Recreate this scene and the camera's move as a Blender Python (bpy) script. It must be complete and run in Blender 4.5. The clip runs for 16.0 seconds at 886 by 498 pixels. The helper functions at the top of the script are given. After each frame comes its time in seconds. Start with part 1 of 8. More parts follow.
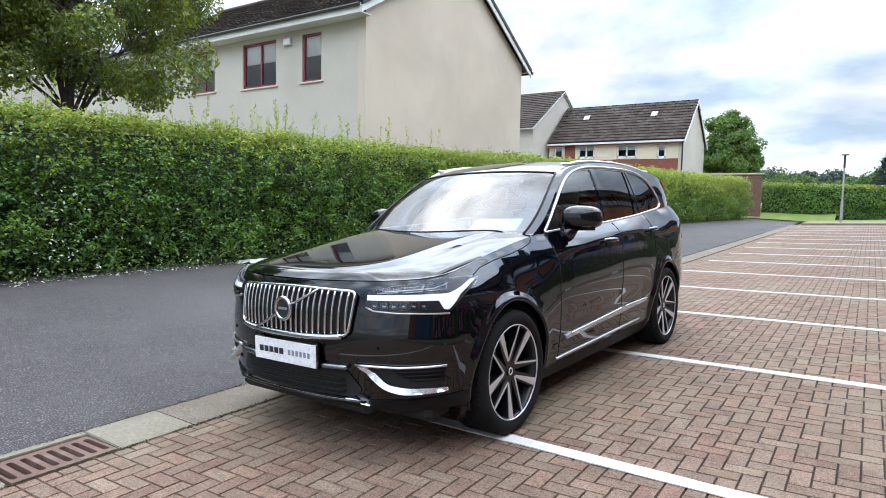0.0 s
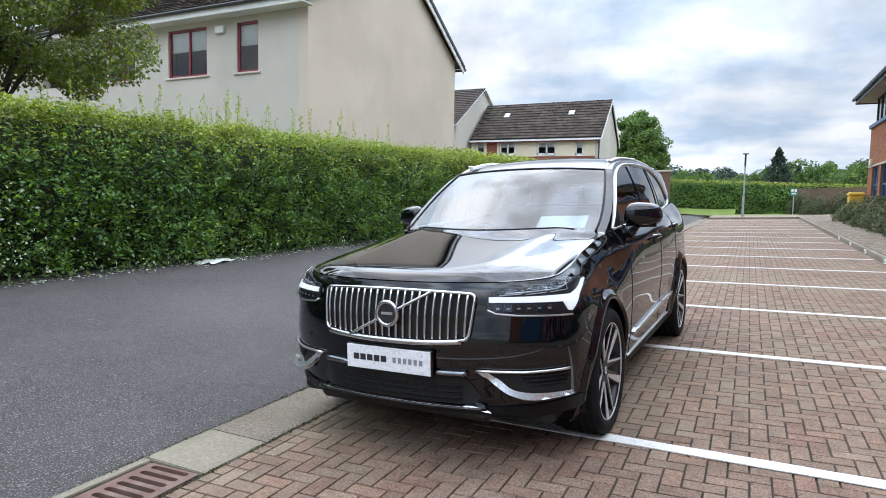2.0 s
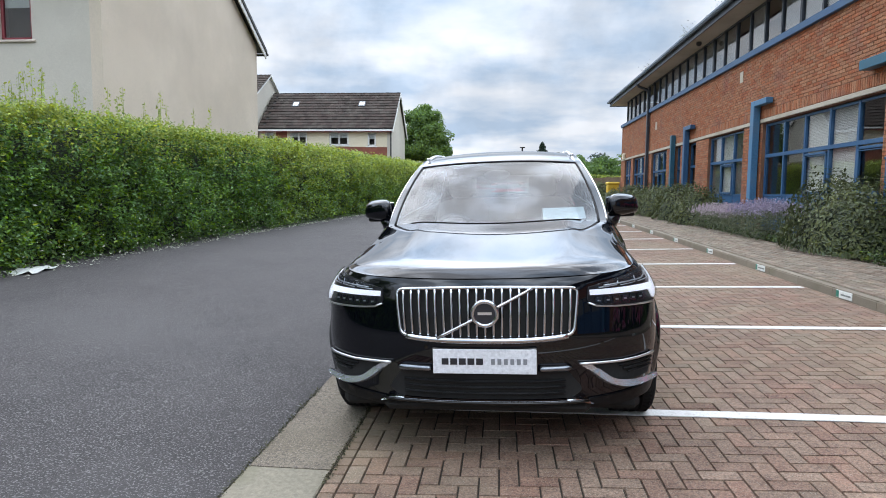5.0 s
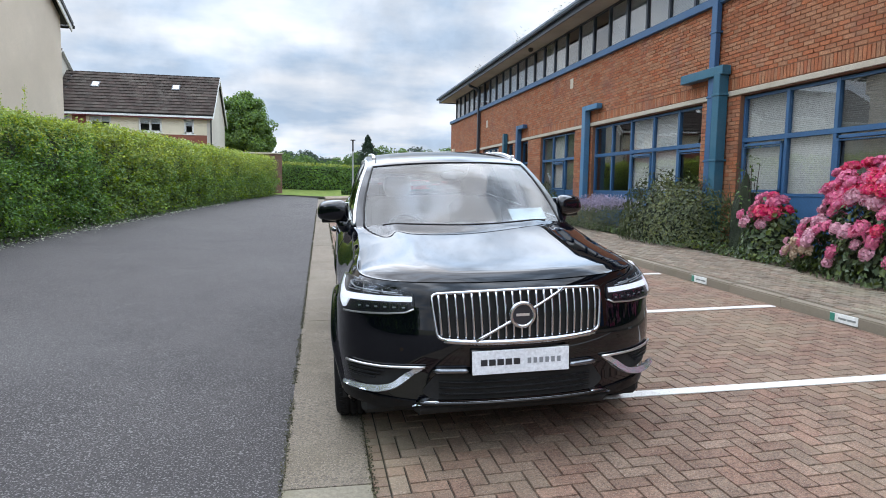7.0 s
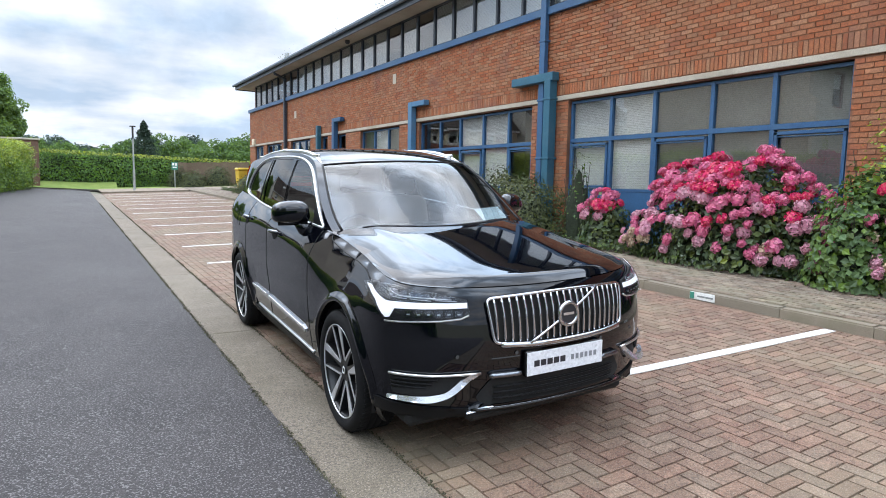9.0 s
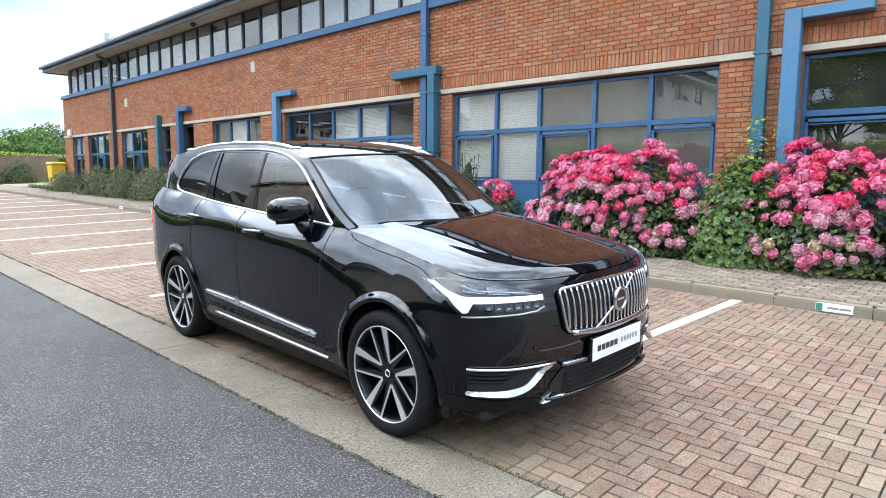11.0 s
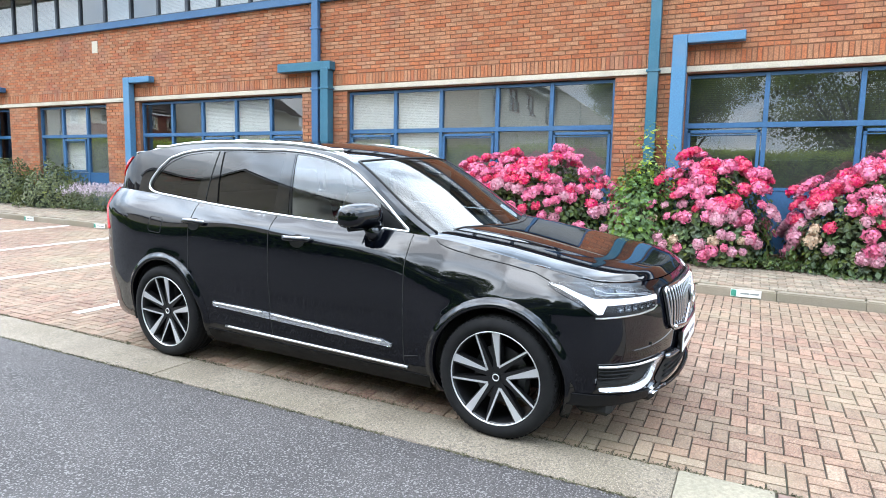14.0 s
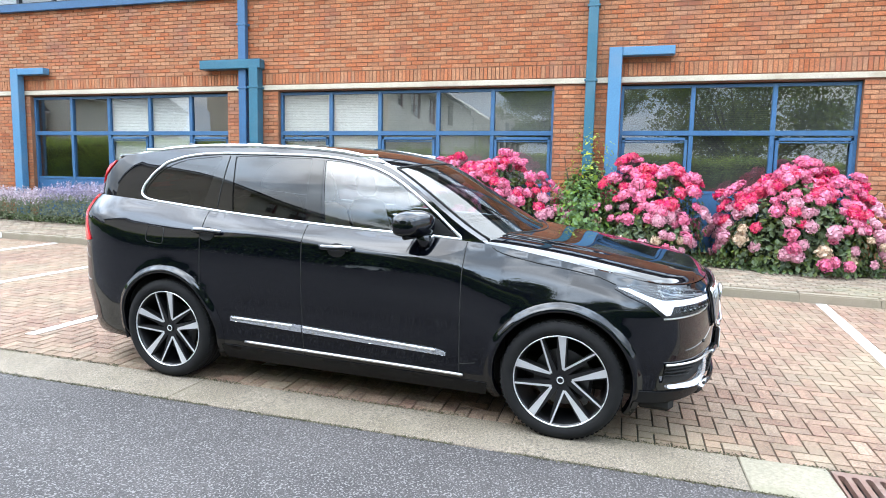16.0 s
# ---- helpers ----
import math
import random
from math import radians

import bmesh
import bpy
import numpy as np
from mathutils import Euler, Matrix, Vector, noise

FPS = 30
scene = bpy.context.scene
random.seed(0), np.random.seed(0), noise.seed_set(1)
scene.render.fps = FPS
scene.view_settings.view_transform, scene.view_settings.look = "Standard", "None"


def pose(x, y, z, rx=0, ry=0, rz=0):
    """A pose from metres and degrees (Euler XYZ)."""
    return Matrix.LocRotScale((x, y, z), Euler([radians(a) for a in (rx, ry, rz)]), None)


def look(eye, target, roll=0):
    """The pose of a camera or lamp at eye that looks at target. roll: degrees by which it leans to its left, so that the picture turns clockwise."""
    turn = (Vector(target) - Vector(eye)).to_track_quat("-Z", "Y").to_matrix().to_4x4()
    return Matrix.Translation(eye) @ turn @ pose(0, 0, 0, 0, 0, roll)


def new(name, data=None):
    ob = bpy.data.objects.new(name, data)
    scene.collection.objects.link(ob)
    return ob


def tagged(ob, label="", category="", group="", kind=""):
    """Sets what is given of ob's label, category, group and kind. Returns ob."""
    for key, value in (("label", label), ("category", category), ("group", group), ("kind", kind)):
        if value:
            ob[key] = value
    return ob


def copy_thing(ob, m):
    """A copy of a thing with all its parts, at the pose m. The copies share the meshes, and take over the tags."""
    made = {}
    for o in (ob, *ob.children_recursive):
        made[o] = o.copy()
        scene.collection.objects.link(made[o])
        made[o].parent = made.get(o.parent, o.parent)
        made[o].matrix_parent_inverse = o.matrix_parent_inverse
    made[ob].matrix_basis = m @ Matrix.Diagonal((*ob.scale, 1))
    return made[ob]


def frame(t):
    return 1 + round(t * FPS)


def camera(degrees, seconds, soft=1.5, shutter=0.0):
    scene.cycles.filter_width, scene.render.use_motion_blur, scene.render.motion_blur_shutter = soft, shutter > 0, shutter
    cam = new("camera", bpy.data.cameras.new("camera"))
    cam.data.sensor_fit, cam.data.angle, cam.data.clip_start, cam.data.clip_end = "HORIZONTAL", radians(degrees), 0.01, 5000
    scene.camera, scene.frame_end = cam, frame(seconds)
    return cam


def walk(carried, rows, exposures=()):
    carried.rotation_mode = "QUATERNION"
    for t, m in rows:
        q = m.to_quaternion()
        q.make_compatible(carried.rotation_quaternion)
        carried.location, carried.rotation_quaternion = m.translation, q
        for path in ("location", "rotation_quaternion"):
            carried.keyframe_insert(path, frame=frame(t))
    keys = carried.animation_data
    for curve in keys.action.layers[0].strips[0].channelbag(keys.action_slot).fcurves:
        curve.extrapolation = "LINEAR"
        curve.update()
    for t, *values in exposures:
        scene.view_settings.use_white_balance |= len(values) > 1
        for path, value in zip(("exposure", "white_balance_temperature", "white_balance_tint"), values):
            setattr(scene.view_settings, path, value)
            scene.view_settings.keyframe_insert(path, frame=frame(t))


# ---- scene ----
cam = camera(70.7, 16.0, soft=0.95)
PATH = [
    (0, (-0.037, -0.04, 1.472), (-1.161, 1.607, 1.321), 1.2),
    (0.5, (-0.277, -0.126, 1.466), (-1.389, 1.529, 1.309), 1.1),
    (1, (-0.53, -0.215, 1.465), (-1.626, 1.451, 1.309), 1.1),
    (1.5, (-0.797, -0.347, 1.476), (-1.716, 1.422, 1.32), 1.1),
    (2, (-1.072, -0.474, 1.458), (-1.945, 1.318, 1.3), 1.1),
    (2.5, (-1.36, -0.562, 1.462), (-2.092, 1.292, 1.3), 0.8),
    (3, (-1.613, -0.66, 1.469), (-2.255, 1.227, 1.305), 0.8),
    (3.5, (-1.899, -0.76, 1.473), (-2.364, 1.178, 1.306), 0.8),
    (3.7, (-2.003, -0.766, 1.468), (-2.449, 1.176, 1.299), 0.6),
    (5.8, (-3.153, -0.791, 1.454), (-3.085, 1.199, 1.268), 0.8),
    (6, (-3.259, -0.791, 1.461), (-3.131, 1.195, 1.269), 0.8),
    (6.5, (-3.533, -0.74, 1.477), (-3.274, 1.234, 1.284), 0.6),
    (7, (-3.869, -0.741, 1.509), (-3.467, 1.209, 1.313), 0.9),
    (7.5, (-4.204, -0.648, 1.492), (-3.673, 1.27, 1.294), 0.8),
    (8, (-4.491, -0.452, 1.496), (-3.782, 1.407, 1.294), 1.0),
    (8.5, (-4.839, -0.298, 1.529), (-3.984, 1.498, 1.324), 1.1),
    (9, (-5.164, -0.156, 1.547), (-4.124, 1.54, 1.337), 1.1),
    (9.5, (-5.383, 0.064, 1.507), (-4.249, 1.698, 1.295), 1.0),
    (9.7, (-5.448, 0.156, 1.528), (-4.24, 1.734, 1.309), 0.7),
    (11.8, (-6.494, 1.019, 1.537), (-4.959, 2.282, 1.316), 0.9),
    (12, (-6.556, 1.104, 1.549), (-4.992, 2.331, 1.326), 1.0),
    (12.5, (-6.73, 1.334, 1.563), (-5.08, 2.441, 1.337), 1.2),
    (13, (-6.886, 1.574, 1.565), (-5.178, 2.59, 1.336), 1.1),
    (13.5, (-7.021, 1.834, 1.562), (-5.278, 2.788, 1.331), 1.2),
    (14, (-7.127, 2.071, 1.578), (-5.344, 2.947, 1.347), 1.1),
    (14.5, (-7.293, 2.319, 1.594), (-5.468, 3.106, 1.371), 1.3),
    (15, (-7.386, 2.558, 1.594), (-5.524, 3.254, 1.375), 1.2),
    (15.5, (-7.475, 2.845, 1.579), (-5.586, 3.466, 1.359), 1.3),
    (16, (-7.514, 3.085, 1.594), (-5.599, 3.622, 1.375), 1.2),
]
EXPOSURES = [(0.0, 0.02, 6600, 16), (2.0, -0.17, 6600, 16), (3.5, -0.28, 6620, 16), (7.0, -0.25, 6620, 16), (9.0, -0.01, 6620, 16), (12.0, 0.67, 6540, 13), (14.0, 0.84, 6540, 13), (16.0, 0.96, 6540, 13)]
walk(cam, [(t, look(eye, target, roll)) for t, eye, target, roll in PATH], EXPOSURES)

# ---- light: bright broken overcast ----
SUN_DIR = Vector((-0.22, 0.5, 0.84)).normalized()
world = bpy.data.worlds.new("sky")
scene.world = world
world.use_nodes = True
wn, wl = world.node_tree.nodes, world.node_tree.links
wn.clear()




def wmath(op, a, b=None, clamp=False):
    n = wn.new("ShaderNodeMath")
    n.operation, n.use_clamp = op, clamp
    for i, v in enumerate((a, b)):
        if v is None:
            continue
        if isinstance(v, (int, float)):
            n.inputs[i].default_value = v
        else:
            wl.new(v, n.inputs[i])
    return n.outputs[0]


sky = wn.new("ShaderNodeTexSky")
sky.sky_type, sky.sun_disc = "NISHITA", False
sky.sun_elevation = math.asin(SUN_DIR.z)
sky.sun_rotation = math.atan2(SUN_DIR.x, SUN_DIR.y)
coord = wn.new("ShaderNodeTexCoord")
split = wn.new("ShaderNodeSeparateXYZ")
wl.new(coord.outputs["Generated"], split.inputs[0])
lift = wmath("ADD", wmath("MAXIMUM", split.outputs[2], 0.0), 0.16)
flat = wn.new("ShaderNodeCombineXYZ")
wl.new(wmath("DIVIDE", split.outputs[0], lift), flat.inputs[0])
wl.new(wmath("DIVIDE", split.outputs[1], lift), flat.inputs[1])
cloud = wn.new("ShaderNodeTexNoise")
cloud.inputs["Scale"].default_value, cloud.inputs["Detail"].default_value = 0.7, 6
cloud.inputs["Roughness"].default_value = 0.52
cloud.inputs["Distortion"].default_value = 0.35
wl.new(flat.outputs[0], cloud.inputs["Vector"])
shade = wn.new("ShaderNodeTexNoise")
shade.inputs["Scale"].default_value, shade.inputs["Detail"].default_value = 1.5, 6
wl.new(flat.outputs[0], shade.inputs["Vector"])
cover = wn.new("ShaderNodeMapRange")
cover.inputs["To Min"].default_value = 0.8
cover.inputs["From Min"].default_value, cover.inputs["From Max"].default_value = 0.30, 0.47
wl.new(cloud.outputs["Fac"], cover.inputs["Value"])
body = wn.new("ShaderNodeMapRange")
body.inputs["From Min"].default_value, body.inputs["From Max"].default_value = 0.38, 0.62
wl.new(shade.outputs["Fac"], body.inputs["Value"])
tone = wn.new("ShaderNodeMixRGB")
tone.inputs[1].default_value, tone.inputs[2].default_value = (0.50, 0.67, 0.85, 1), (0.905, 1.0, 1.06, 1)
wl.new(body.outputs[0], tone.inputs[0])
gain = wn.new("ShaderNodeMixRGB")
gain.blend_type = "MULTIPLY"
gain.inputs[0].default_value = 1
wl.new(sky.outputs[0], gain.inputs[1])
gain.inputs[2].default_value = (0.13, 0.125, 0.12, 1)
mixed = wn.new("ShaderNodeMixRGB")
wl.new(cover.outputs[0], mixed.inputs[0])
wl.new(gain.outputs[0], mixed.inputs[1])
wl.new(tone.outputs[0], mixed.inputs[2])
# a thin overcast sky is brighter overhead than towards the horizon
glow = wn.new("ShaderNodeVectorMath")
glow.operation = "DOT_PRODUCT"
glow.inputs[1].default_value = Vector((-0.03, 0.02, 1.0)).normalized()
wl.new(coord.outputs["Generated"], glow.inputs[0])
rise = wn.new("ShaderNodeMapRange")
rise.interpolation_type = "SMOOTHSTEP"
rise.inputs["From Min"].default_value, rise.inputs["From Max"].default_value = 0.30, 0.52
rise.inputs["To Min"].default_value, rise.inputs["To Max"].default_value = 1.12, 4.0
wl.new(glow.outputs["Value"], rise.inputs["Value"])
puff = wn.new("ShaderNodeTexNoise")
puff.inputs["Scale"].default_value, puff.inputs["Detail"].default_value, puff.inputs["Roughness"].default_value = 3.8, 7, 0.56
wl.new(coord.outputs["Generated"], puff.inputs["Vector"])
heap = wn.new("ShaderNodeMapRange")
heap.interpolation_type = "SMOOTHSTEP"
heap.inputs["From Min"].default_value, heap.inputs["From Max"].default_value = 0.40, 0.60
heap.inputs["To Min"].default_value, heap.inputs["To Max"].default_value = -0.5, 0.5
wl.new(puff.outputs["Fac"], heap.inputs["Value"])
back = wn.new("ShaderNodeBackground")
wl.new(mixed.outputs[0], back.inputs["Color"])
# the cloud heaps stand out more overhead than in the haze near the horizon
swing = wn.new("ShaderNodeMapRange")
swing.inputs["From Min"].default_value, swing.inputs["From Max"].default_value = 0.28, 0.60
swing.inputs["To Min"].default_value, swing.inputs["To Max"].default_value = 0.30, 0.85
wl.new(glow.outputs["Value"], swing.inputs["Value"])
wl.new(wmath("MULTIPLY", rise.outputs[0], wmath("ADD", wmath("MULTIPLY", heap.outputs[0], swing.outputs[0]), 1.08)), back.inputs["Strength"])
wout = wn.new("ShaderNodeOutputWorld")
wl.new(back.outputs[0], wout.inputs["Surface"])
sun = new("sun", bpy.data.lights.new("sun", "SUN"))
sun.data.energy, sun.data.angle, sun.data.color = 0.95, radians(62), (1.0, 0.98, 0.95)
sun.matrix_world = look(SUN_DIR * 60, (0, 0, 0))

# ---- tools ----


def surface(name, c1, c2=None, scale=3.0, rough=0.8, fine=60.0, bump=0.15, dist=0.004, metal=0.0, rnd="", spread=0.25, coat=0.0,
            stain=None, stain_scale=0.6, stain_lo=0.52, stain_hi=0.68, speck=None, speck_scale=250.0, speck_lo=0.62, spec=0.5, trans=0.0, rough_var=0.15, grain_mix=0.55, crisp=0.25):
    """A procedural material: two colours by coarse and fine noise, stains, specks, grain and relief. rnd: object or island, to vary piece by piece."""
    m = bpy.data.materials.new(name)
    m.use_nodes = True
    n, l = m.node_tree.nodes, m.node_tree.links
    p = n["Principled BSDF"]
    geo = n.new("ShaderNodeNewGeometry")
    c2 = c2 or c1

    def noise_at(s, detail=4.0, roughness=0.55):
        t = n.new("ShaderNodeTexNoise")
        t.inputs["Scale"].default_value, t.inputs["Detail"].default_value = s, detail
        t.inputs["Roughness"].default_value = roughness
        l.new(geo.outputs["Position"], t.inputs["Vector"])
        return t.outputs["Fac"]

    def remap(v, a, b, c=0.0, d=1.0):
        r = n.new("ShaderNodeMapRange")
        for key, val in (("From Min", a), ("From Max", b), ("To Min", c), ("To Max", d)):
            r.inputs[key].default_value = val
        l.new(v, r.inputs["Value"])
        return r.outputs[0]

    def mix(f, a, b, kind="MIX"):
        x = n.new("ShaderNodeMixRGB")
        x.blend_type = kind
        for i, v in enumerate((f, a, b)):
            if isinstance(v, (int, float)):
                x.inputs[i].default_value = v
            elif isinstance(v, tuple):
                x.inputs[i].default_value = (*v[:3], 1)
            else:
                l.new(v, x.inputs[i])
        return x.outputs[0]

    coarse, grain = noise_at(scale), noise_at(fine, 5.0, 0.65)
    col = mix(remap(coarse, 0.3, 0.7), c1, c2)
    col = mix(grain_mix, col, mix(remap(grain, crisp, 1 - crisp), (0.55, 0.55, 0.55), (1.35, 1.35, 1.35)), "MULTIPLY")
    if stain:
        col = mix(remap(noise_at(stain_scale, 6.0, 0.6), stain_lo, stain_hi, 0.0, 0.75), col, stain)
    if speck:
        col = mix(remap(noise_at(speck_scale, 1.0, 0.4), speck_lo, speck_lo + 0.06), col, speck)
    if rnd:
        if rnd == "object":
            info = n.new("ShaderNodeObjectInfo")
            r = info.outputs["Random"]
        else:
            r = geo.outputs["Random Per Island"]
        hsv = n.new("ShaderNodeHueSaturation")
        l.new(remap(r, 0, 1, 1 - spread, 1 + spread), hsv.inputs["Value"])
        w = n.new("ShaderNodeMath")
        w.operation = "FRACT"
        k = n.new("ShaderNodeMath")
        k.operation = "MULTIPLY"
        k.inputs[1].default_value = 7.31
        l.new(r, k.inputs[0])
        l.new(k.outputs[0], w.inputs[0])
        l.new(remap(w.outputs[0], 0, 1, 0.5 - 0.055 * spread, 0.5 + 0.055 * spread), hsv.inputs["Hue"])
        l.new(remap(w.outputs[0], 0, 1, 1 + spread * 0.6, 1 - spread * 0.6), hsv.inputs["Saturation"])
        l.new(col, hsv.inputs["Color"])
        col = hsv.outputs[0]
    l.new(col, p.inputs["Base Color"])
    l.new(remap(grain, 0.2, 0.8, max(0.02, rough - rough_var), min(1, rough + rough_var)), p.inputs["Roughness"])
    p.inputs["Metallic"].default_value = metal
    p.inputs["Specular IOR Level"].default_value = spec
    p.inputs["Coat Weight"].default_value = coat
    p.inputs["Coat Roughness"].default_value = 0.03
    if trans:
        p.inputs["Transmission Weight"].default_value = 0
        mixs = n.new("ShaderNodeMixShader")
        tr = n.new("ShaderNodeBsdfTranslucent")
        l.new(col, tr.inputs["Color"])
        mixs.inputs[0].default_value = trans
        l.new(p.outputs[0], mixs.inputs[1])
        l.new(tr.outputs[0], mixs.inputs[2])
        l.new(mixs.outputs[0], n["Material Output"].inputs["Surface"])
    if bump:
        b = n.new("ShaderNodeBump")
        b.inputs["Strength"].default_value, b.inputs["Distance"].default_value = bump, dist
        l.new(grain, b.inputs["Height"])
        l.new(b.outputs[0], p.inputs["Normal"])
    return m


def glossy(name, color, rough=0.05, metal=0.0, coat=0.0, spec=0.5, emit=0.0):
    m = bpy.data.materials.new(name)
    m.use_nodes = True
    p = m.node_tree.nodes["Principled BSDF"]
    p.inputs["Base Color"].default_value = (*color, 1)
    p.inputs["Roughness"].default_value, p.inputs["Metallic"].default_value = rough, metal
    p.inputs["Coat Weight"].default_value, p.inputs["Specular IOR Level"].default_value = coat, spec
    p.inputs["Coat Roughness"].default_value = 0.02
    if emit:
        p.inputs["Emission Color"].default_value, p.inputs["Emission Strength"].default_value = (*color, 1), emit
    return m


def pane_glass(name, tint, rough=0.0, ior=1.5):
    """A thin pane: mirror gloss by Fresnel over a tinted see-through sheet."""
    m = bpy.data.materials.new(name)
    m.use_nodes = True
    n, l = m.node_tree.nodes, m.node_tree.links
    n.remove(n["Principled BSDF"])
    f, t, g, x = (n.new("ShaderNode" + k) for k in ("Fresnel", "BsdfTransparent", "BsdfGlossy", "MixShader"))
    f.inputs["IOR"].default_value = ior
    t.inputs["Color"].default_value = (*tint, 1)
    g.inputs["Roughness"].default_value = rough
    l.new(f.outputs[0], x.inputs[0])
    l.new(t.outputs[0], x.inputs[1])
    l.new(g.outputs[0], x.inputs[2])
    l.new(x.outputs[0], n["Material Output"].inputs["Surface"])
    return m




def mesh_of(name, bm, smooth=False):
    me = bpy.data.meshes.new(name)
    bm.to_mesh(me)
    bm.free()
    if smooth:
        me.polygons.foreach_set("use_smooth", [True] * len(me.polygons))
    return me


def thing(name, at=(0, 0, 0), label="", category="", group="", kind=""):
    ob = new(name)
    ob.empty_display_size = 0.2
    ob.matrix_basis = at if isinstance(at, Matrix) else Matrix.Translation(at)
    return tagged(ob, label, category, group, kind)


def part(name, bm, mat, parent=None, label="", smooth=False):
    """One mesh object, in its parent's own frame."""
    ob = new(name, bm if isinstance(bm, bpy.types.Mesh) else mesh_of(name, bm, smooth))
    if mat and not ob.data.materials:
        ob.data.materials.append(mat)
    ob.parent = parent
    return tagged(ob, label)


def piece(name, me, parent, m):
    ob = new(name, me)
    ob.parent = parent
    ob.matrix_basis = m
    return ob


def quads(name, verts, faces, mat=None, smooth=False):
    """A mesh from arrays of corners and of four-cornered faces."""
    verts, faces = np.asarray(verts, np.float32), np.asarray(faces, np.int32)
    me = bpy.data.meshes.new(name)
    me.vertices.add(len(verts))
    me.vertices.foreach_set("co", verts.ravel())
    me.loops.add(faces.size)
    me.loops.foreach_set("vertex_index", faces.ravel())
    me.polygons.add(len(faces))
    me.polygons.foreach_set("loop_start", np.arange(0, faces.size, faces.shape[1], dtype=np.int32))
    me.polygons.foreach_set("loop_total", np.full(len(faces), faces.shape[1], np.int32))
    me.polygons.foreach_set("use_smooth", np.full(len(faces), bool(smooth)))
    me.update(calc_edges=True)
    me.validate()
    if mat:
        me.materials.append(mat)
    return me


def box(bm, x0, x1, y0, y1, z0, z1, bevel=0.0):
    """Adds a box, its edges bevelled where asked."""
    r = bmesh.ops.create_cube(bm, size=1, matrix=Matrix.Translation(((x0 + x1) / 2, (y0 + y1) / 2, (z0 + z1) / 2)) @ Matrix.Diagonal((abs(x1 - x0), abs(y1 - y0), abs(z1 - z0), 1)))
    if bevel:
        edges = list({e for v in r["verts"] for e in v.link_edges})
        bmesh.ops.bevel(bm, geom=edges, offset=bevel, segments=1, affect="EDGES")
    return bm


def block(*args, bevel=0.0):
    return box(bmesh.new(), *args, bevel=bevel)


def rod(bm, a, b, r, r2=None, n=10, caps=True):
    """Adds a round bar from a to b."""
    a, b = Vector(a), Vector(b)
    d = b - a
    m = Matrix.Translation((a + b) / 2) @ d.to_track_quat("Z", "Y").to_matrix().to_4x4()
    bmesh.ops.create_cone(bm, cap_ends=caps, segments=n, radius1=r, radius2=r if r2 is None else r2, depth=d.length, matrix=m)
    return bm


def tube(points, r, n=8, closed=False, flat=1.0, up=(0, 0, 1)):
    """A bmesh: a round or oval tube along points; r a number or one for each point."""
    pts = [Vector(p) for p in points]
    rs = [r] * len(pts) if isinstance(r, (int, float)) else list(r)
    bm, rings = bmesh.new(), []
    for i, p in enumerate(pts):
        a = pts[i - 1] if (i or closed) else p
        b = pts[(i + 1) % len(pts)] if (i + 1 < len(pts) or closed) else p
        t = (b - a).normalized()
        s = t.cross(Vector(up))
        s = s.normalized() if s.length > 1e-4 else Vector((1, 0, 0))
        o = s.cross(t).normalized()
        rings.append([bm.verts.new(p + rs[i] * (s * math.cos(2 * math.pi * k / n) + o * flat * math.sin(2 * math.pi * k / n))) for k in range(n)])
    for i in range(len(rings) if closed else len(rings) - 1):
        a, b = rings[i], rings[(i + 1) % len(rings)]
        for k in range(n):
            bm.faces.new((a[k], a[(k + 1) % n], b[(k + 1) % n], b[k]))
    if not closed:
        bm.faces.new(rings[0][::-1])
        bm.faces.new(rings[-1])
    bmesh.ops.recalc_face_normals(bm, faces=bm.faces)
    return bm


def spline(xs, ys):
    """A smooth curve through (xs, ys) without overshoot, as a function for numbers and arrays."""
    xs, ys = np.asarray(xs, float), np.asarray(ys, float)
    h, d = np.diff(xs), np.diff(ys) / np.diff(xs)
    m = np.zeros(len(xs))
    m[0], m[-1] = d[0], d[-1]
    for i in range(1, len(xs) - 1):
        if d[i - 1] * d[i] > 0:
            w1, w2 = 2 * h[i] + h[i - 1], h[i] + 2 * h[i - 1]
            m[i] = (w1 + w2) / (w1 / d[i - 1] + w2 / d[i])

    def f(x):
        x = np.clip(x, xs[0], xs[-1])
        i = np.clip(np.searchsorted(xs, x, "right") - 1, 0, len(h) - 1)
        t = (x - xs[i]) / h[i]
        return ((1 + 2 * t) * (1 - t) ** 2 * ys[i] + t * (1 - t) ** 2 * h[i] * m[i] + t * t * (3 - 2 * t) * ys[i + 1] + t * t * (t - 1) * h[i] * m[i + 1])
    return f


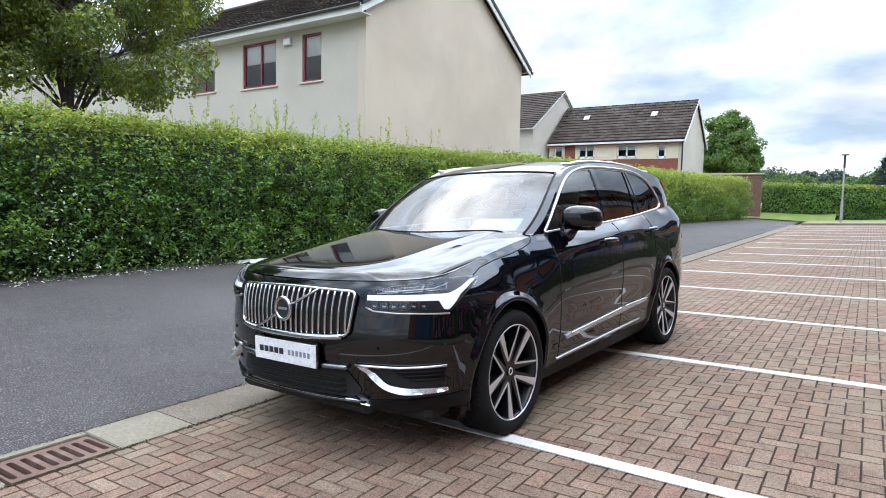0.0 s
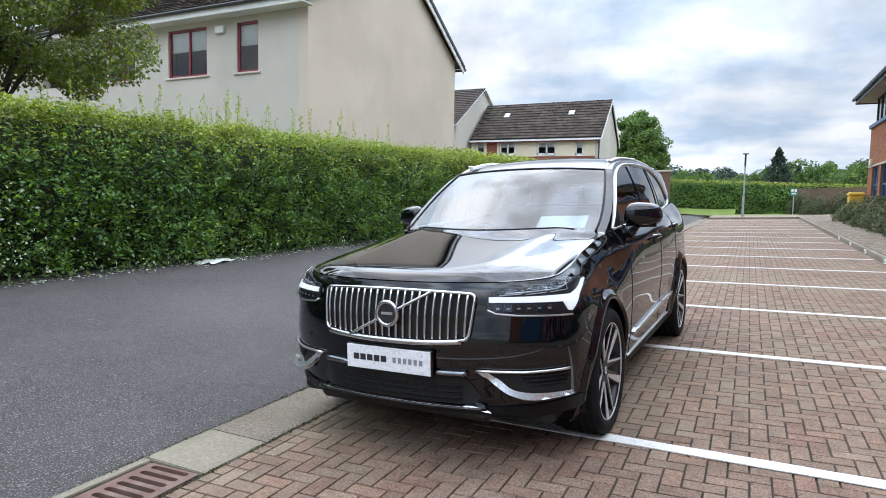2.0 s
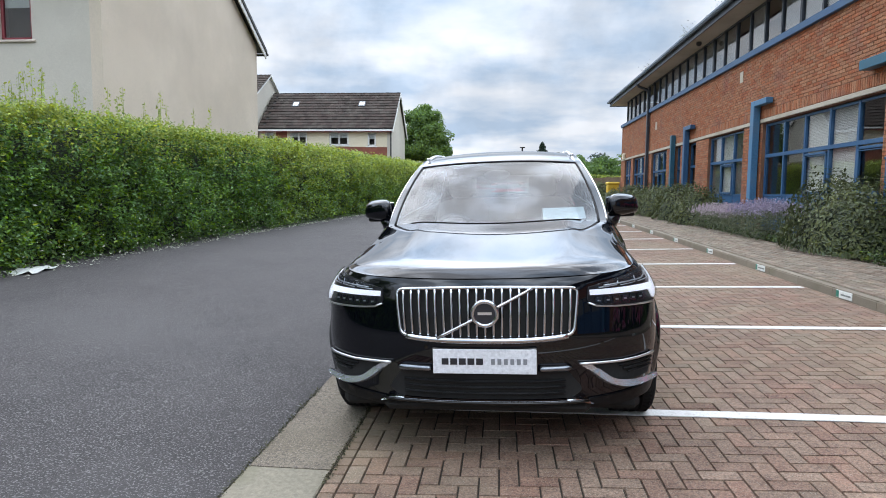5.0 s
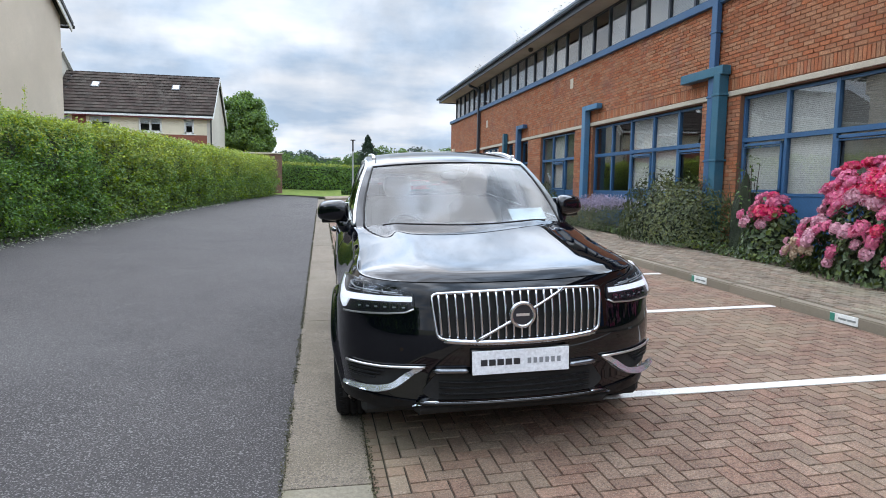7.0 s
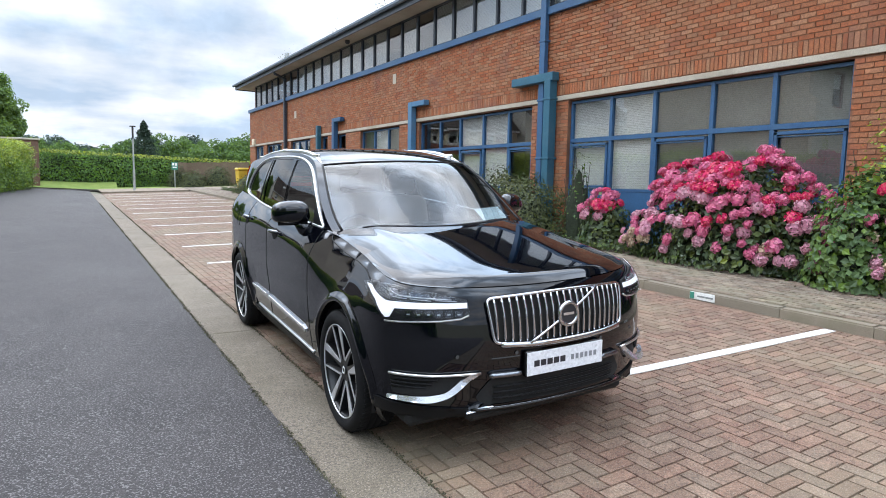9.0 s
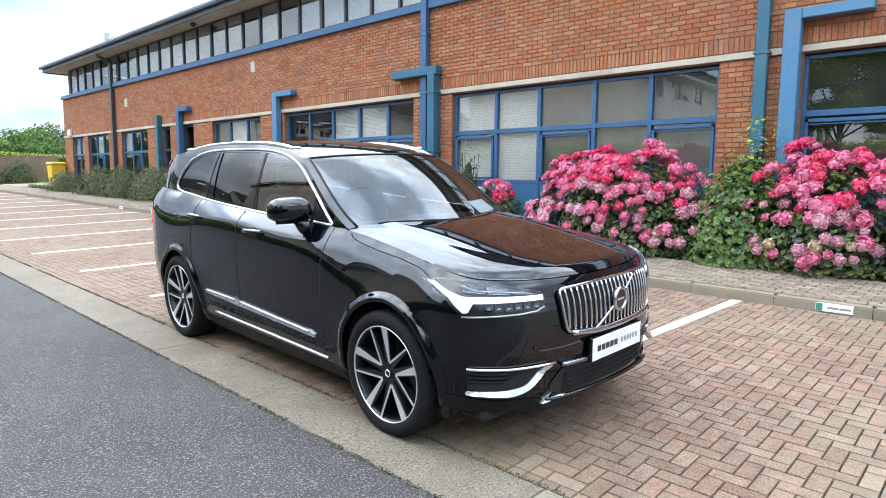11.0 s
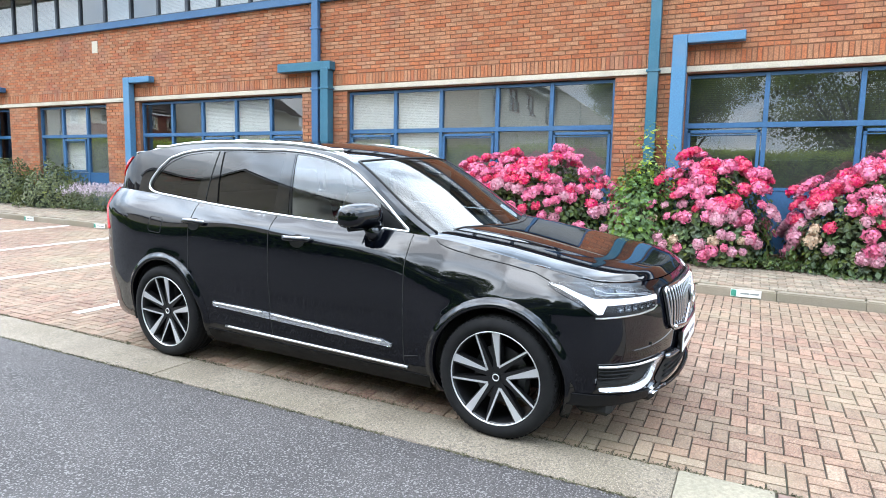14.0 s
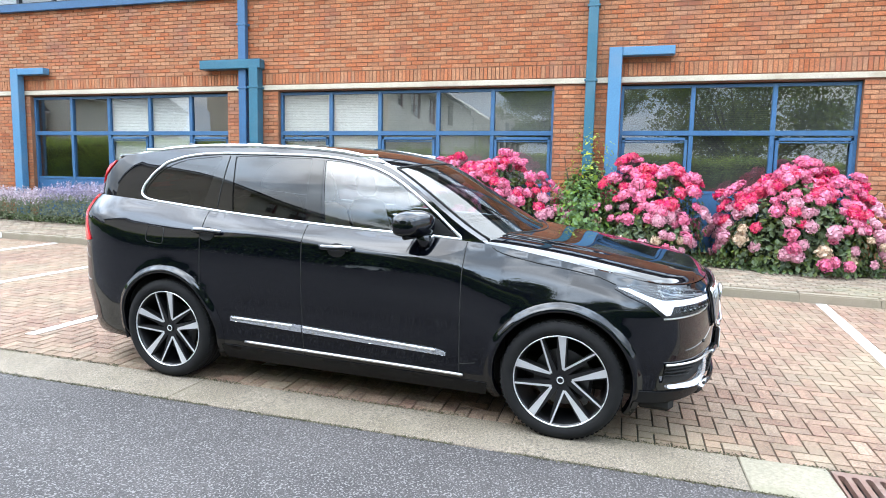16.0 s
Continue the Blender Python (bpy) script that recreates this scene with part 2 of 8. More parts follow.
def leaf_mesh(name, at, facing, size, mat, width=0.55, fold=0.25, jitter=0.7, seed=1):
    """Many small folded leaves: each a diamond of two bent halves at a point, turned roughly to its facing."""
    g = np.random.default_rng(seed)
    at, facing = np.asarray(at, float), np.asarray(facing, float)
    k = len(at)
    nrm = facing + g.normal(0, jitter, (k, 3))
    nrm /= np.linalg.norm(nrm, axis=1, keepdims=True) + 1e-9
    tang = np.cross(nrm, g.normal(0, 1, (k, 3)))
    tang /= np.linalg.norm(tang, axis=1, keepdims=True) + 1e-9
    side = np.cross(nrm, tang)
    s = (np.broadcast_to(size, (k,)) * g.uniform(0.6, 1.35, k))[:, None]
    tip, base = at + tang * s * 0.5, at - tang * s * 0.5
    l = at + side * s * width * 0.5 + nrm * s * fold * 0.5
    r = at - side * s * width * 0.5 + nrm * s * fold * 0.5
    verts = np.stack([base, l, tip, r], 1).reshape(-1, 3)
    return quads(name, verts, np.arange(4 * k).reshape(k, 4), mat)


def front_wall(x0, x1, y, z0, z1, holes, thick=0.3):
    """A wall facing -y with rectangular holes (x0, x1, z0, z1), as one shell with reveals."""
    xs = sorted({x0, x1, *(v for h in holes for v in h[:2])})
    zs = sorted({z0, z1, *(v for h in holes for v in h[2:])})
    solid = lambda i, k: 0 <= i < len(xs) - 1 and 0 <= k < len(zs) - 1 and not any(a < (xs[i] + xs[i + 1]) / 2 < b and c < (zs[k] + zs[k + 1]) / 2 < d for a, b, c, d in holes)
    bm, vv = bmesh.new(), {}

    def at(i, k, d):
        if (i, k, d) not in vv:
            vv[i, k, d] = bm.verts.new((xs[i], y + d * thick, zs[k]))
        return vv[i, k, d]
    for i in range(len(xs) - 1):
        for k in range(len(zs) - 1):
            if not solid(i, k):
                continue
            bm.faces.new([at(*q, 0) for q in ((i, k), (i + 1, k), (i + 1, k + 1), (i, k + 1))])
            bm.faces.new([at(*q, 1) for q in ((i, k), (i, k + 1), (i + 1, k + 1), (i + 1, k))])
            for di, dk, p, q in ((-1, 0, (i, k), (i, k + 1)), (1, 0, (i + 1, k), (i + 1, k + 1)), (0, -1, (i, k), (i + 1, k)), (0, 1, (i, k + 1), (i + 1, k + 1))):
                if not solid(i + di, k + dk):
                    bm.faces.new((at(*p, 0), at(*q, 0), at(*q, 1), at(*p, 1)))
    bmesh.ops.recalc_face_normals(bm, faces=bm.faces)
    return bm


def gz(x, y):
    """The height of the ground: both the bays and the road fall to the channel between them, and all rises gently with y."""
    b = 0.016 * (np.clip(y, -30.0, 55.0) - 3.4)
    return b + np.where(np.asarray(x) > -3.8, 0.036 * (np.minimum(x, 12.0) + 3.7), 0.04 * (-3.8 - np.maximum(x, -10.5)) - 0.0036)


LEFT = lambda y: -4.04 + 0.010 * (y - 2)      # road edge of the concrete channel
RIGHT = lambda y: 1.32 + 0.004 * y            # face of the footpath kerb
HEDGE = spline([-30, 3, 18, 30, 44], [-10.2, -9.95, -9.35, -8.4, -6.7])
Y0, Y1 = -12.0, 39.5

# ---- materials ----
M = {}
M["asphalt"] = surface("asphalt", (0.039, 0.034, 0.0345), (0.058, 0.051, 0.0505), 1.3, 0.9, 62, 1.0, 0.015, speck=(0.165, 0.155, 0.152), speck_scale=92, speck_lo=0.575, stain=(0.071, 0.065, 0.064), stain_scale=0.35, crisp=0.38, grain_mix=1.0)
M["grass"] = surface("dry_ground", (0.10, 0.10, 0.06), (0.15, 0.14, 0.09), 1.5, 0.95, 40, 0.6, 0.02)
M["lawn"] = surface("mown_grass", (0.12, 0.18, 0.035), (0.18, 0.23, 0.05), 1.5, 0.95, 40, 0.6, 0.02)
M["soil"] = surface("soil", (0.06, 0.045, 0.032), (0.10, 0.075, 0.05), 5, 0.95, 50, 0.8, 0.02)
M["joint"] = surface("joint_sand", (0.022, 0.018, 0.014), (0.045, 0.036, 0.026), 4, 0.95, 90, 0.5, stain=(0.022, 0.03, 0.012), stain_scale=1.2)
M["path_joint"] = surface("path_joint_sand", (0.030, 0.026, 0.018), (0.055, 0.046, 0.032), 4, 0.95, 90, 0.5, stain=(0.05, 0.06, 0.025), stain_scale=1.2)
M["paver"] = surface("paver", (0.145, 0.085, 0.059), (0.236, 0.150, 0.107), 6.0, 0.9, 70, 1.0, 0.005, rnd="object", spread=0.14, stain=(0.205, 0.165, 0.108), stain_scale=0.6, stain_lo=0.48, stain_hi=0.70, speck=(0.28, 0.215, 0.165), speck_scale=150, speck_lo=0.61, crisp=0.38, grain_mix=1.0)
M["paver_far"] = surface("paver_field", (0.145, 0.085, 0.059), (0.236, 0.150, 0.107), 6.0, 0.9, 70, 1.0, 0.005, rnd="island", spread=0.14, stain=(0.205, 0.165, 0.108), stain_scale=0.6, stain_lo=0.43, stain_hi=0.66, speck=(0.28, 0.215, 0.165), speck_scale=150, speck_lo=0.61, crisp=0.38, grain_mix=1.0)
M["path_block"] = surface("path_block", (0.155, 0.118, 0.088), (0.25, 0.20, 0.148), 5, 0.9, 70, 0.8, 0.003, rnd="island", spread=0.22, stain=(0.2, 0.18, 0.12), stain_scale=0.9, crisp=0.36, grain_mix=0.9)
M["concrete"] = surface("channel_concrete", (0.135, 0.108, 0.080), (0.185, 0.154, 0.116), 2.6, 0.92, 60, 1.0, 0.006, crisp=0.38, grain_mix=1.0, rnd="object", spread=0.05, stain=(0.105, 0.085, 0.055), stain_scale=1.6, stain_lo=0.48, stain_hi=0.72, speck=(0.27, 0.225, 0.18), speck_scale=130, speck_lo=0.6)
M["smooth_concrete"] = surface("smooth_concrete", (0.185, 0.163, 0.12), (0.22, 0.195, 0.145), 2.2, 0.88, 50, 0.5, 0.003, stain=(0.14, 0.13, 0.08), stain_scale=2.0, grain_mix=0.85)
M["kerb"] = surface("kerb_concrete", (0.20, 0.165, 0.12), (0.245, 0.208, 0.158), 1.5, 0.9, 90, 0.4, 0.004, rnd="object", spread=0.08, stain=(0.17, 0.15, 0.10), stain_scale=1.6)
M["line"] = surface("line_paint", (0.60, 0.59, 0.57), (0.70, 0.69, 0.67), 5, 0.8, 80, 0.6, 0.004, stain=(0.36, 0.31, 0.27), stain_scale=7, stain_lo=0.6, stain_hi=0.78, speck=(0.40, 0.34, 0.30), speck_scale=90, speck_lo=0.66, grain_mix=0.5)
M["iron"] = surface("rusty_iron", (0.11, 0.06, 0.045), (0.16, 0.09, 0.07), 6, 0.8, 90, 0.4, 0.003, stain=(0.19, 0.14, 0.12), stain_scale=4)
M["dark"] = surface("dark_void", (0.01, 0.01, 0.01), (0.02, 0.018, 0.016), 3, 0.95, 20, 0)
M["brick"] = surface("brick", (0.305, 0.114, 0.051), (0.375, 0.150, 0.070), 1.1, 0.87, 50, 0.6, 0.004, rnd="object", spread=0.14, stain=(0.21, 0.088, 0.058), stain_scale=1.1, crisp=0.34, grain_mix=0.9)
M["brick_far"] = surface("brick_field", (0.305, 0.114, 0.051), (0.375, 0.150, 0.070), 1.1, 0.87, 50, 0.6, 0.004, rnd="island", spread=0.14, stain=(0.21, 0.088, 0.058), stain_scale=1.1, crisp=0.34, grain_mix=0.9)
M["mortar"] = surface("mortar", (0.15, 0.07, 0.040), (0.235, 0.115, 0.068), 2.5, 0.95, 70, 0.4)
M["lintel"] = surface("lintel_concrete", (0.42, 0.37, 0.29), (0.50, 0.45, 0.37), 1.2, 0.85, 50, 0.2, stain=(0.32, 0.27, 0.2), stain_scale=1.0)
M["blue"] = surface("blue_paint", (0.026, 0.09, 0.195), (0.032, 0.108, 0.225), 0.9, 0.42, 40, 0.08, 0.002, stain=(0.05, 0.12, 0.21), stain_scale=1.2, rough_var=0.08)
M["teal"] = surface("teal_paint", (0.018, 0.098, 0.155), (0.023, 0.12, 0.18), 0.9, 0.42, 40, 0.08, 0.002, stain=(0.05, 0.13, 0.18), stain_scale=1.2, rough_var=0.08)
M["pale_blue"] = surface("sun_faded_blue_paint", (0.05, 0.16, 0.29), (0.062, 0.19, 0.33), 0.9, 0.5, 40, 0.08, 0.002, stain=(0.09, 0.18, 0.28), stain_scale=1.4, rough_var=0.08)
M["frame_dark"] = surface("dark_window_frame", (0.03, 0.04, 0.055), (0.04, 0.05, 0.065), 2, 0.4, 40, 0.05)
M["soffit"] = surface("soffit", (0.42, 0.36, 0.28), (0.48, 0.42, 0.34), 0.8, 0.8, 30, 0.1, stain=(0.33, 0.28, 0.21))
M["gutter"] = surface("gutter_metal", (0.10, 0.145, 0.19), (0.15, 0.19, 0.24), 0.8, 0.55, 30, 0.1, stain=(0.2, 0.2, 0.2))
M["roof_sheet"] = surface("roof_sheet", (0.16, 0.18, 0.20), (0.22, 0.23, 0.24), 1, 0.6, 30, 0.1)
M["glass"] = pane_glass("window_glass", (0.96, 0.98, 0.98), 0.0, 2.65)
M["house_glass"] = pane_glass("house_window_glass", (0.93, 0.96, 0.96), 0.0, 1.7)
M["coated_glass"] = pane_glass("coated_glass", (0.92, 0.95, 0.96), 0.0, 3.4)
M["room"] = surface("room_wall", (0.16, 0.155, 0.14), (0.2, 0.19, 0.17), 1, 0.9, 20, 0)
M["blind"] = surface("blind", (0.88, 0.89, 0.87), (0.92, 0.93, 0.91), 2, 0.7, 30, 0)
M["blind_grey"] = surface("grey_blind", (0.25, 0.26, 0.25), (0.29, 0.30, 0.285), 2, 0.7, 30, 0)
M["blind_dark"] = surface("dark_blind", (0.07, 0.075, 0.07), (0.09, 0.095, 0.085), 2, 0.6, 30, 0)
M["render"] = surface("beige_render", (0.56, 0.475, 0.375), (0.615, 0.53, 0.43), 0.5, 0.92, 45, 0.25, 0.004, stain=(0.45, 0.385, 0.305), stain_scale=0.45, stain_lo=0.42, stain_hi=0.72)
M["render_grey"] = surface("pale_render", (0.50, 0.465, 0.40), (0.555, 0.52, 0.45), 0.6, 0.92, 45, 0.2, 0.004, stain=(0.45, 0.415, 0.355), stain_scale=0.4)
M["cream"] = surface("cream_render", (0.66, 0.58, 0.43), (0.72, 0.64, 0.49), 0.6, 0.9, 40, 0.2)
M["redbrick"] = surface("far_red_brick", (0.20, 0.062, 0.04), (0.26, 0.09, 0.058), 5, 0.88, 26, 0.4, 0.006, stain=(0.18, 0.08, 0.055), stain_scale=0.8)
M["brownbrick"] = surface("brown_brick", (0.13, 0.07, 0.05), (0.18, 0.105, 0.075), 5, 0.88, 26, 0.4, 0.006)
M["tile"] = surface("roof_tile", (0.048, 0.037, 0.032), (0.07, 0.056, 0.048), 0.9, 0.85, 30, 0.3, 0.004, rnd="island", spread=0.25, stain=(0.09, 0.078, 0.065), stain_scale=0.8, spec=0.12)
M["white_trim"] = surface("white_trim", (0.70, 0.70, 0.68), (0.78, 0.78, 0.76), 1, 0.55, 30, 0.05, stain=(0.6, 0.6, 0.58))
M["maroon"] = surface("maroon_frame", (0.20, 0.025, 0.035), (0.25, 0.035, 0.045), 2, 0.4, 40, 0.05)
M["pink_sill"] = surface("pale_sill", (0.56, 0.48, 0.42), (0.64, 0.55, 0.48), 2, 0.85, 40, 0.15)
M["black_trim"] = surface("black_trim", (0.02, 0.02, 0.02), (0.03, 0.03, 0.03), 2, 0.45, 40, 0.05)
M["timber"] = surface("weathered_timber", (0.13, 0.09, 0.06), (0.19, 0.135, 0.09), 1.5, 0.9, 40, 0.4, 0.003)
M["galv"] = surface("galvanised_steel", (0.36, 0.38, 0.38), (0.45, 0.46, 0.46), 3, 0.5, 40, 0.1, metal=0.6)
M["yellow"] = surface("yellow_plastic", (0.62, 0.40, 0.03), (0.7, 0.47, 0.05), 2, 0.5, 40, 0.05, stain=(0.5, 0.35, 0.08))
M["sign_white"] = surface("white_plate", (0.72, 0.73, 0.70), (0.78, 0.79, 0.76), 6, 0.5, 60, 0.05, stain=(0.55, 0.55, 0.5), stain_scale=6)
M["sign_green"] = surface("green_plate", (0.025, 0.19, 0.13), (0.035, 0.23, 0.16), 6, 0.5, 60, 0.05)
M["sign_dark"] = surface("dark_print", (0.20, 0.22, 0.21), None, 6, 0.5, 60, 0)
M["bark"] = surface("bark", (0.045, 0.035, 0.028), (0.075, 0.06, 0.045), 6, 0.95, 30, 0.8, 0.02)
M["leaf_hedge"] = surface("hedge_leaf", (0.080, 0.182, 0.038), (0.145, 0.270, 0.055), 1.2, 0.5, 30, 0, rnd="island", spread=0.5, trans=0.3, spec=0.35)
# the hedge leaf again in a paler, yellower mix, for the far run only
M["leaf_hedge_far"] = surface("far_hedge_leaf", (0.115, 0.215, 0.040), (0.19, 0.30, 0.058), 1.2, 0.5, 30, 0, rnd="island", spread=0.5, trans=0.3, spec=0.35)
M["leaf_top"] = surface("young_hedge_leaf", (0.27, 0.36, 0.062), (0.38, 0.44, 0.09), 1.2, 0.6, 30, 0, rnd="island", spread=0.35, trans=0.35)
M["leaf_pale"] = surface("pale_leaf_and_blossom", (0.55, 0.58, 0.45), (0.68, 0.68, 0.58), 3, 0.6, 30, 0, rnd="island", spread=0.2, trans=0.3)
# near-black: the shade deep among the leaves is put into this colour
M["core_shade"] = surface("core_shade", (0.012, 0.02, 0.008), (0.022, 0.034, 0.012), 3, 0.95, 14, 0.9, 0.06)
M["leaf_tree"] = surface("tree_leaf", (0.095, 0.160, 0.030), (0.215, 0.26, 0.048), 0.8, 0.5, 30, 0, rnd="island", spread=0.45, trans=0.3)
M["leaf_far"] = surface("far_leaf", (0.075, 0.15, 0.035), (0.125, 0.21, 0.05), 0.25, 0.7, 10, 0, rnd="island", spread=0.4, trans=0.3)
M["leaf_round"] = surface("round_tree_leaf", (0.095, 0.185, 0.04), (0.16, 0.26, 0.06), 0.3, 0.6, 10, 0, rnd="island", spread=0.4, trans=0.35)
M["leaf_conifer"] = surface("conifer_leaf", (0.03, 0.06, 0.04), (0.045, 0.08, 0.05), 0.4, 0.7, 10, 0, rnd="island", spread=0.3)
M["leaf_hydr"] = surface("hydrangea_leaf", (0.036, 0.072, 0.024), (0.098, 0.130, 0.040), 3, 0.5, 30, 0, rnd="island", spread=0.55, trans=0.25)
M["leaf_light"] = surface("bright_leaf", (0.075, 0.15, 0.036), (0.125, 0.205, 0.05), 2, 0.5, 30, 0, rnd="island", spread=0.4, trans=0.35)
M["leaf_shrub"] = surface("shrub_leaf", (0.055, 0.078, 0.028), (0.11, 0.125, 0.042), 1.5, 0.55, 30, 0, rnd="island", spread=0.4, trans=0.2)
M["lavender"] = surface("lavender_flower", (0.27, 0.225, 0.34), (0.40, 0.345, 0.42), 1.0, 0.7, 30, 0, rnd="island", spread=0.3, trans=0.2)
M["catmint"] = surface("pale_mauve_flower", (0.40, 0.32, 0.38), (0.48, 0.40, 0.43), 1.0, 0.7, 30, 0, rnd="island", spread=0.35, trans=0.2)
M["moss"] = surface("moss", (0.045, 0.045, 0.022), (0.085, 0.08, 0.04), 6, 0.95, 30, 0, rnd="island", spread=0.4)
M["leaf_grey"] = surface("grey_green_leaf", (0.13, 0.155, 0.09), (0.18, 0.20, 0.12), 2, 0.7, 30, 0, rnd="island", spread=0.3, trans=0.2)
M["petal_pink"] = surface("pink_petal", (0.66, 0.12, 0.25), (0.72, 0.24, 0.37), 5, 0.6, 60, 0, rnd="island", spread=0.2, trans=0.3)
M["petal_red"] = surface("crimson_petal", (0.66, 0.035, 0.105), (0.76, 0.10, 0.21), 5, 0.6, 60, 0, rnd="island", spread=0.2, trans=0.3)
M["petal_pale"] = surface("faded_pink_petal", (0.61, 0.27, 0.36), (0.68, 0.38, 0.45), 5, 0.6, 60, 0, rnd="island", spread=0.2, trans=0.3)
M["petal_cream"] = surface("cream_petal", (0.48, 0.33, 0.23), (0.54, 0.40, 0.28), 5, 0.6, 60, 0, rnd="island", spread=0.2, trans=0.3)


# ---- ground, road, bays ----
def sheet(name, xs, ys, height, mat, label, category, z=0.0):
    xs, ys = np.asarray(xs, float), np.asarray(ys, float)
    gx, gy = np.meshgrid(xs, ys, indexing="ij")
    v = np.stack([gx, gy, height(gx, gy) + z], -1).reshape(-1, 3)
    n, m = len(xs), len(ys)
    i = (np.arange(n - 1)[:, None] * m + np.arange(m - 1)[None]).ravel()
    ob = new(name, quads(name, v, np.stack([i, i + m, i + m + 1, i + 1], 1), mat, True))
    return tagged(ob, label, category, kind="structure")


sheet("ground", [-900, -300, -100, -40, -20, -10.5, -7, -3.8, 0, 4, 8, 12, 30, 100, 300, 900], [-900, -300, -100, -30, -10, 0, 10, 20, 30, 40, 55, 80, 150, 400, 900],
      gz, M["grass"], "grassy ground that runs on under the place to the horizon", "ground", -0.09)


def strip(name, left, right, ys, mat, label, category, z=0.0, nx=8, kind="structure"):
    """A sheet between two edges that are functions of y, on the ground."""
    ys = np.asarray(ys, float)
    t = np.linspace(0, 1, nx)
    x = left(ys)[None] * (1 - t[:, None]) + right(ys)[None] * t[:, None]
    y = np.broadcast_to(ys, x.shape)
    v = np.stack([x, y, gz(x, y) + z], -1).reshape(-1, 3)
    m = len(ys)
    i = (np.arange(nx - 1)[:, None] * m + np.arange(m - 1)[None]).ravel()
    ob = new(name, quads(name, v, np.stack([i, i + m, i + m + 1, i + 1], 1), mat, True))
    return tagged(ob, label, category, kind=kind)


one = lambda y: 0 * y + 1.0
strip("road", lambda y: HEDGE(y) - 0.25, LEFT, np.linspace(-30, 47, 78), M["asphalt"], "worn dark grey asphalt road between hedge and parking bays", "road", 0.0, 14)
strip("road_end", lambda y: -16 * one(y), lambda y: -2.9 * one(y), np.linspace(44.3, 47.6, 6), M["asphalt"], "asphalt turning head at the end of the road", "road", 0.004)
bays = strip("parking_bay", lambda y: LEFT(y) + 0.4, lambda y: RIGHT(y) + 0.02, np.linspace(Y0, Y1, 60), M["joint"], "red block-paved parking bays with sandy joints", "pavement", -0.012)
path = strip("footpath", lambda y: RIGHT(y) + 0.1, lambda y: 2.95 * one(y), np.linspace(Y0, Y1 + 4, 60), M["path_joint"], "narrow block-paved footpath beside the flower bed", "pavement", 0.105)
strip("flower_bed", lambda y: 2.9 * one(y), lambda y: 4.0 * one(y), np.linspace(Y0, Y1, 60), M["soil"], "dark soil bed along the brick building", "soil", 0.12)
strip("end_pavement", lambda y: -3.2 * one(y), lambda y: 9 * one(y), np.linspace(Y1 + 0.1, 44.0, 6), M["path_block"], "paved strip at the far end of the bays", "pavement", 0.09)
strip("verge", lambda y: -20 * one(y), lambda y: 9 * one(y), np.linspace(45.2, 50, 6), M["lawn"], "mown grass verge under the far hedge", "grass", 0.05)

bank = lambda x, y: gz(x, y) + 0.03 + 0.40 * np.clip((y - 46.3) / 1.4, 0, 1)
sheet("grass_bank", np.linspace(-7.6, -1.9, 8), np.linspace(46.3, 48.2, 8), bank, M["lawn"], "mown grass bank rising to the foot of the far hedge", "grass")

# ---- concrete channel, kerbs ----
channel = thing("channel", (0, 0, 0), "flush concrete channel slabs between asphalt and bays", "kerb", kind="structure")


def slab(parent, name, y0, y1, xa, xb, ztop, depth, mat, bevel=0.005, label=""):
    """A slab between two edges that follows the ground."""
    bm = bmesh.new()
    c = [(xa(y0), y0), (xb(y0), y0), (xb(y1), y1), (xa(y1), y1)]
    lo = [bm.verts.new((x, y, float(gz(x, y)) + ztop - depth)) for x, y in c]
    up = [bm.verts.new((x, y, float(gz(x, y)) + ztop)) for x, y in c]
    bm.faces.new(up)
    for i in range(4):
        bm.faces.new((lo[i], lo[(i + 1) % 4], up[(i + 1) % 4], up[i]))
    bmesh.ops.bevel(bm, geom=[e for e in bm.edges if e.verts[0] in up and e.verts[1] in up], offset=bevel, segments=2, affect="EDGES")
    return part(name, bm, mat, parent, label)


for ya, yb in ((Y0, 1.28), (2.335, Y1)):
    n = round((yb - ya) / 3.66)
    for k in range(n):
        a, b = ya + (yb - ya) * k / n, ya + (yb - ya) * (k + 1) / n
        slab(channel, "slab", a + 0.0015, b - 0.0015, LEFT, lambda v: LEFT(v) + 0.45, 0.004, 0.15, M["concrete"])
slab(channel, "slab", 1.86, 2.332, LEFT, lambda v: LEFT(v) + 0.45, 0.006, 0.15, M["smooth_concrete"], label="smoother cement patch beside the gully")
slab(channel, "slab", 1.285, 1.855, LEFT, lambda v: LEFT(v) + 0.06, 0.006, 0.1, M["smooth_concrete"])

gully = thing("drain_grate", (-3.82, 1.57, float(gz(-3.82, 1.57))), "rusty brown cast-iron gully grate with curved slots", "drain grate")
gx0, gx1, gy0, gy1 = -0.155, 0.21, -0.275, 0.275
part("sump", block(gx0 - 0.01, gx1 + 0.01, gy0 - 0.01, gy1 + 0.01, -0.3, -0.06), M["dark"], gully)

kerb = thing("kerb", (0, 0, 0), "raised concrete kerb stones along the footpath", "kerb", kind="structure")
y = Y0
while y < Y1 + 3:
    slab(kerb, "kerb_stone", y + 0.003, y + 0.912, RIGHT, lambda v: RIGHT(v) + 0.125, 0.108, 0.25, M["kerb"], 0.014)
    y += 0.915
end_kerb = thing("end_kerb", (0, 0, 0), "concrete kerb closing the far end of the bays", "kerb", kind="structure")
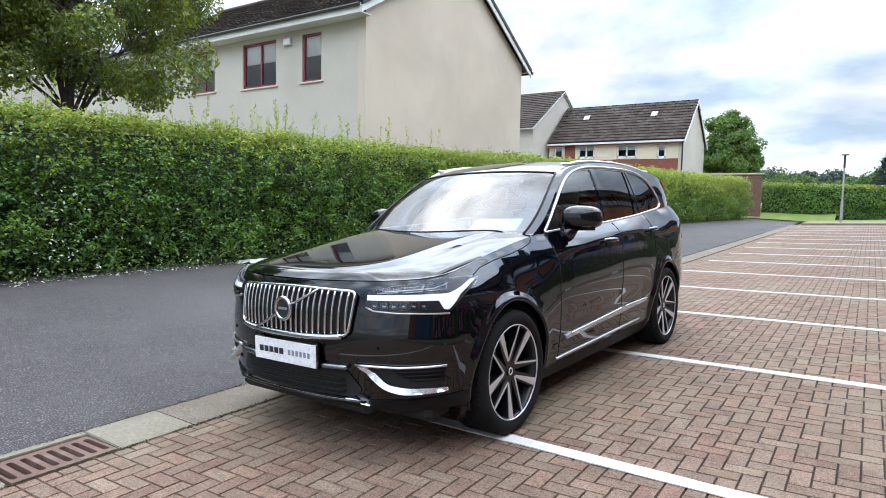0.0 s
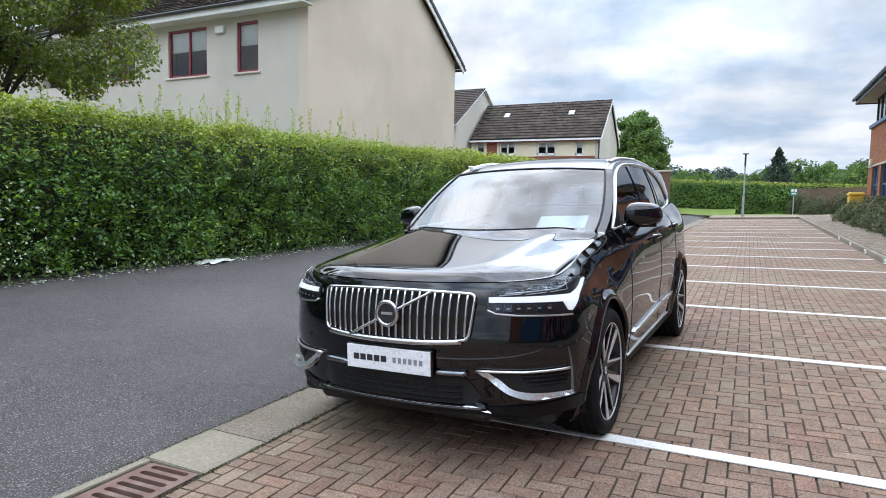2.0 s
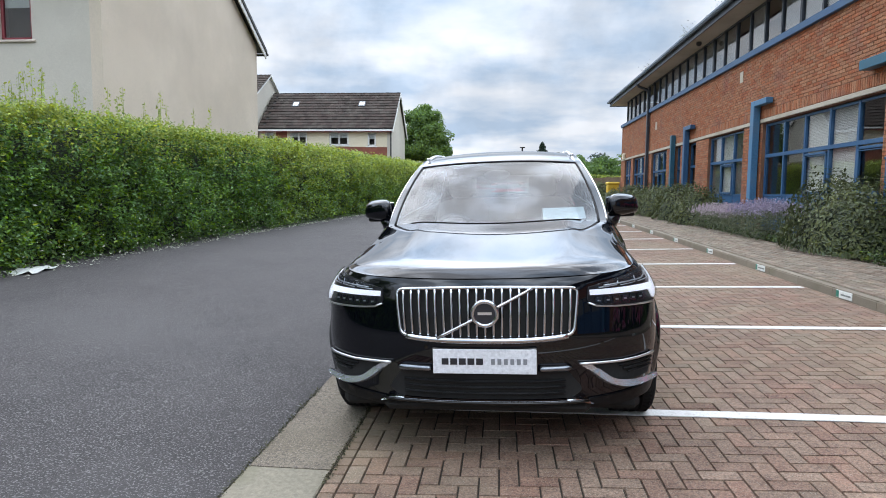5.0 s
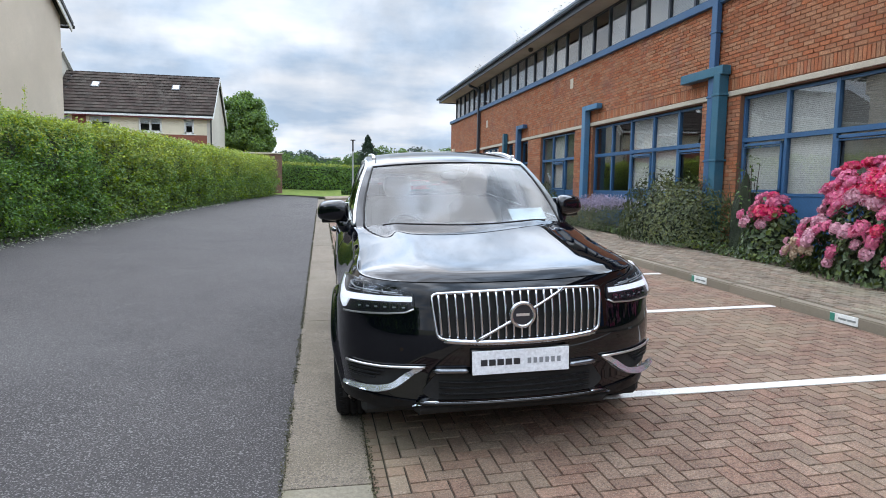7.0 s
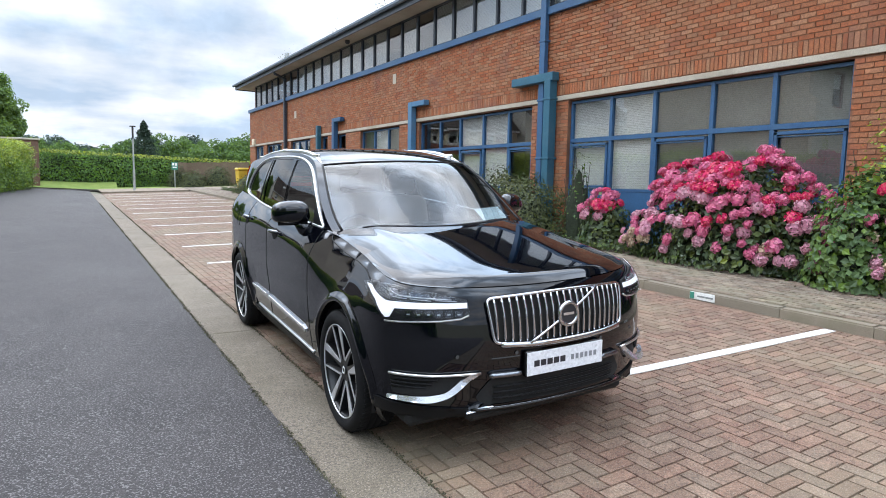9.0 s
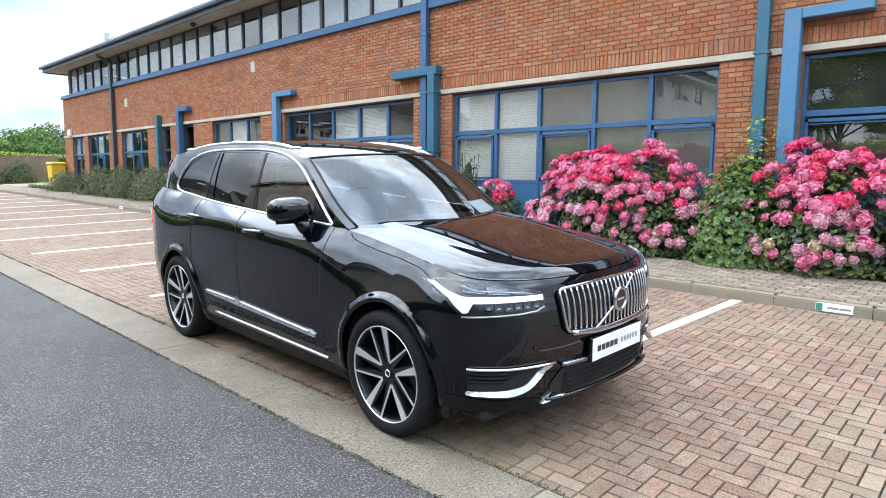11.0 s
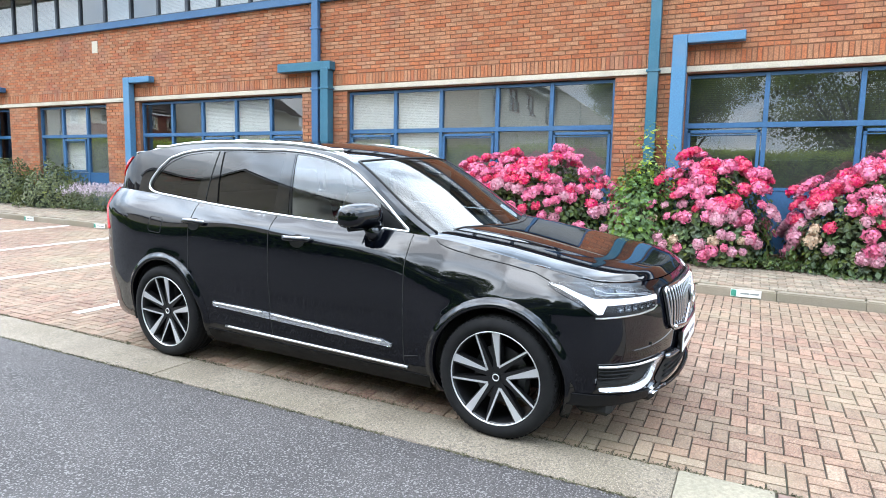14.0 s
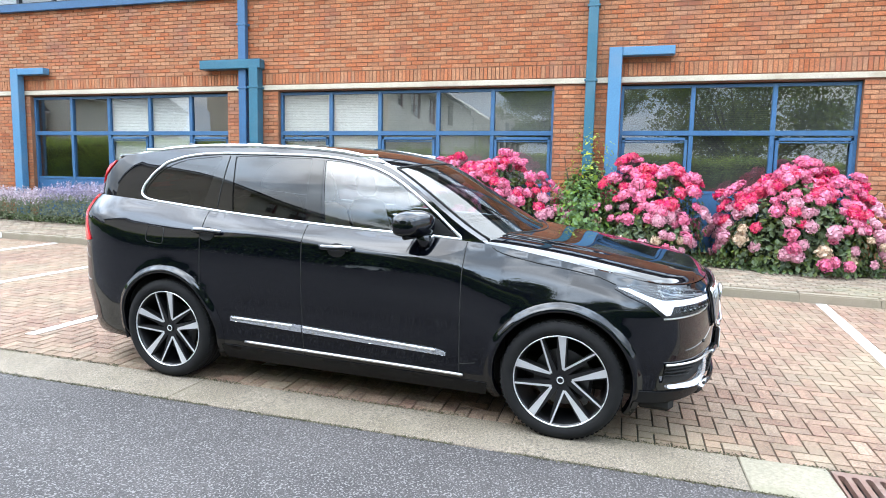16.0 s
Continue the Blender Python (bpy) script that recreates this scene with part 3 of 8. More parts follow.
for i in range(5):
    slab(end_kerb, "kerb_stone", Y1 - 0.03, Y1 + 0.1, lambda v: -3.2 + i * 0.915, lambda v: -3.2 + i * 0.915 + 0.91, 0.1, 0.25, M["kerb"], 0.012)

# ---- bay lines ----
for i in range(16):
    yl = 0.70 + 2.455 * i
    skew = -0.055 - 0.012 * min(i, 3)
    bm = bmesh.new()
    xs = np.linspace(-3.12, RIGHT(yl) - 0.06, 24)
    g2 = random.Random(i)
    row = []
    for x in xs:
        yc = yl + skew * (x + 1.0)
        w = 0.056 + g2.uniform(-0.003, 0.003)
        row.append([bm.verts.new((x, yc + s * w, float(gz(x, yc)) + h)) for s, h in ((-1, 0.001), (-1, 0.0062), (1, 0.0062), (1, 0.001))])
    for a, b in zip(row, row[1:]):
        for k in range(3):
            bm.faces.new((a[k], b[k], b[k + 1], a[k + 1]))
    ob = new("bay_line", mesh_of("bay_line", bm))
    ob.data.materials.append(M["line"])
    tagged(ob, "white painted parking bay line across the block paving", "road marking", "parking bay lines")

# ---- kerb plates ----
for i in range(9):
    yp = 4.5 + 2.44 * (i - 1)
    xk = RIGHT(yp) - 0.006
    zk = float(gz(xk, yp))
    sign = thing("kerb_sign", Matrix.Translation((xk, yp, zk)), "small white and green reserved-bay plate fixed to the kerb face", "sign", "kerb plates")
    part("plate", block(-0.004, 0.006, -0.17, 0.17, 0.012, 0.102, bevel=0.002), M["sign_white"], sign)
    part("green_panel", block(-0.0065, -0.004, 0.105, 0.165, 0.018, 0.098), M["sign_green"], sign, "green panel")
    bm = bmesh.new()
    for a, b in ((-0.15, -0.05), (-0.04, 0.06)):
        box(bm, -0.006, -0.004, a, b, 0.045, 0.065)
    part("print", bm, M["sign_dark"], sign, "plain dark bars of small print")


# ---- the office building ----
FX = 3.95
office = thing("office_building", (0, 0, 0), "two-storey red brick office block with blue windows", "building")
wins = [(-0.53, 3.15, (0.71, 1.97)), (4.30, 9.82, (5.43, 6.48, 7.66, 8.70)), (11.0, 16.2, (11.97, 13.02, 14.10, 15.13)), (17.47, 20.43, (18.4, 19.45)), (21.76, 22.6, ()), (23.6, 24.3, ()),
        (25.6, 28.2, (26.45, 27.3)), (29.64, 32.17, (30.5, 31.35)), (32.75, 34.3, (33.5,)), (-6.8, -1.75, (-5.5, -4.2, -3.0))]
YS, YE = -10.0, 35.4
# solid wall behind the brick skin, with the openings left out
edges = sorted([(a, b) for a, b, _ in wins])
bm = front_wall(YS, YE, 0, -0.3, 5.14, [(a, b, 0.45, 3.31) for a, b in edges], 0.29)
bm.transform(Matrix(((0, 1, 0, FX + 0.009), (1, 0, 0, 0), (0, 0, 1, 0), (0, 0, 0, 1))))
bmesh.ops.recalc_face_normals(bm, faces=bm.faces)
wall = part("wall", bm, M["mortar"], office, "red brick front wall")
bm = bmesh.new()
box(bm, FX + 0.3, 14, YE - 0.3, YE, -0.3, 6.5)
box(bm, FX + 0.3, 14, YS, YS + 0.3, -0.3, 6.5)
box(bm, 13.7, 14, YS + 0.3, YE - 0.3, -0.3, 6.5)
part("end_wall", bm, M["redbrick"], office, "plain brick end and back walls")
bm = bmesh.new()
box(bm, FX + 0.31, 13.7, YS + 0.3, YE - 0.3, 0.3, 0.45)
box(bm, FX + 0.31, 13.7, YS + 0.3, YE - 0.3, 4.2, 4.6)
box(bm, 8.4, 8.6, YS + 0.3, YE - 0.3, 0.45, 4.2)
box(bm, 8.4, 8.6, YS + 0.3, YE - 0.3, 4.6, 6.45)
for yy in (3.7, 10.4, 16.8, 21, 25, 29):
    box(bm, FX + 0.32, 8.4, yy - 0.06, yy + 0.06, 0.45, 4.2)
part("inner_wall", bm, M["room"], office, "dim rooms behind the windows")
part("lintel", block(FX - 0.025, FX + 0.12, YS, YE, 3.33, 3.425, bevel=0.006), M["lintel"], office, "pale concrete lintel band")


def bricks():
    """Brick faces of the front: stretcher courses, a soldier course above the lintel, and the piers between the windows."""
    out = []
    pitch, L = 0.075, 0.225
    rows = [3.665 + pitch * i for i in range(20)]
    for r, z in enumerate(rows):
        if z + 0.065 > 5.16:
            continue
        off = (r % 2) * L / 2
        n0 = int((YE - YS) / L)
        for k in range(n0):
            a = YS + off + k * L
            out.append((a + 0.005, min(a + L - 0.005, YE), z + 0.005, z + pitch - 0.005))
    k = 0
    while YS + k * 0.075 < YE - 0.075:
        a = YS + k * 0.075
        out.append((a + 0.005, a + 0.07, 3.445, 3.655))
        k += 1
    prev = YS
    for a, b in edges + [(YE, YE)]:
        if a - prev > 0.1:
            for r in range(38):
                z = 0.45 + r * pitch
                if z + pitch > 3.33:
                    break
                y0, off = prev, (r % 2) * L / 2
                while y0 < a - 0.02:
                    y1 = min(y0 + (L - off if y0 == prev and off else L), a)
                    if y1 - y0 > 0.03:
                        out.append((y0 + 0.004, y1 - 0.004, z + 0.005, z + pitch - 0.005))
                    y0 = y1
        prev = b
    return out


BR = bricks()
near = sorted(range(len(BR)), key=lambda i: abs(BR[i][0] - 5.5) + 3 * abs(BR[i][2] - 4.2))[:300]
near_set = set(near)
vs, fs = [], []
g3 = np.random.default_rng(3)
for i, (a, b, c, d) in enumerate(BR):
    if i in near_set:
        continue
    p, e, k = FX + g3.uniform(-0.0025, 0.0025), 0.003, len(vs)
    vs += [(p + 0.014, a, c), (p + 0.014, b, c), (p + 0.014, b, d), (p + 0.014, a, d), (p, a + e, c + e), (p, b - e, c + e), (p, b - e, d - e), (p, a + e, d - e)]
    fs += [(k + 7, k + 6, k + 5, k + 4), (k, k + 4, k + 5, k + 1), (k + 1, k + 5, k + 6, k + 2), (k + 2, k + 6, k + 7, k + 3), (k + 3, k + 7, k + 4, k)]
tagged(part("brickwork", quads("brickwork", vs, fs, M["brick_far"]), None, wall, "orange-red bricks in courses"), kind="stuff")


def window(y0, y1, mulls, z0, z1, blinds, sash, panel_to=None, x=FX + 0.1, frame_mat=None, transom=2.48):
    """A blue window with mullions, a transom, opening lights, panes and blinds."""
    fm = frame_mat or M["blue"]
    cuts = [y0, *mulls, y1]
    bm = bmesh.new()
    f = 0.05
    box(bm, x, x + 0.07, y0, y1, z1 - f, z1)
    box(bm, x, x + 0.07, y0, y1, z0, z0 + f)
    for c in cuts:
        w = f if c in (y0, y1) else 0.036
        lo = c if c == y0 else c - w
        hi = c if c == y1 else c + w
        box(bm, x - 0.012, x + 0.075, lo, hi, z0, z1, 0.004)
    if transom:
        box(bm, x - 0.015, x + 0.075, y0, y1, transom - 0.042, transom + 0.042, 0.004)
    win = part("window", bm, fm, office)
    if sash:
        for i in sash:
            bm = bmesh.new()
            a, b = cuts[i] + 0.05, cuts[i + 1] - 0.05
            zt, zb = transom - 0.075, z0 + 0.06
            for q in ((a, b, zt - 0.05, zt), (a, b, zb, zb + 0.05), (a, a + 0.05, zb, zt), (b - 0.05, b, zb, zt)):
                box(bm, x - 0.03, x + 0.02, *q, 0.004)
            box(bm, x - 0.04, x + 0.0, a - 0.01, b + 0.01, zt - 0.085, zt - 0.072)
            part("opening_light", bm, fm, win, "blue opening light frame")
    for i in range(len(cuts) - 1):
        a, b = cuts[i] + 0.03, cuts[i + 1] - 0.03
        for za, zb in (((z0 + 0.03, transom - 0.03), (transom + 0.03, z1 - 0.03)) if transom else ((z0 + 0.03, z1 - 0.03),)):
            g4 = random.Random(int(a * 100) + int(za * 10))
            bm = bmesh.new()
            q = [bm.verts.new((x + 0.035 + g4.uniform(-0.003, 0.003), yy, zz)) for yy, zz in ((a, za), (a, zb), (b, zb), (b, za))]
            bm.faces.new(q)
            ob = part("pane", bm, M["glass"] if transom else M["coated_glass"], win)
            ob.visible_shadow = False
        kind = blinds[i] if i < len(blinds) else ""
        if kind:
            bm = bmesh.new()
            zz = z1 - 0.05
            low = z0 + 0.05 if kind in "WGD" else z0 + 0.45 * (z1 - z0)
            while zz > low:
                v = [bm.verts.new(p) for p in ((x + 0.066, a, zz), (x + 0.066, b, zz), (x + 0.061, b, zz - 0.03), (x + 0.061, a, zz - 0.03))]
                bm.faces.new(v)
                zz -= 0.032
            part("blind", bm, M["blind"] if kind in "Ww" else M["blind_dark"] if kind == "D" else M["blind_grey"], win, "horizontal slatted blind")
    if panel_to is not None:
        bm = bmesh.new()
        box(bm, x + 0.01, x + 0.06, y0, y1, panel_to, z0 - 0.002)
        for c in cuts:
            box(bm, x - 0.01, x + 0.065, max(c - 0.03, y0), min(c + 0.03, y1), panel_to, z0 - 0.003, 0.004)
        part("panel", bm, fm, win, "blue panel below the glass")


looks = [(("D", "D", "D"), (0, 2)), (("G", "G", "G", "W", "W"), (0, 2, 4)), (("", "W", "W", "", ""), (0, 2)), (("G", "W", "G"), (1,)), (("",), ()), (("",), ()), (("", "", "w"), (1,)), (("", "w", ""), (1,)), (("w", "w"), ()), (("G", "", "G", ""), (1,))]
for (a, b, mu), (bl, sa) in zip(wins, looks):
    window(a, b, mu, 1.45 if b < 22 else 1.5, 3.29, bl, sa, 0.45)
# upper storey: a long strip of windows between sill and soffit
ups = np.arange(-9.3, 34.4, 0.99)
for k in range(0, len(ups) - 1, 6):
    seg = ups[k:k + 7]
    g5 = random.Random(k)
    window(float(seg[0]), float(seg[-1]), [float(v) for v in seg[1:-1]], 5.33, 6.46, ["W" if g5.random() < 0.8 else "" for _ in seg], (), None, FX + 0.03, M["frame_dark"], None)
part("sill", block(FX - 0.09, FX + 0.25, YS, YE, 5.16, 5.325, bevel=0.01), M["blue"], office, "blue sill band under the upper windows")
bm = block(FX - 0.6, FX + 1.0, YS, YE + 0.5, 6.47, 6.51)
part("soffit", bm, M["soffit"], office, "beige boarded soffit")
bm = bmesh.new()
box(bm, FX - 0.64, FX - 0.6, YS, YE + 0.54, 6.42, 6.64, 0.005)
box(bm, FX - 0.64, FX + 3, YE + 0.5, YE + 0.54, 6.42, 6.64, 0.005)
part("fascia", bm, M["frame_dark"], office, "dark blue fascia board")
prof = [(0.0, 0.0), (0.1, -0.03), (0.14, 0.02), (0.14, 0.08), (0.12, 0.08), (0.11, 0.03), (0.09, 0.0), (0.0, 0.03)]
bm = bmesh.new()
ra = [bm.verts.new((FX - 0.645 - x, YS, 6.6 + z)) for x, z in prof]
rb = [bm.verts.new((FX - 0.645 - x, YE + 0.6, 6.6 + z)) for x, z in prof]
for i in range(len(prof)):
    bm.faces.new((ra[i], ra[(i + 1) % len(prof)], rb[(i + 1) % len(prof)], rb[i]))
part("gutter", bm, M["gutter"], office, "weathered grey-blue gutter")
bm = bmesh.new()
v = [bm.verts.new(p) for p in ((FX - 0.7, YS, 6.66), (FX - 0.7, YE + 0.55, 6.66), (9, YE + 0.55, 8.6), (9, YS, 8.6), (14.5, YE + 0.55, 6.66), (14.5, YS, 6.66))]
bm.faces.new((v[0], v[3], v[2], v[1]))
bm.faces.new((v[3], v[5], v[4], v[2]))
bm.faces.new((v[0], v[1], v[4], v[5]))
bm.faces.new((v[1], v[2], v[4]))
bm.faces.new((v[0], v[5], v[3]))
part("roof", bm, M["roof_sheet"], office, "grey sheet roof")
part("roof_vent", rod(bmesh.new(), (5.5, 33.6, 7.0), (5.5, 33.6, 8.3), 0.12), M["galv"], office, "small grey roof flue")


# downpipes and angled rainwater pipes on the front, each with its brackets
def downpipe(y, z0, z1, w, d, mat, label, x=FX):
    pipe = part("downpipe", block(x - d - 0.03, x - 0.03, y - w / 2, y + w / 2, z0, z1, bevel=0.008), mat, office, label)
    z = z0 + 0.4
    while z < z1 - 0.1:
        part("clip", block(x - d - 0.04, x - 0.004, y - w / 2 - 0.025, y + w / 2 + 0.025, z, z + 0.04, bevel=0.004), mat, pipe)
        z += 1.25
    return pipe


downpipe(10.56, 0.45, 6.45, 0.17, 0.11, M["blue"], "tall square blue downpipe")
downpipe(10.25, 0.45, 3.78, 0.2, 0.2, M["teal"], "boxed blue-green pipe casing")
part("pipe_arm", block(FX - 0.22, FX - 0.03, 10.1, 11.5, 3.74, 3.92, bevel=0.01), M["teal"], office, "blue-green boxed pipe arm")
downpipe(3.67, 0.45, 6.45, 0.17, 0.12, M["teal"], "tall square blue-green downpipe")
for yv, arm, mat in ((3.27, -0.95, M["pale_blue"]), (16.42, -0.85, M["pale_blue"]), (22.56, -0.75, M["blue"]), (-2.4, -0.9, M["pale_blue"])):
    pipe = part("angled_pipe", block(FX - 0.2, FX - 0.03, yv - 0.11, yv + 0.11, 0.45, 3.90, bevel=0.01), mat, office, "faded blue boxed pipe with an arm at its top")
    part("arm", block(FX - 0.2, FX - 0.03, yv + arm, yv - 0.112, 3.755, 3.898, bevel=0.01), mat, pipe)
downpipe(24.34, 0.45, 3.75, 0.2, 0.16, M["teal"], "short blue boxed pipe")
downpipe(28.77, 0.45, 6.2, 0.16, 0.12, M["frame_dark"], "dark square downpipe with a swan neck")
part("pipe_neck", tube([(FX - 0.62, 28.77, 6.5), (FX - 0.55, 28.77, 6.35), (FX - 0.2, 28.77, 6.22), (FX - 0.09, 28.77, 6.05)], 0.06), M["frame_dark"], office, "swan neck to the gutter")
part("wall_vent", block(FX - 0.01, FX + 0.02, 17.7, 17.92, 4.62, 4.92), M["lintel"], office, "pale patch of mortar on the brick")
part("wall_vent", block(FX - 0.01, FX + 0.02, 27.4, 27.68, 4.3, 4.62), M["lintel"], office, "pale vent plate")
part("alarm_box", block(FX - 0.12, FX + 0.0, 34.2, 34.6, 3.4, 3.7, bevel=0.02), M["cream"], office, "orange and cream alarm box")
dome = bmesh.new()
bmesh.ops.create_uvsphere(dome, u_segments=16, v_segments=8, radius=0.09, matrix=Matrix.Translation((FX - 0.3, 20.9, 6.42)))
part("security_camera", dome, M["black_trim"], office, "small dark dome under the soffit", True)


# ---- houses across the road ----
def prism(bm, x0, x1, y0, y1, z0, ze, zr, yr):
    """A house block with its ridge along x: eaves ze, ridge zr at yr."""
    a = [bm.verts.new((x0, y, z)) for y, z in ((y0, z0), (y0, ze), (yr, zr), (y1, ze), (y1, z0))]
    b = [bm.verts.new((x1, y, z)) for y, z in ((y0, z0), (y0, ze), (yr, zr), (y1, ze), (y1, z0))]
    bm.faces.new(a)
    bm.faces.new(b[::-1])
    for i in range(5):
        j = (i + 1) % 5
        bm.faces.new((a[i], b[i], b[j], a[j]))
    bmesh.ops.recalc_face_normals(bm, faces=bm.faces)
    return bm


def tiled_slope(parent, name, x0, x1, ya, za, yb, zb, mat, tile=0.33, cover=0.32):
    """Courses of overlapping roof tiles from the eave (ya, za) up to the ridge (yb, zb)."""
    length = math.hypot(yb - ya, zb - za)
    uy, uz = (yb - ya) / length, (zb - za) / length
    ny, nz = (-uz, uy) if uy > 0 else (uz, -uy)
    n, k = int(length / cover), int((x1 - x0) / tile)
    vs, fs, g = [], [], random.Random(5)
    w = (x1 - x0) / k
    for r in range(n + 1):
        s0, s1 = r * cover, min((r + 1) * cover + 0.04, length)
        for c in range(k):
            xa = x0 + c * w + (w / 2 if r % 2 and 0 < c < k - 1 else 0)
            xb = xa + w - 0.004
            lift = 0.062 + g.uniform(-0.006, 0.006)
            hump = 0.007
            row = []
            for s, h in ((s0, lift), (s1, 0.018)):
                for q, e in ((0, 0), (0.3, hump), (0.7, hump), (1, 0)):
                    row.append((xa + (xb - xa) * q, ya + uy * s + ny * (h + e), za + uz * s + nz * (h + e)))
            row += [(xa, ya + uy * s0 + ny * 0.012, za + uz * s0 + nz * 0.012), (xb, ya + uy * s0 + ny * 0.012, za + uz * s0 + nz * 0.012)]
            b = len(vs)
            vs += row
            fs += [(b, b + 1, b + 5, b + 4), (b + 1, b + 2, b + 6, b + 5), (b + 2, b + 3, b + 7, b + 6), (b, b + 8, b + 9, b + 3)]
    me = quads(name, vs, fs, mat)
    return part(name, me, None, parent, "overlapping brown concrete roof tiles")


def house_window(parent, x0, x1, y, z0, z1, frame, sill, mulls=(), f=0.07):
    """A casement set into a front wall that faces -y."""
    bm = bmesh.new()
    for q in ((x0, x1, z0, z0 + f), (x0, x1, z1 - f, z1), (x0, x0 + f, z0, z1), (x1 - f, x1, z0, z1), *((m - f / 2, m + f / 2, z0, z1) for m in mulls)):
        box(bm, q[0], q[1], y + 0.05, y + 0.12, q[2], q[3], 0.006)
    w = part("window", bm, frame, parent)
    cuts = [x0, *mulls, x1]
    for a, b in zip(cuts, cuts[1:]):
        bm = bmesh.new()
        bm.faces.new([bm.verts.new((xx, y + 0.085, zz)) for xx, zz in ((a, z0), (b, z0), (b, z1), (a, z1))])
        part("pane", bm, M["house_glass"], w)
    part("curtain", block(x0, x1, y + 0.15, y + 0.17, z0 + 0.55 * (z1 - z0), z1), M["blind"], w, "pale half-drawn curtain")
    part("sill", block(x0 - 0.1, x1 + 0.1, y - 0.05, y + 0.1, z0 - 0.06, z0 - 0.002, bevel=0.01), sill, w)


# the near house: pale front, beige blank gable towards the road
hx, hy0, hy1, hz, he, hr = -12.45, 13.95, 23.7, 0.2, 7.17, 9.95
hm = (hy0 + hy1) / 2
house = thing("house", (0, 0, 0), "two-storey rendered house with a blank beige gable and brown tiled roof", "house")
holes = [(-18.0, -16.32, 5.15, 6.62), (-15.1, -14.26, 5.13, 6.6), (-20.9, -19.55, 5.2, 6.66), (-24.5, -23.2, 5.2, 6.66)]
part("wall", front_wall(-30, hx - 0.3, hy0, hz, he, holes), M["render_grey"], house, "pale grey-cream rendered front wall")
bm = bmesh.new()
pts = [(hy0, hz), (hy0, he), (hm, hr), (hy1, he), (hy1, hz)]
a = [bm.verts.new((hx, y, z)) for y, z in pts]
b = [bm.verts.new((hx - 0.3, y, z)) for y, z in pts]
bm.faces.new(a)
bm.faces.new(b[::-1])
for i in range(5):
    bm.faces.new((a[i], b[i], b[(i + 1) % 5], a[(i + 1) % 5]))
bmesh.ops.recalc_face_normals(bm, faces=bm.faces)
part("gable_wall", bm, M["render"], house, "weathered beige rendered gable wall")
bm = bmesh.new()
box(bm, -30, hx - 0.3, hy1 - 0.3, hy1, hz, he)
box(bm, -30.3, -30, hy0, hy1, hz, he)
box(bm, -30, hx - 0.3, hy0 + 2.4, hy0 + 2.5, hz, he)
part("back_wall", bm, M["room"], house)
for x0, x1, z0, z1 in holes[:3]:
    house_window(house, x0, x1, hy0, z0, z1, M["maroon"], M["pink_sill"], ((x0 + x1) / 2 + 0.05,) if x1 - x0 > 1 else ())
slope = (hr - he) / (hm - hy0)
ov = 0.42
bm = bmesh.new()
for s, ya in ((1, hy0 - ov), (-1, hy1 + ov)):
    za = he - ov * slope + 0.06
    v = [bm.verts.new(p) for p in ((-30, ya, za), (hx + 0.22, ya, za), (hx + 0.22, hm, hr + 0.06), (-30, hm, hr + 0.06), (-30, ya, za + 0.03), (hx + 0.22, ya, za + 0.03), (hx + 0.22, hm, hr + 0.09), (-30, hm, hr + 0.09))]
    for f in ((0, 1, 2, 3), (4, 7, 6, 5), (0, 4, 5, 1), (1, 5, 6, 2), (3, 2, 6, 7), (0, 3, 7, 4)):
        bm.faces.new([v[i] for i in f])
bmesh.ops.recalc_face_normals(bm, faces=bm.faces)
roof = part("roof", bm, M["black_trim"], house, "roof deck with dark edges")
tiled_slope(roof, "tile_course", -26, hx + 0.24, hy0 - ov - 0.05, he - ov * slope + 0.1, hm, hr + 0.12, M["tile"])
part("ridge", tube([(-26, hm, hr + 0.15), (hx + 0.24, hm, hr + 0.15)], 0.11, 10), M["tile"], roof)
bm = bmesh.new()
box(bm, -26, hx + 0.2, hy0 - ov - 0.04, hy0 - ov - 0.01, he - ov * slope - 0.16, he - ov * slope + 0.1, 0.004)
box(bm, -26, hx + 0.2, hy0 - ov - 0.01, hy0, he - ov * slope - 0.16, he - ov * slope - 0.13)
part("fascia", bm, M["white_trim"], roof, "white fascia and soffit at the eave")
for s in (1, -1):
    ya = hy0 - ov - 0.02 if s == 1 else hy1 + ov + 0.02
    za = he - ov * slope - 0.02
    bm = bmesh.new()
    v = [bm.verts.new((hx + dx, y, z + dz)) for dx in (0.19, 0.235) for y, z in ((ya, za), (hm, hr + 0.06)) for dz in (-0.14, 0.05)]
    for f in ((0, 1, 3, 2), (4, 6, 7, 5), (0, 4, 5, 1), (2, 3, 7, 6), (1, 5, 7, 3), (0, 2, 6, 4)):
        bm.faces.new([v[i] for i in f])
    bmesh.ops.recalc_face_normals(bm, faces=bm.faces)
    part("bargeboard", bm, M["white_trim"], roof, "white bargeboard along the gable")
    bm = bmesh.new()
    v = [bm.verts.new((hx + dx, y, z + dz)) for dx in (0.17, 0.275) for y, z in ((ya, za), (hm, hr + 0.06)) for dz in (0.053, 0.185)]
    for f in ((0, 1, 3, 2), (4, 6, 7, 5), (0, 4, 5, 1), (2, 3, 7, 6), (1, 5, 7, 3), (0, 2, 6, 4)):
        bm.faces.new([v[i] for i in f])
    bmesh.ops.recalc_face_normals(bm, faces=bm.faces)
    part("verge", bm, M["black_trim"], roof, "dark verge capping above the bargeboard")
part("gutter", tube([(-26, hy0 - ov - 0.1, he - ov * slope + 0.05), (hx + 0.2, hy0 - ov - 0.1, he - ov * slope + 0.05)], 0.055), M["black_trim"], roof, "dark gutter")
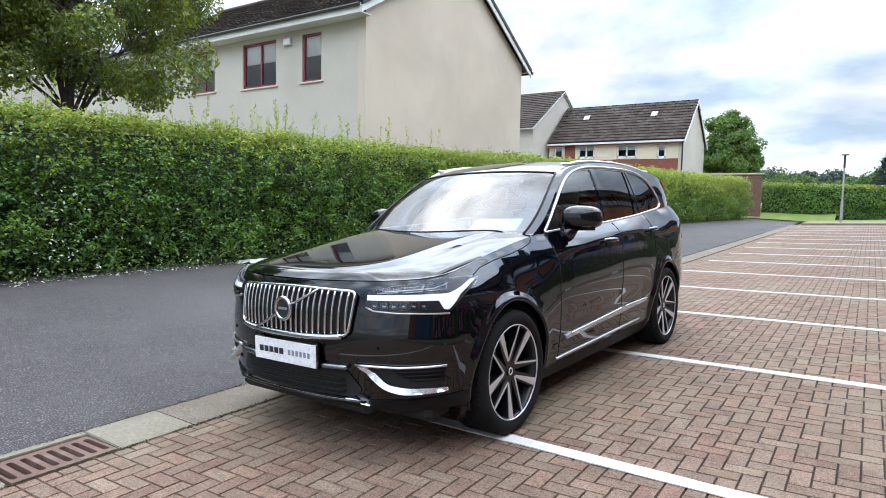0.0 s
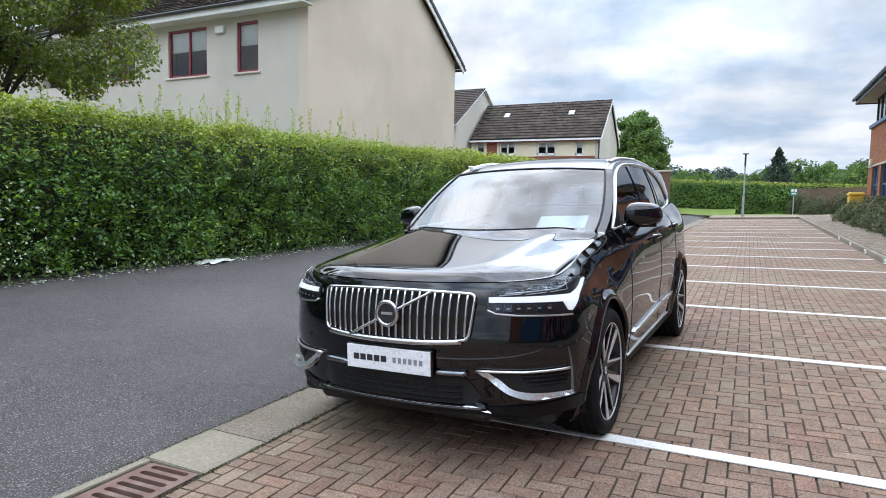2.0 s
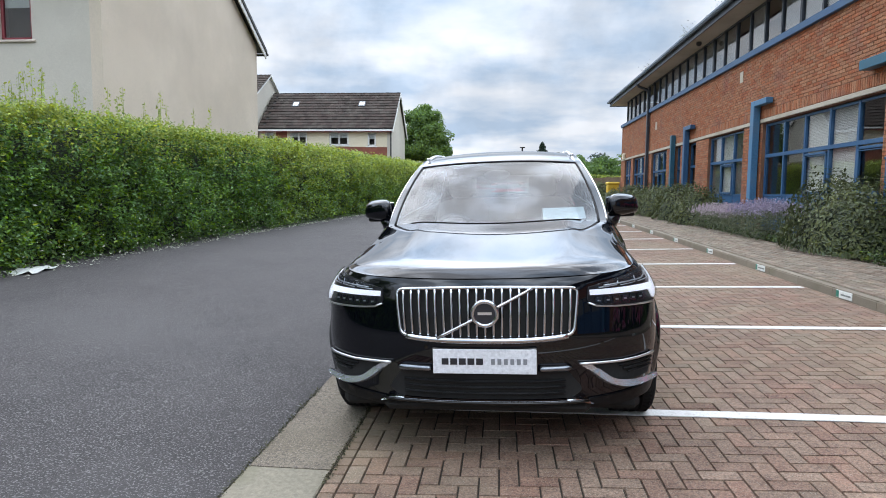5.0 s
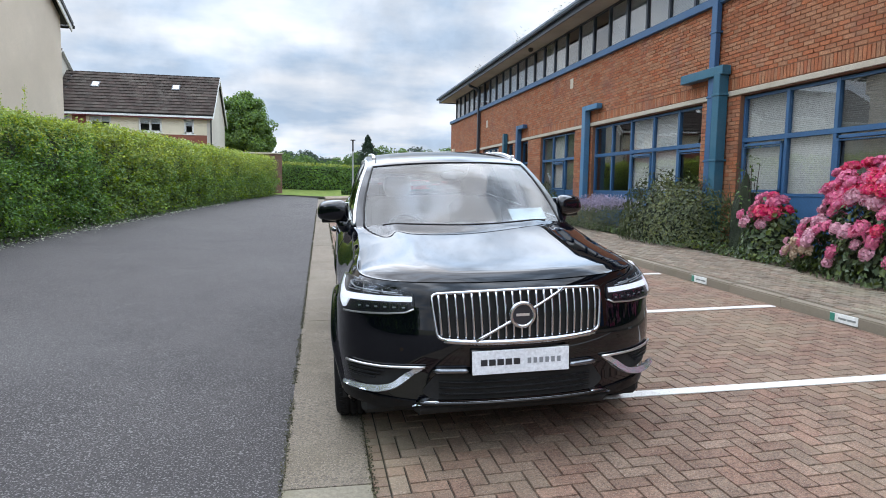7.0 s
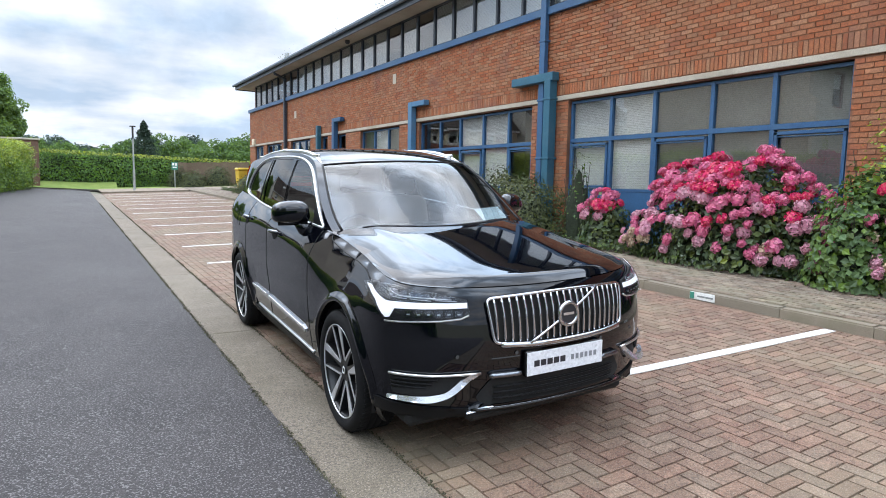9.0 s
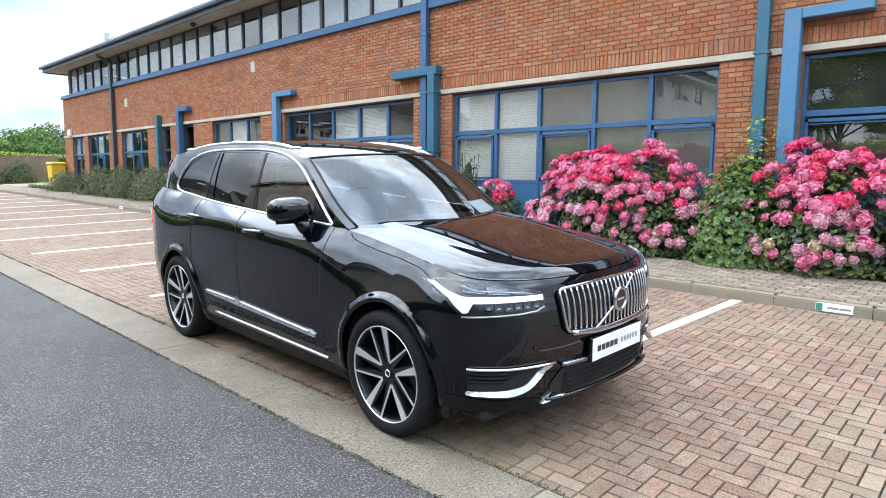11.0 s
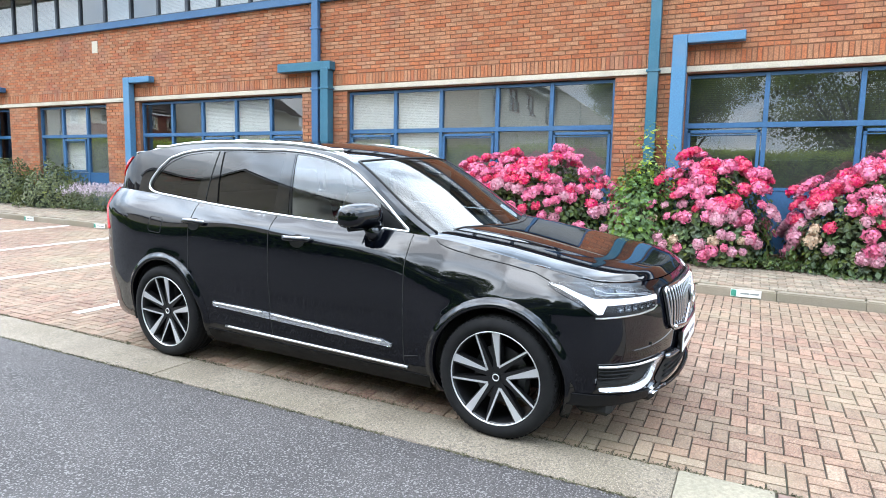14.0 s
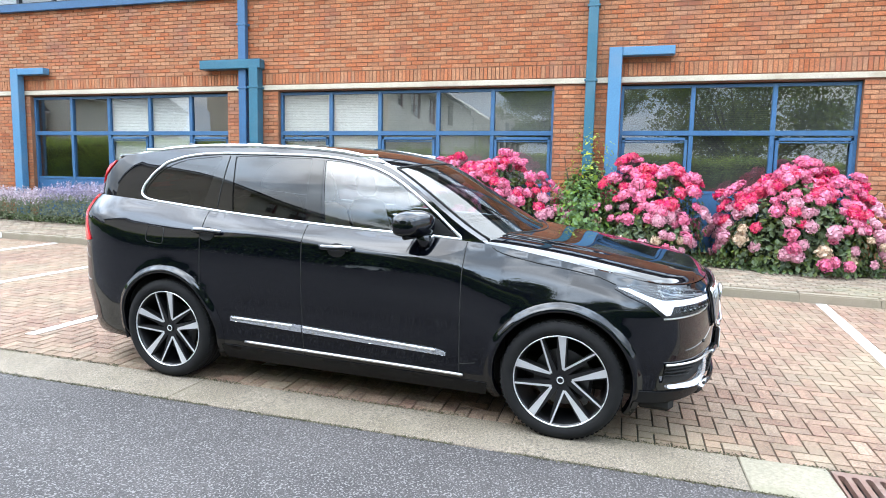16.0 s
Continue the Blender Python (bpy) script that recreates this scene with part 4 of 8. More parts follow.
part("gutter_end", tube([(hx + 0.28, hy1 + ov + 0.08, he - ov * slope + 0.02), (hx - 3, hy1 + ov + 0.08, he - ov * slope + 0.02)], 0.06), M["black_trim"], roof, "dark gutter end at the back eave")
part("alarm_box", block(-15.9, -15.55, hy0 - 0.1, hy0 - 0.002, 6.34, 6.56, bevel=0.02), M["white_trim"], house, "white alarm box under the eave")

# house further down the road, turned to it with its gable
far_house = thing("house", (0, 0, 0), "cream and red brick house with a grey-brown tiled roof", "house")
ax0, ax1, ay0, ay1, ae, ar = -20.0, -10.45, 42.9, 49.0, 6.05, 8.72
am = (ay0 + ay1) / 2
wl2 = [(-17.75, -16.5, 4.78, 5.8), (-14.9, -13.5, 4.75, 5.75), (-12.15, -11.55, 4.7, 5.65), (-19.6, -18.9, 4.8, 5.8)]
part("wall", front_wall(ax0, ax1 - 0.3, ay0, 4.65, ae, wl2), M["cream"], far_house, "cream rendered upper wall")
part("brick_wall", block(ax0, ax1 - 0.3, ay0 - 0.02, ay0 + 0.3, 0.6, 4.648), M["redbrick"], far_house, "red brick lower wall")
part("brick_panel", block(ax0 + 1.25, -17.95, ay0 - 0.03, ay0 - 0.002, 4.64, ae), M["redbrick"], far_house, "red brick panel between windows")
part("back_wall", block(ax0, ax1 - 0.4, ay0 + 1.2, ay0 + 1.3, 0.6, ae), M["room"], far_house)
bm = bmesh.new()
pts = [(ay0, 0.6), (ay0, ae), (am, ar), (ay1, ae), (ay1, 0.6)]
a = [bm.verts.new((ax1, y, z)) for y, z in pts]
b = [bm.verts.new((ax1 - 0.3, y, z)) for y, z in pts]
bm.faces.new(a)
bm.faces.new(b[::-1])
for i in range(5):
    bm.faces.new((a[i], b[i], b[(i + 1) % 5], a[(i + 1) % 5]))
bmesh.ops.recalc_face_normals(bm, faces=bm.faces)
part("gable_wall", bm, M["render_grey"], far_house, "pale rendered gable wall")
for x0, x1, z0, z1 in wl2:
    house_window(far_house, x0, x1, ay0, z0, z1, M["white_trim"], M["white_trim"], ((x0 + x1) / 2,) if x1 - x0 > 1 else (), 0.12)
sl2 = (ar - ae) / (am - ay0)
bm = bmesh.new()
for ya in (ay0 - 0.3, ay1 + 0.3):
    za = ae - 0.3 * sl2 + 0.04
    v = [bm.verts.new(p) for p in ((ax0, ya, za), (ax1 + 0.15, ya, za), (ax1 + 0.15, am, ar + 0.04), (ax0, am, ar + 0.04), (ax0, ya, za + 0.08), (ax1 + 0.15, ya, za + 0.08), (ax1 + 0.15, am, ar + 0.12), (ax0, am, ar + 0.12))]
    for f in ((0, 1, 2, 3), (4, 7, 6, 5), (0, 4, 5, 1), (1, 5, 6, 2), (3, 2, 6, 7), (0, 3, 7, 4)):
        bm.faces.new([v[i] for i in f])
bmesh.ops.recalc_face_normals(bm, faces=bm.faces)
roof2 = part("roof", bm, M["black_trim"], far_house)
tiled_slope(roof2, "tile_course", ax0, ax1 + 0.16, ay0 - 0.32, ae - 0.3 * sl2 + 0.13, am, ar + 0.14, M["tile"], 0.33, 0.34)
part("fascia", block(ax0, ax1 + 0.12, ay0 - 0.36, ay0 - 0.32, ae - 0.3 * sl2 - 0.06, ae - 0.3 * sl2 + 0.06), M["white_trim"], roof2, "white fascia")
part("brick_band", block(ax0, ax1 - 0.31, ay0 - 0.028, ay0 - 0.002, ae - 0.24, ae - 0.02), M["redbrick"], far_house, "dark red brick band under the eave")
part("soffit", block(ax0, ax1 + 0.1, ay0 - 0.32, ay0, ae - 0.3 * sl2 - 0.12, ae - 0.3 * sl2 - 0.09), M["maroon"], roof2, "dark red soffit")
for ya in (ay0 - 0.34, ay1 + 0.34):
    za = ae - 0.34 * sl2
    bm = bmesh.new()
    v = [bm.verts.new((ax1 + dx, y, z + dz)) for dx in (0.13, 0.18) for y, z in ((ya, za), (am, ar + 0.04)) for dz in (-0.12, 0.1)]
    for f in ((0, 1, 3, 2), (4, 6, 7, 5), (0, 4, 5, 1), (2, 3, 7, 6), (1, 5, 7, 3), (0, 2, 6, 4)):
        bm.faces.new([v[i] for i in f])
    bmesh.ops.recalc_face_normals(bm, faces=bm.faces)
    part("bargeboard", bm, M["white_trim"], roof2)
for xs in (-17.9, -12.95):
    f = 0.62
    yy, zz = ay0 + f * (am - ay0), ae + f * (ar - ae) + 0.16
    bm = block(-0.25, 0.25, -0.3, 0.3, 0, 0.07)
    bm.transform(Matrix.Translation((xs, yy, zz)) @ Matrix.Rotation(math.atan(sl2), 4, "X"))
    part("roof_window", bm, M["frame_dark"], roof2, "small roof window")
    # opaque white pane: the mirrored sky is painted, not reflected
    bm = block(-0.19, 0.19, -0.22, 0.24, 0.07, 0.08)
    bm.transform(Matrix.Translation((xs, yy, zz)) @ Matrix.Rotation(math.atan(sl2), 4, "X"))
    part("roof_glass", bm, M["sign_white"], roof2, "roof window pane with the sky reflection painted white")
part("downpipe", rod(bmesh.new(), (ax1 - 0.02, ay0 - 0.12, 0.6), (ax1 - 0.02, ay0 - 0.12, ae - 0.1), 0.05), M["black_trim"], far_house, "dark downpipe at the corner")
# its taller neighbour, set further back
wing = thing("house", (0, 0, 0), "pale rendered house with a brown roof, joined to its neighbour", "house")
bm = prism(bmesh.new(), -32, -20.2, 40.6, 50.5, 0.6, 6.9, 10.0, 45.5)
part("wall", bm, M["render_grey"], wing)
bm = bmesh.new()
for ya in (40.2, 50.9):
    v = [bm.verts.new(p) for p in ((-32, ya, 6.72), (-20.0, ya, 6.72), (-20.0, 45.5, 10.06), (-32, 45.5, 10.06), (-32, ya, 6.82), (-20.0, ya, 6.82), (-20.0, 45.5, 10.16), (-32, 45.5, 10.16))]
    for f in ((0, 1, 2, 3), (4, 7, 6, 5), (0, 4, 5, 1), (1, 5, 6, 2), (3, 2, 6, 7), (0, 3, 7, 4)):
        bm.faces.new([v[i] for i in f])
bmesh.ops.recalc_face_normals(bm, faces=bm.faces)
roof3 = part("roof", bm, M["white_trim"], wing)
tiled_slope(roof3, "tile_course", -32, -19.98, 40.15, 6.83, 45.5, 10.18, M["tile"], 0.33, 0.34)

# pale houses behind the tree
white_house = thing("house", (0, 0, 0), "pale rendered house glimpsed behind the tree", "house")
bm = prism(bmesh.new(), -44, -33, 12.5, 22, 0.2, 6.4, 9.4, 17.3)
part("wall", bm, M["render_grey"], white_house)
for k in range(4):
    part("window", block(-43 + k * 2.6, -41.9 + k * 2.6, 12.42, 12.5, 4.3, 5.7), M["black_trim"], white_house, "dark far window")

# ---- far end: wall, lamp, sign, bin ----
fw = thing("garden_wall", (0, 0, 0), "brown brick garden wall at the end of the hedge", "wall", kind="structure")
part("wall", block(-16, -6.2, 46.6, 46.85, 0.6, 3.72), M["brownbrick"], fw)
part("coping", block(-16, -6.1, 46.52, 46.93, 3.722, 3.83, bevel=0.02), M["lintel"], fw)
# timber fence beside the sign
fence = thing("fence", (0, 0, 0), "weathered brown timber board fence at the far end", "fence")
gf = random.Random(44)
for i in range(36):
    x = 1.75 + i * 0.14
    z = float(gz(x, 46.9))
    part("board", block(x, x + 0.132, 46.88, 46.90, z + 0.05, z + 1.72 + gf.uniform(-0.015, 0.015)), M["timber"], fence)
for i in range(4):
    x = 1.8 + i * 1.6
    part("post", block(x, x + 0.09, 46.92, 47.01, float(gz(x, 46.9)) - 0.05, float(gz(x, 46.9)) + 1.75, bevel=0.008), M["timber"], fence)
lamp = thing("street_lamp", (-1.4, 41.0, float(gz(-1.4, 41.0)) + 0.09), "slender grey steel street lamp with a flat head", "street lamp")
part("pole", rod(rod(bmesh.new(), (0, 0, 0), (0, 0, 1.2), 0.07), (0, 0, 1.2), (0, 0, 3.7), 0.05, 0.04), M["galv"], lamp)
part("head", block(-0.17, 0.17, -0.1, 0.1, 3.7, 3.76, bevel=0.02), M["black_trim"], lamp, "flat dark lamp head")
part("bracket", rod(bmesh.new(), (0, 0, 3.0), (0, 0, 3.7), 0.055), M["black_trim"], lamp)
sg = thing("sign", (1.45, 45.2, float(gz(1.45, 45.2))), "small green and white car-park sign on a post", "sign")
part("post", rod(bmesh.new(), (0, 0, 0), (0, 0, 1.75), 0.03), M["galv"], sg)
part("plate", block(-0.20, 0.20, -0.03, -0.01, 1.24, 1.74), M["sign_green"], sg)
for a, b, c, d in ((-0.15, -0.02, 1.52, 1.68), (0.03, 0.15, 1.50, 1.68), (-0.13, 0.13, 1.36, 1.44)):
    part("print", block(a, b, -0.036, -0.031, c, d), M["sign_white"], sg, "pale print on the plate")
gb = thing("grit_bin", (3.55, 35.6, float(gz(3.55, 35.6)) + 0.02), "tall yellow plastic grit bin beside the end of the building", "bin")
bm = bmesh.new()
v0 = [bm.verts.new((x, y, 0.08)) for x, y in ((-0.24, -0.34), (0.24, -0.34), (0.24, 0.34), (-0.24, 0.34))]
v1 = [bm.verts.new((x, y, 1.22)) for x, y in ((-0.30, -0.42), (0.30, -0.42), (0.30, 0.42), (-0.30, 0.42))]
bm.faces.new(v0[::-1])
bm.faces.new(v1)
for i in range(4):
    bm.faces.new((v0[i], v0[(i + 1) % 4], v1[(i + 1) % 4], v1[i]))
bmesh.ops.bevel(bm, geom=list(bm.edges), offset=0.04, segments=2, affect="EDGES")
part("body", bm, M["yellow"], gb)
part("lid", block(-0.33, 0.33, -0.45, 0.45, 1.22, 1.38, bevel=0.05), M["yellow"], gb)
for s in (-1, 1):
    part("foot", block(s * 0.17 - 0.05, s * 0.17 + 0.05, -0.28, 0.28, 0, 0.1), M["black_trim"], gb)


# ---- hedges ----
def hedge_cloud(a, b, front, height, depth, per_m2, seed, z0=0.0):
    """Points and facings of leaves over the face and top of a hedge along y, whose face is at x = front(y)."""
    g = np.random.default_rng(seed)
    n = int((b - a) * (height * 1.0) * per_m2)
    y = g.uniform(a, b, n)
    v = g.uniform(0, 1, n) ** 0.9
    lump = np.array([noise.noise(Vector((q * 0.8, w * 2.0, seed))) * 0.58 + abs(noise.noise(Vector((q * 2.3, w * 7.5, seed + 9)))) * 1.35 + noise.noise(Vector((q * 7, w * 19, seed + 4))) * 0.22 for q, w in zip(y, v)])
    x = front(y) + 0.06 - 0.5 * np.clip(v - 0.55, 0, 1) ** 2 * 2 - 0.12 * (v < 0.08) + 0.5 * lump - g.exponential(0.06, n)
    z = gz(front(y), y) + z0 + v * height
    f = np.stack([np.ones(n), 0 * y, 0.75 + 0.4 * v], 1)
    m = int((b - a) * depth * per_m2 * 0.75)
    yt = g.uniform(a, b, m)
    xt = front(yt) - g.uniform(-0.1, depth, m)
    zt = gz(front(yt), yt) + z0 + height + np.array([0.17 * noise.noise(Vector((q * 1.3, w * 2, seed + 3))) for q, w in zip(yt, xt)]) + g.normal(0.0, 0.05, m)
    return (np.stack([x, y, z], 1), f, v), (np.stack([xt, yt, zt], 1), np.tile([0.3, 0, 1.0], (m, 1)))


def sprays(at, facing, v, per, reach, seed):
    """Leaves in tufts along short twigs that push out of the face and turn up to the light."""
    g = np.random.default_rng(seed)
    k = len(at)
    way = facing + g.normal(0, 0.55, (k, 3))
    way /= np.linalg.norm(way, axis=1, keepdims=True)
    q = np.tile(np.linspace(0.0, 1.0, per), (k, 1)) + g.normal(0, 0.08, (k, per))
    p = at[:, None] + way[:, None] * (q * reach)[..., None] * g.uniform(0.6, 1.4, (k, 1, 1)) + g.normal(0, reach * 0.22, (k, per, 3))
    up = way[:, None] * 0.35 + np.array([0.1, 0, 1.0])
    return p.reshape(-1, 3), np.broadcast_to(up, p.shape).reshape(-1, 3), np.repeat(v, per), q.ravel()


def hedge(name, a, b, front, height, depth, dens, size, seed, label, young=0.62, mat="leaf_hedge"):
    ob = thing(name, (0, 0, 0), label, "hedge")
    ys = np.linspace(a, b, max(3, int((b - a) / 0.6)))
    vs = []
    for yy in ys:
        f, g0 = float(front(yy)), float(gz(front(yy), yy))
        w = 0.12 * noise.noise(Vector((yy * 0.8, 2, seed)))
        vs += [(f - 0.2 + w, yy, g0 - 0.1), (f - 0.12 + w, yy, g0 + height * 0.5), (f - 0.35 + w, yy, g0 + height - 0.12), (f - depth, yy, g0 + height - 0.15), (f - depth, yy, g0 - 0.1)]
    fs = []
    for i in range(len(ys) - 1):
        for k in range(4):
            p = i * 5 + k
            fs.append((p, p + 1, p + 6, p + 5))
    e = (len(ys) - 1) * 5
    fs += [(0, 1, 2, 3), (0, 3, 4, 4)][:1] + [(e, e + 3, e + 2, e + 1)]
    # solid core, coloured near-black for the shade between the leaves
    part("core", quads("core", vs, fs, M["core_shade"], True), None, ob, "near-black core with the inner shade painted in")
    (p, f, v), (pt, ft) = hedge_cloud(a, b, front, height, depth, dens / 6, seed)
    p, f, v, tipness = sprays(p, f, v, 6, size * 2.4, seed + 7)
    pt, ft, _, _ = sprays(pt, ft, np.ones(len(pt)), 6, size * 1.6, seed + 8)
    g = np.random.default_rng(seed + 1)
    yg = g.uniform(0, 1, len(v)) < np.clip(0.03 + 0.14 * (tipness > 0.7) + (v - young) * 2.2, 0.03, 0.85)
    tagged(part("leaves", leaf_mesh("leaves", p[~yg], f[~yg], size, M[mat], seed=seed), None, ob), kind="stuff")
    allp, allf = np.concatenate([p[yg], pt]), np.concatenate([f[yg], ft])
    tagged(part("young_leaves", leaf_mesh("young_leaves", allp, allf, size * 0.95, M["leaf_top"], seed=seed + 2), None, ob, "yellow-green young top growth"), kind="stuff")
    return ob


hn = hedge("hedge", -8, 17, HEDGE, 2.32, 1.5, 1800, 0.070, 11, "tall clipped green hedge with yellow-green young growth along the top", 0.66)
hm2 = hedge("hedge", 17.0, 43.6, HEDGE, 2.42, 1.5, 800, 0.098, 12, "tall clipped green hedge running on down the road", 0.46, "leaf_hedge_far")
# end face of the hedge
g = np.random.default_rng(5)
n = 900
xe = float(HEDGE(43.6)) - g.uniform(0, 1.5, n)
ze = float(gz(-6.7, 43.6)) + g.uniform(0, 2.4, n)
tagged(part("end_leaves", leaf_mesh("end_leaves", np.stack([xe, 43.6 + g.uniform(-0.1, 0.15, n), ze], 1), np.tile([0.2, 1, 0.4], (n, 1)), 0.1, M["leaf_hedge"], seed=6), None, hm2), kind="stuff")


def sprigs(parent, pts, seed, mat, leaf=0.045, height=(0.25, 0.6)):
    """Upright shoots standing out of a hedge top."""
    g = random.Random(seed)
    p, f, bm = [], [], bmesh.new()
    for x, y, z in pts:
        h = g.uniform(*height)
        dx, dy = g.uniform(-0.15, 0.15) * h, g.uniform(-0.2, 0.2) * h
        rod(bm, (x, y, z - 0.2), (x + dx, y + dy, z + h), 0.006, 0.003, 5)
        for k in range(int(h / 0.025)):
            q = k * 0.025 / h
            a = g.uniform(0, 6.28)
            p.append((x + dx * q + 0.035 * math.cos(a), y + dy * q + 0.035 * math.sin(a), z + h * q))
            f.append((math.cos(a), math.sin(a), 0.6))
    tagged(part("shoot_growth", bm, M["leaf_top"], parent, "long upright shoots"), kind="stuff")
    tagged(part("shoot_leaves", leaf_mesh("shoot_leaves", p, f, leaf, mat, seed=seed), None, parent), kind="stuff")


g = random.Random(3)
pts = []
for k in range(330):
    yy = g.uniform(3.0, 34) if k > 150 else g.gauss(9.5, 2.6)
    xx = float(HEDGE(yy)) - g.uniform(0.1, 1.3)
    pts.append((xx, yy, float(gz(HEDGE(yy), yy)) + 2.34))
sprigs(hn, pts[150:], 4, M["leaf_top"], 0.05, (0.1, 0.4))
sprigs(hn, pts[:46], 5, M["leaf_top"], 0.06, (0.35, 0.85))
# pale bindweed blossom and dry leaves on the face and foot of the hedge
g = np.random.default_rng(9)
n = 420
yy = np.concatenate([g.normal(4.3, 0.25, 60), g.uniform(0, 20, n - 60)])
vv = np.concatenate([g.uniform(0.1, 0.65, 60), g.beta(0.6, 3.0, n - 60) * 0.8])
xx = HEDGE(yy) + 0.36 + 0.1 * g.uniform(-1, 1, n)
part("blossom", leaf_mesh("blossom", np.stack([xx, yy, gz(HEDGE(yy), yy) + 0.03 + vv * 2.2], 1), np.tile([1.0, 0, 0.4], (n, 1)), 0.05, M["leaf_pale"], seed=4), None, hn, "pale bindweed blossom and dry leaves")
n = 1500
yy = g.uniform(-4, 30, n)
xx = HEDGE(yy) + 0.3 + np.abs(g.normal(0, 0.16, n))
litter = new("leaf_litter", leaf_mesh("leaf_litter", np.stack([xx, yy, gz(xx, yy) + 0.012], 1), np.tile([0, 0, 1.0], (n, 1)), 0.05, M["leaf_pale"], jitter=0.25, seed=8))
tagged(litter, "dry pale leaves fallen along the foot of the hedge", "leaves", kind="stuff")
n = 2600
yy = g.uniform(-4, 34, n)
xx = HEDGE(yy) + 0.22 + np.abs(g.normal(0, 0.14, n))
weeds = new("weeds", leaf_mesh("weeds", np.stack([xx, yy, gz(xx, yy) + 0.02 + np.abs(g.normal(0, 0.09, n))], 1), np.tile([0.6, 0, 0.8], (n, 1)), 0.06, M["leaf_light"], seed=18))
tagged(weeds, "low green weeds along the road edge", "weeds", kind="stuff")
bm = bmesh.new()
bmesh.ops.create_grid(bm, x_segments=8, y_segments=6, size=0.5)
for v in bm.verts:
    v.co = (v.co.x * 0.38, v.co.y * 0.75, 0.03 + 0.035 * noise.noise(v.co * 7) + 0.03 * noise.noise(v.co * 17) - 0.09 * max(abs(v.co.x), abs(v.co.y)) ** 2)
rag = new("paper_litter", mesh_of("paper_litter", bm, True))
rag.data.materials.append(M["sign_white"])
rag.matrix_basis = pose(-9.42, 7.55, float(gz(-9.42, 7.55)) + 0.012, 0, 0, 12)
tagged(rag, "crumpled white paper bag lying at the hedge foot", "litter")

fh = thing("hedge", (0, 0, 0), "clipped hedge across the far end of the car park", "hedge")
g = np.random.default_rng(21)
n = 13000
x = g.uniform(-6.3, 9.5, n)
v = g.uniform(0, 1, n)
lump = np.array([noise.noise(Vector((q * 0.8, w * 2.5, 3))) * 0.3 + noise.noise(Vector((q * 2.3, w * 6, 8))) * 0.2 for q, w in zip(x, v)])
yv = 48.0 - 0.25 + 0.4 * np.clip(v - 0.6, 0, 1) + lump
zv = 0.85 + v * (2.42 - 0.03 * (x + 6))
fc = np.tile([0, -1.0, 0.7], (n, 1))
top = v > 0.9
tagged(part("leaves", leaf_mesh("leaves", np.stack([x, yv, zv], 1)[~top], fc[~top], 0.13, M["leaf_hedge"], seed=22), None, fh), kind="stuff")
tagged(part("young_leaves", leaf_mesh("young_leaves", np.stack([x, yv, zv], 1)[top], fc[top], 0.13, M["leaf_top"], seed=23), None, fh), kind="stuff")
# plain block behind the leaves, its near-black colour stands for shade
part("core", block(-6.3, 9.5, 48.1, 49.4, 0.6, 2.85), M["core_shade"], fh)


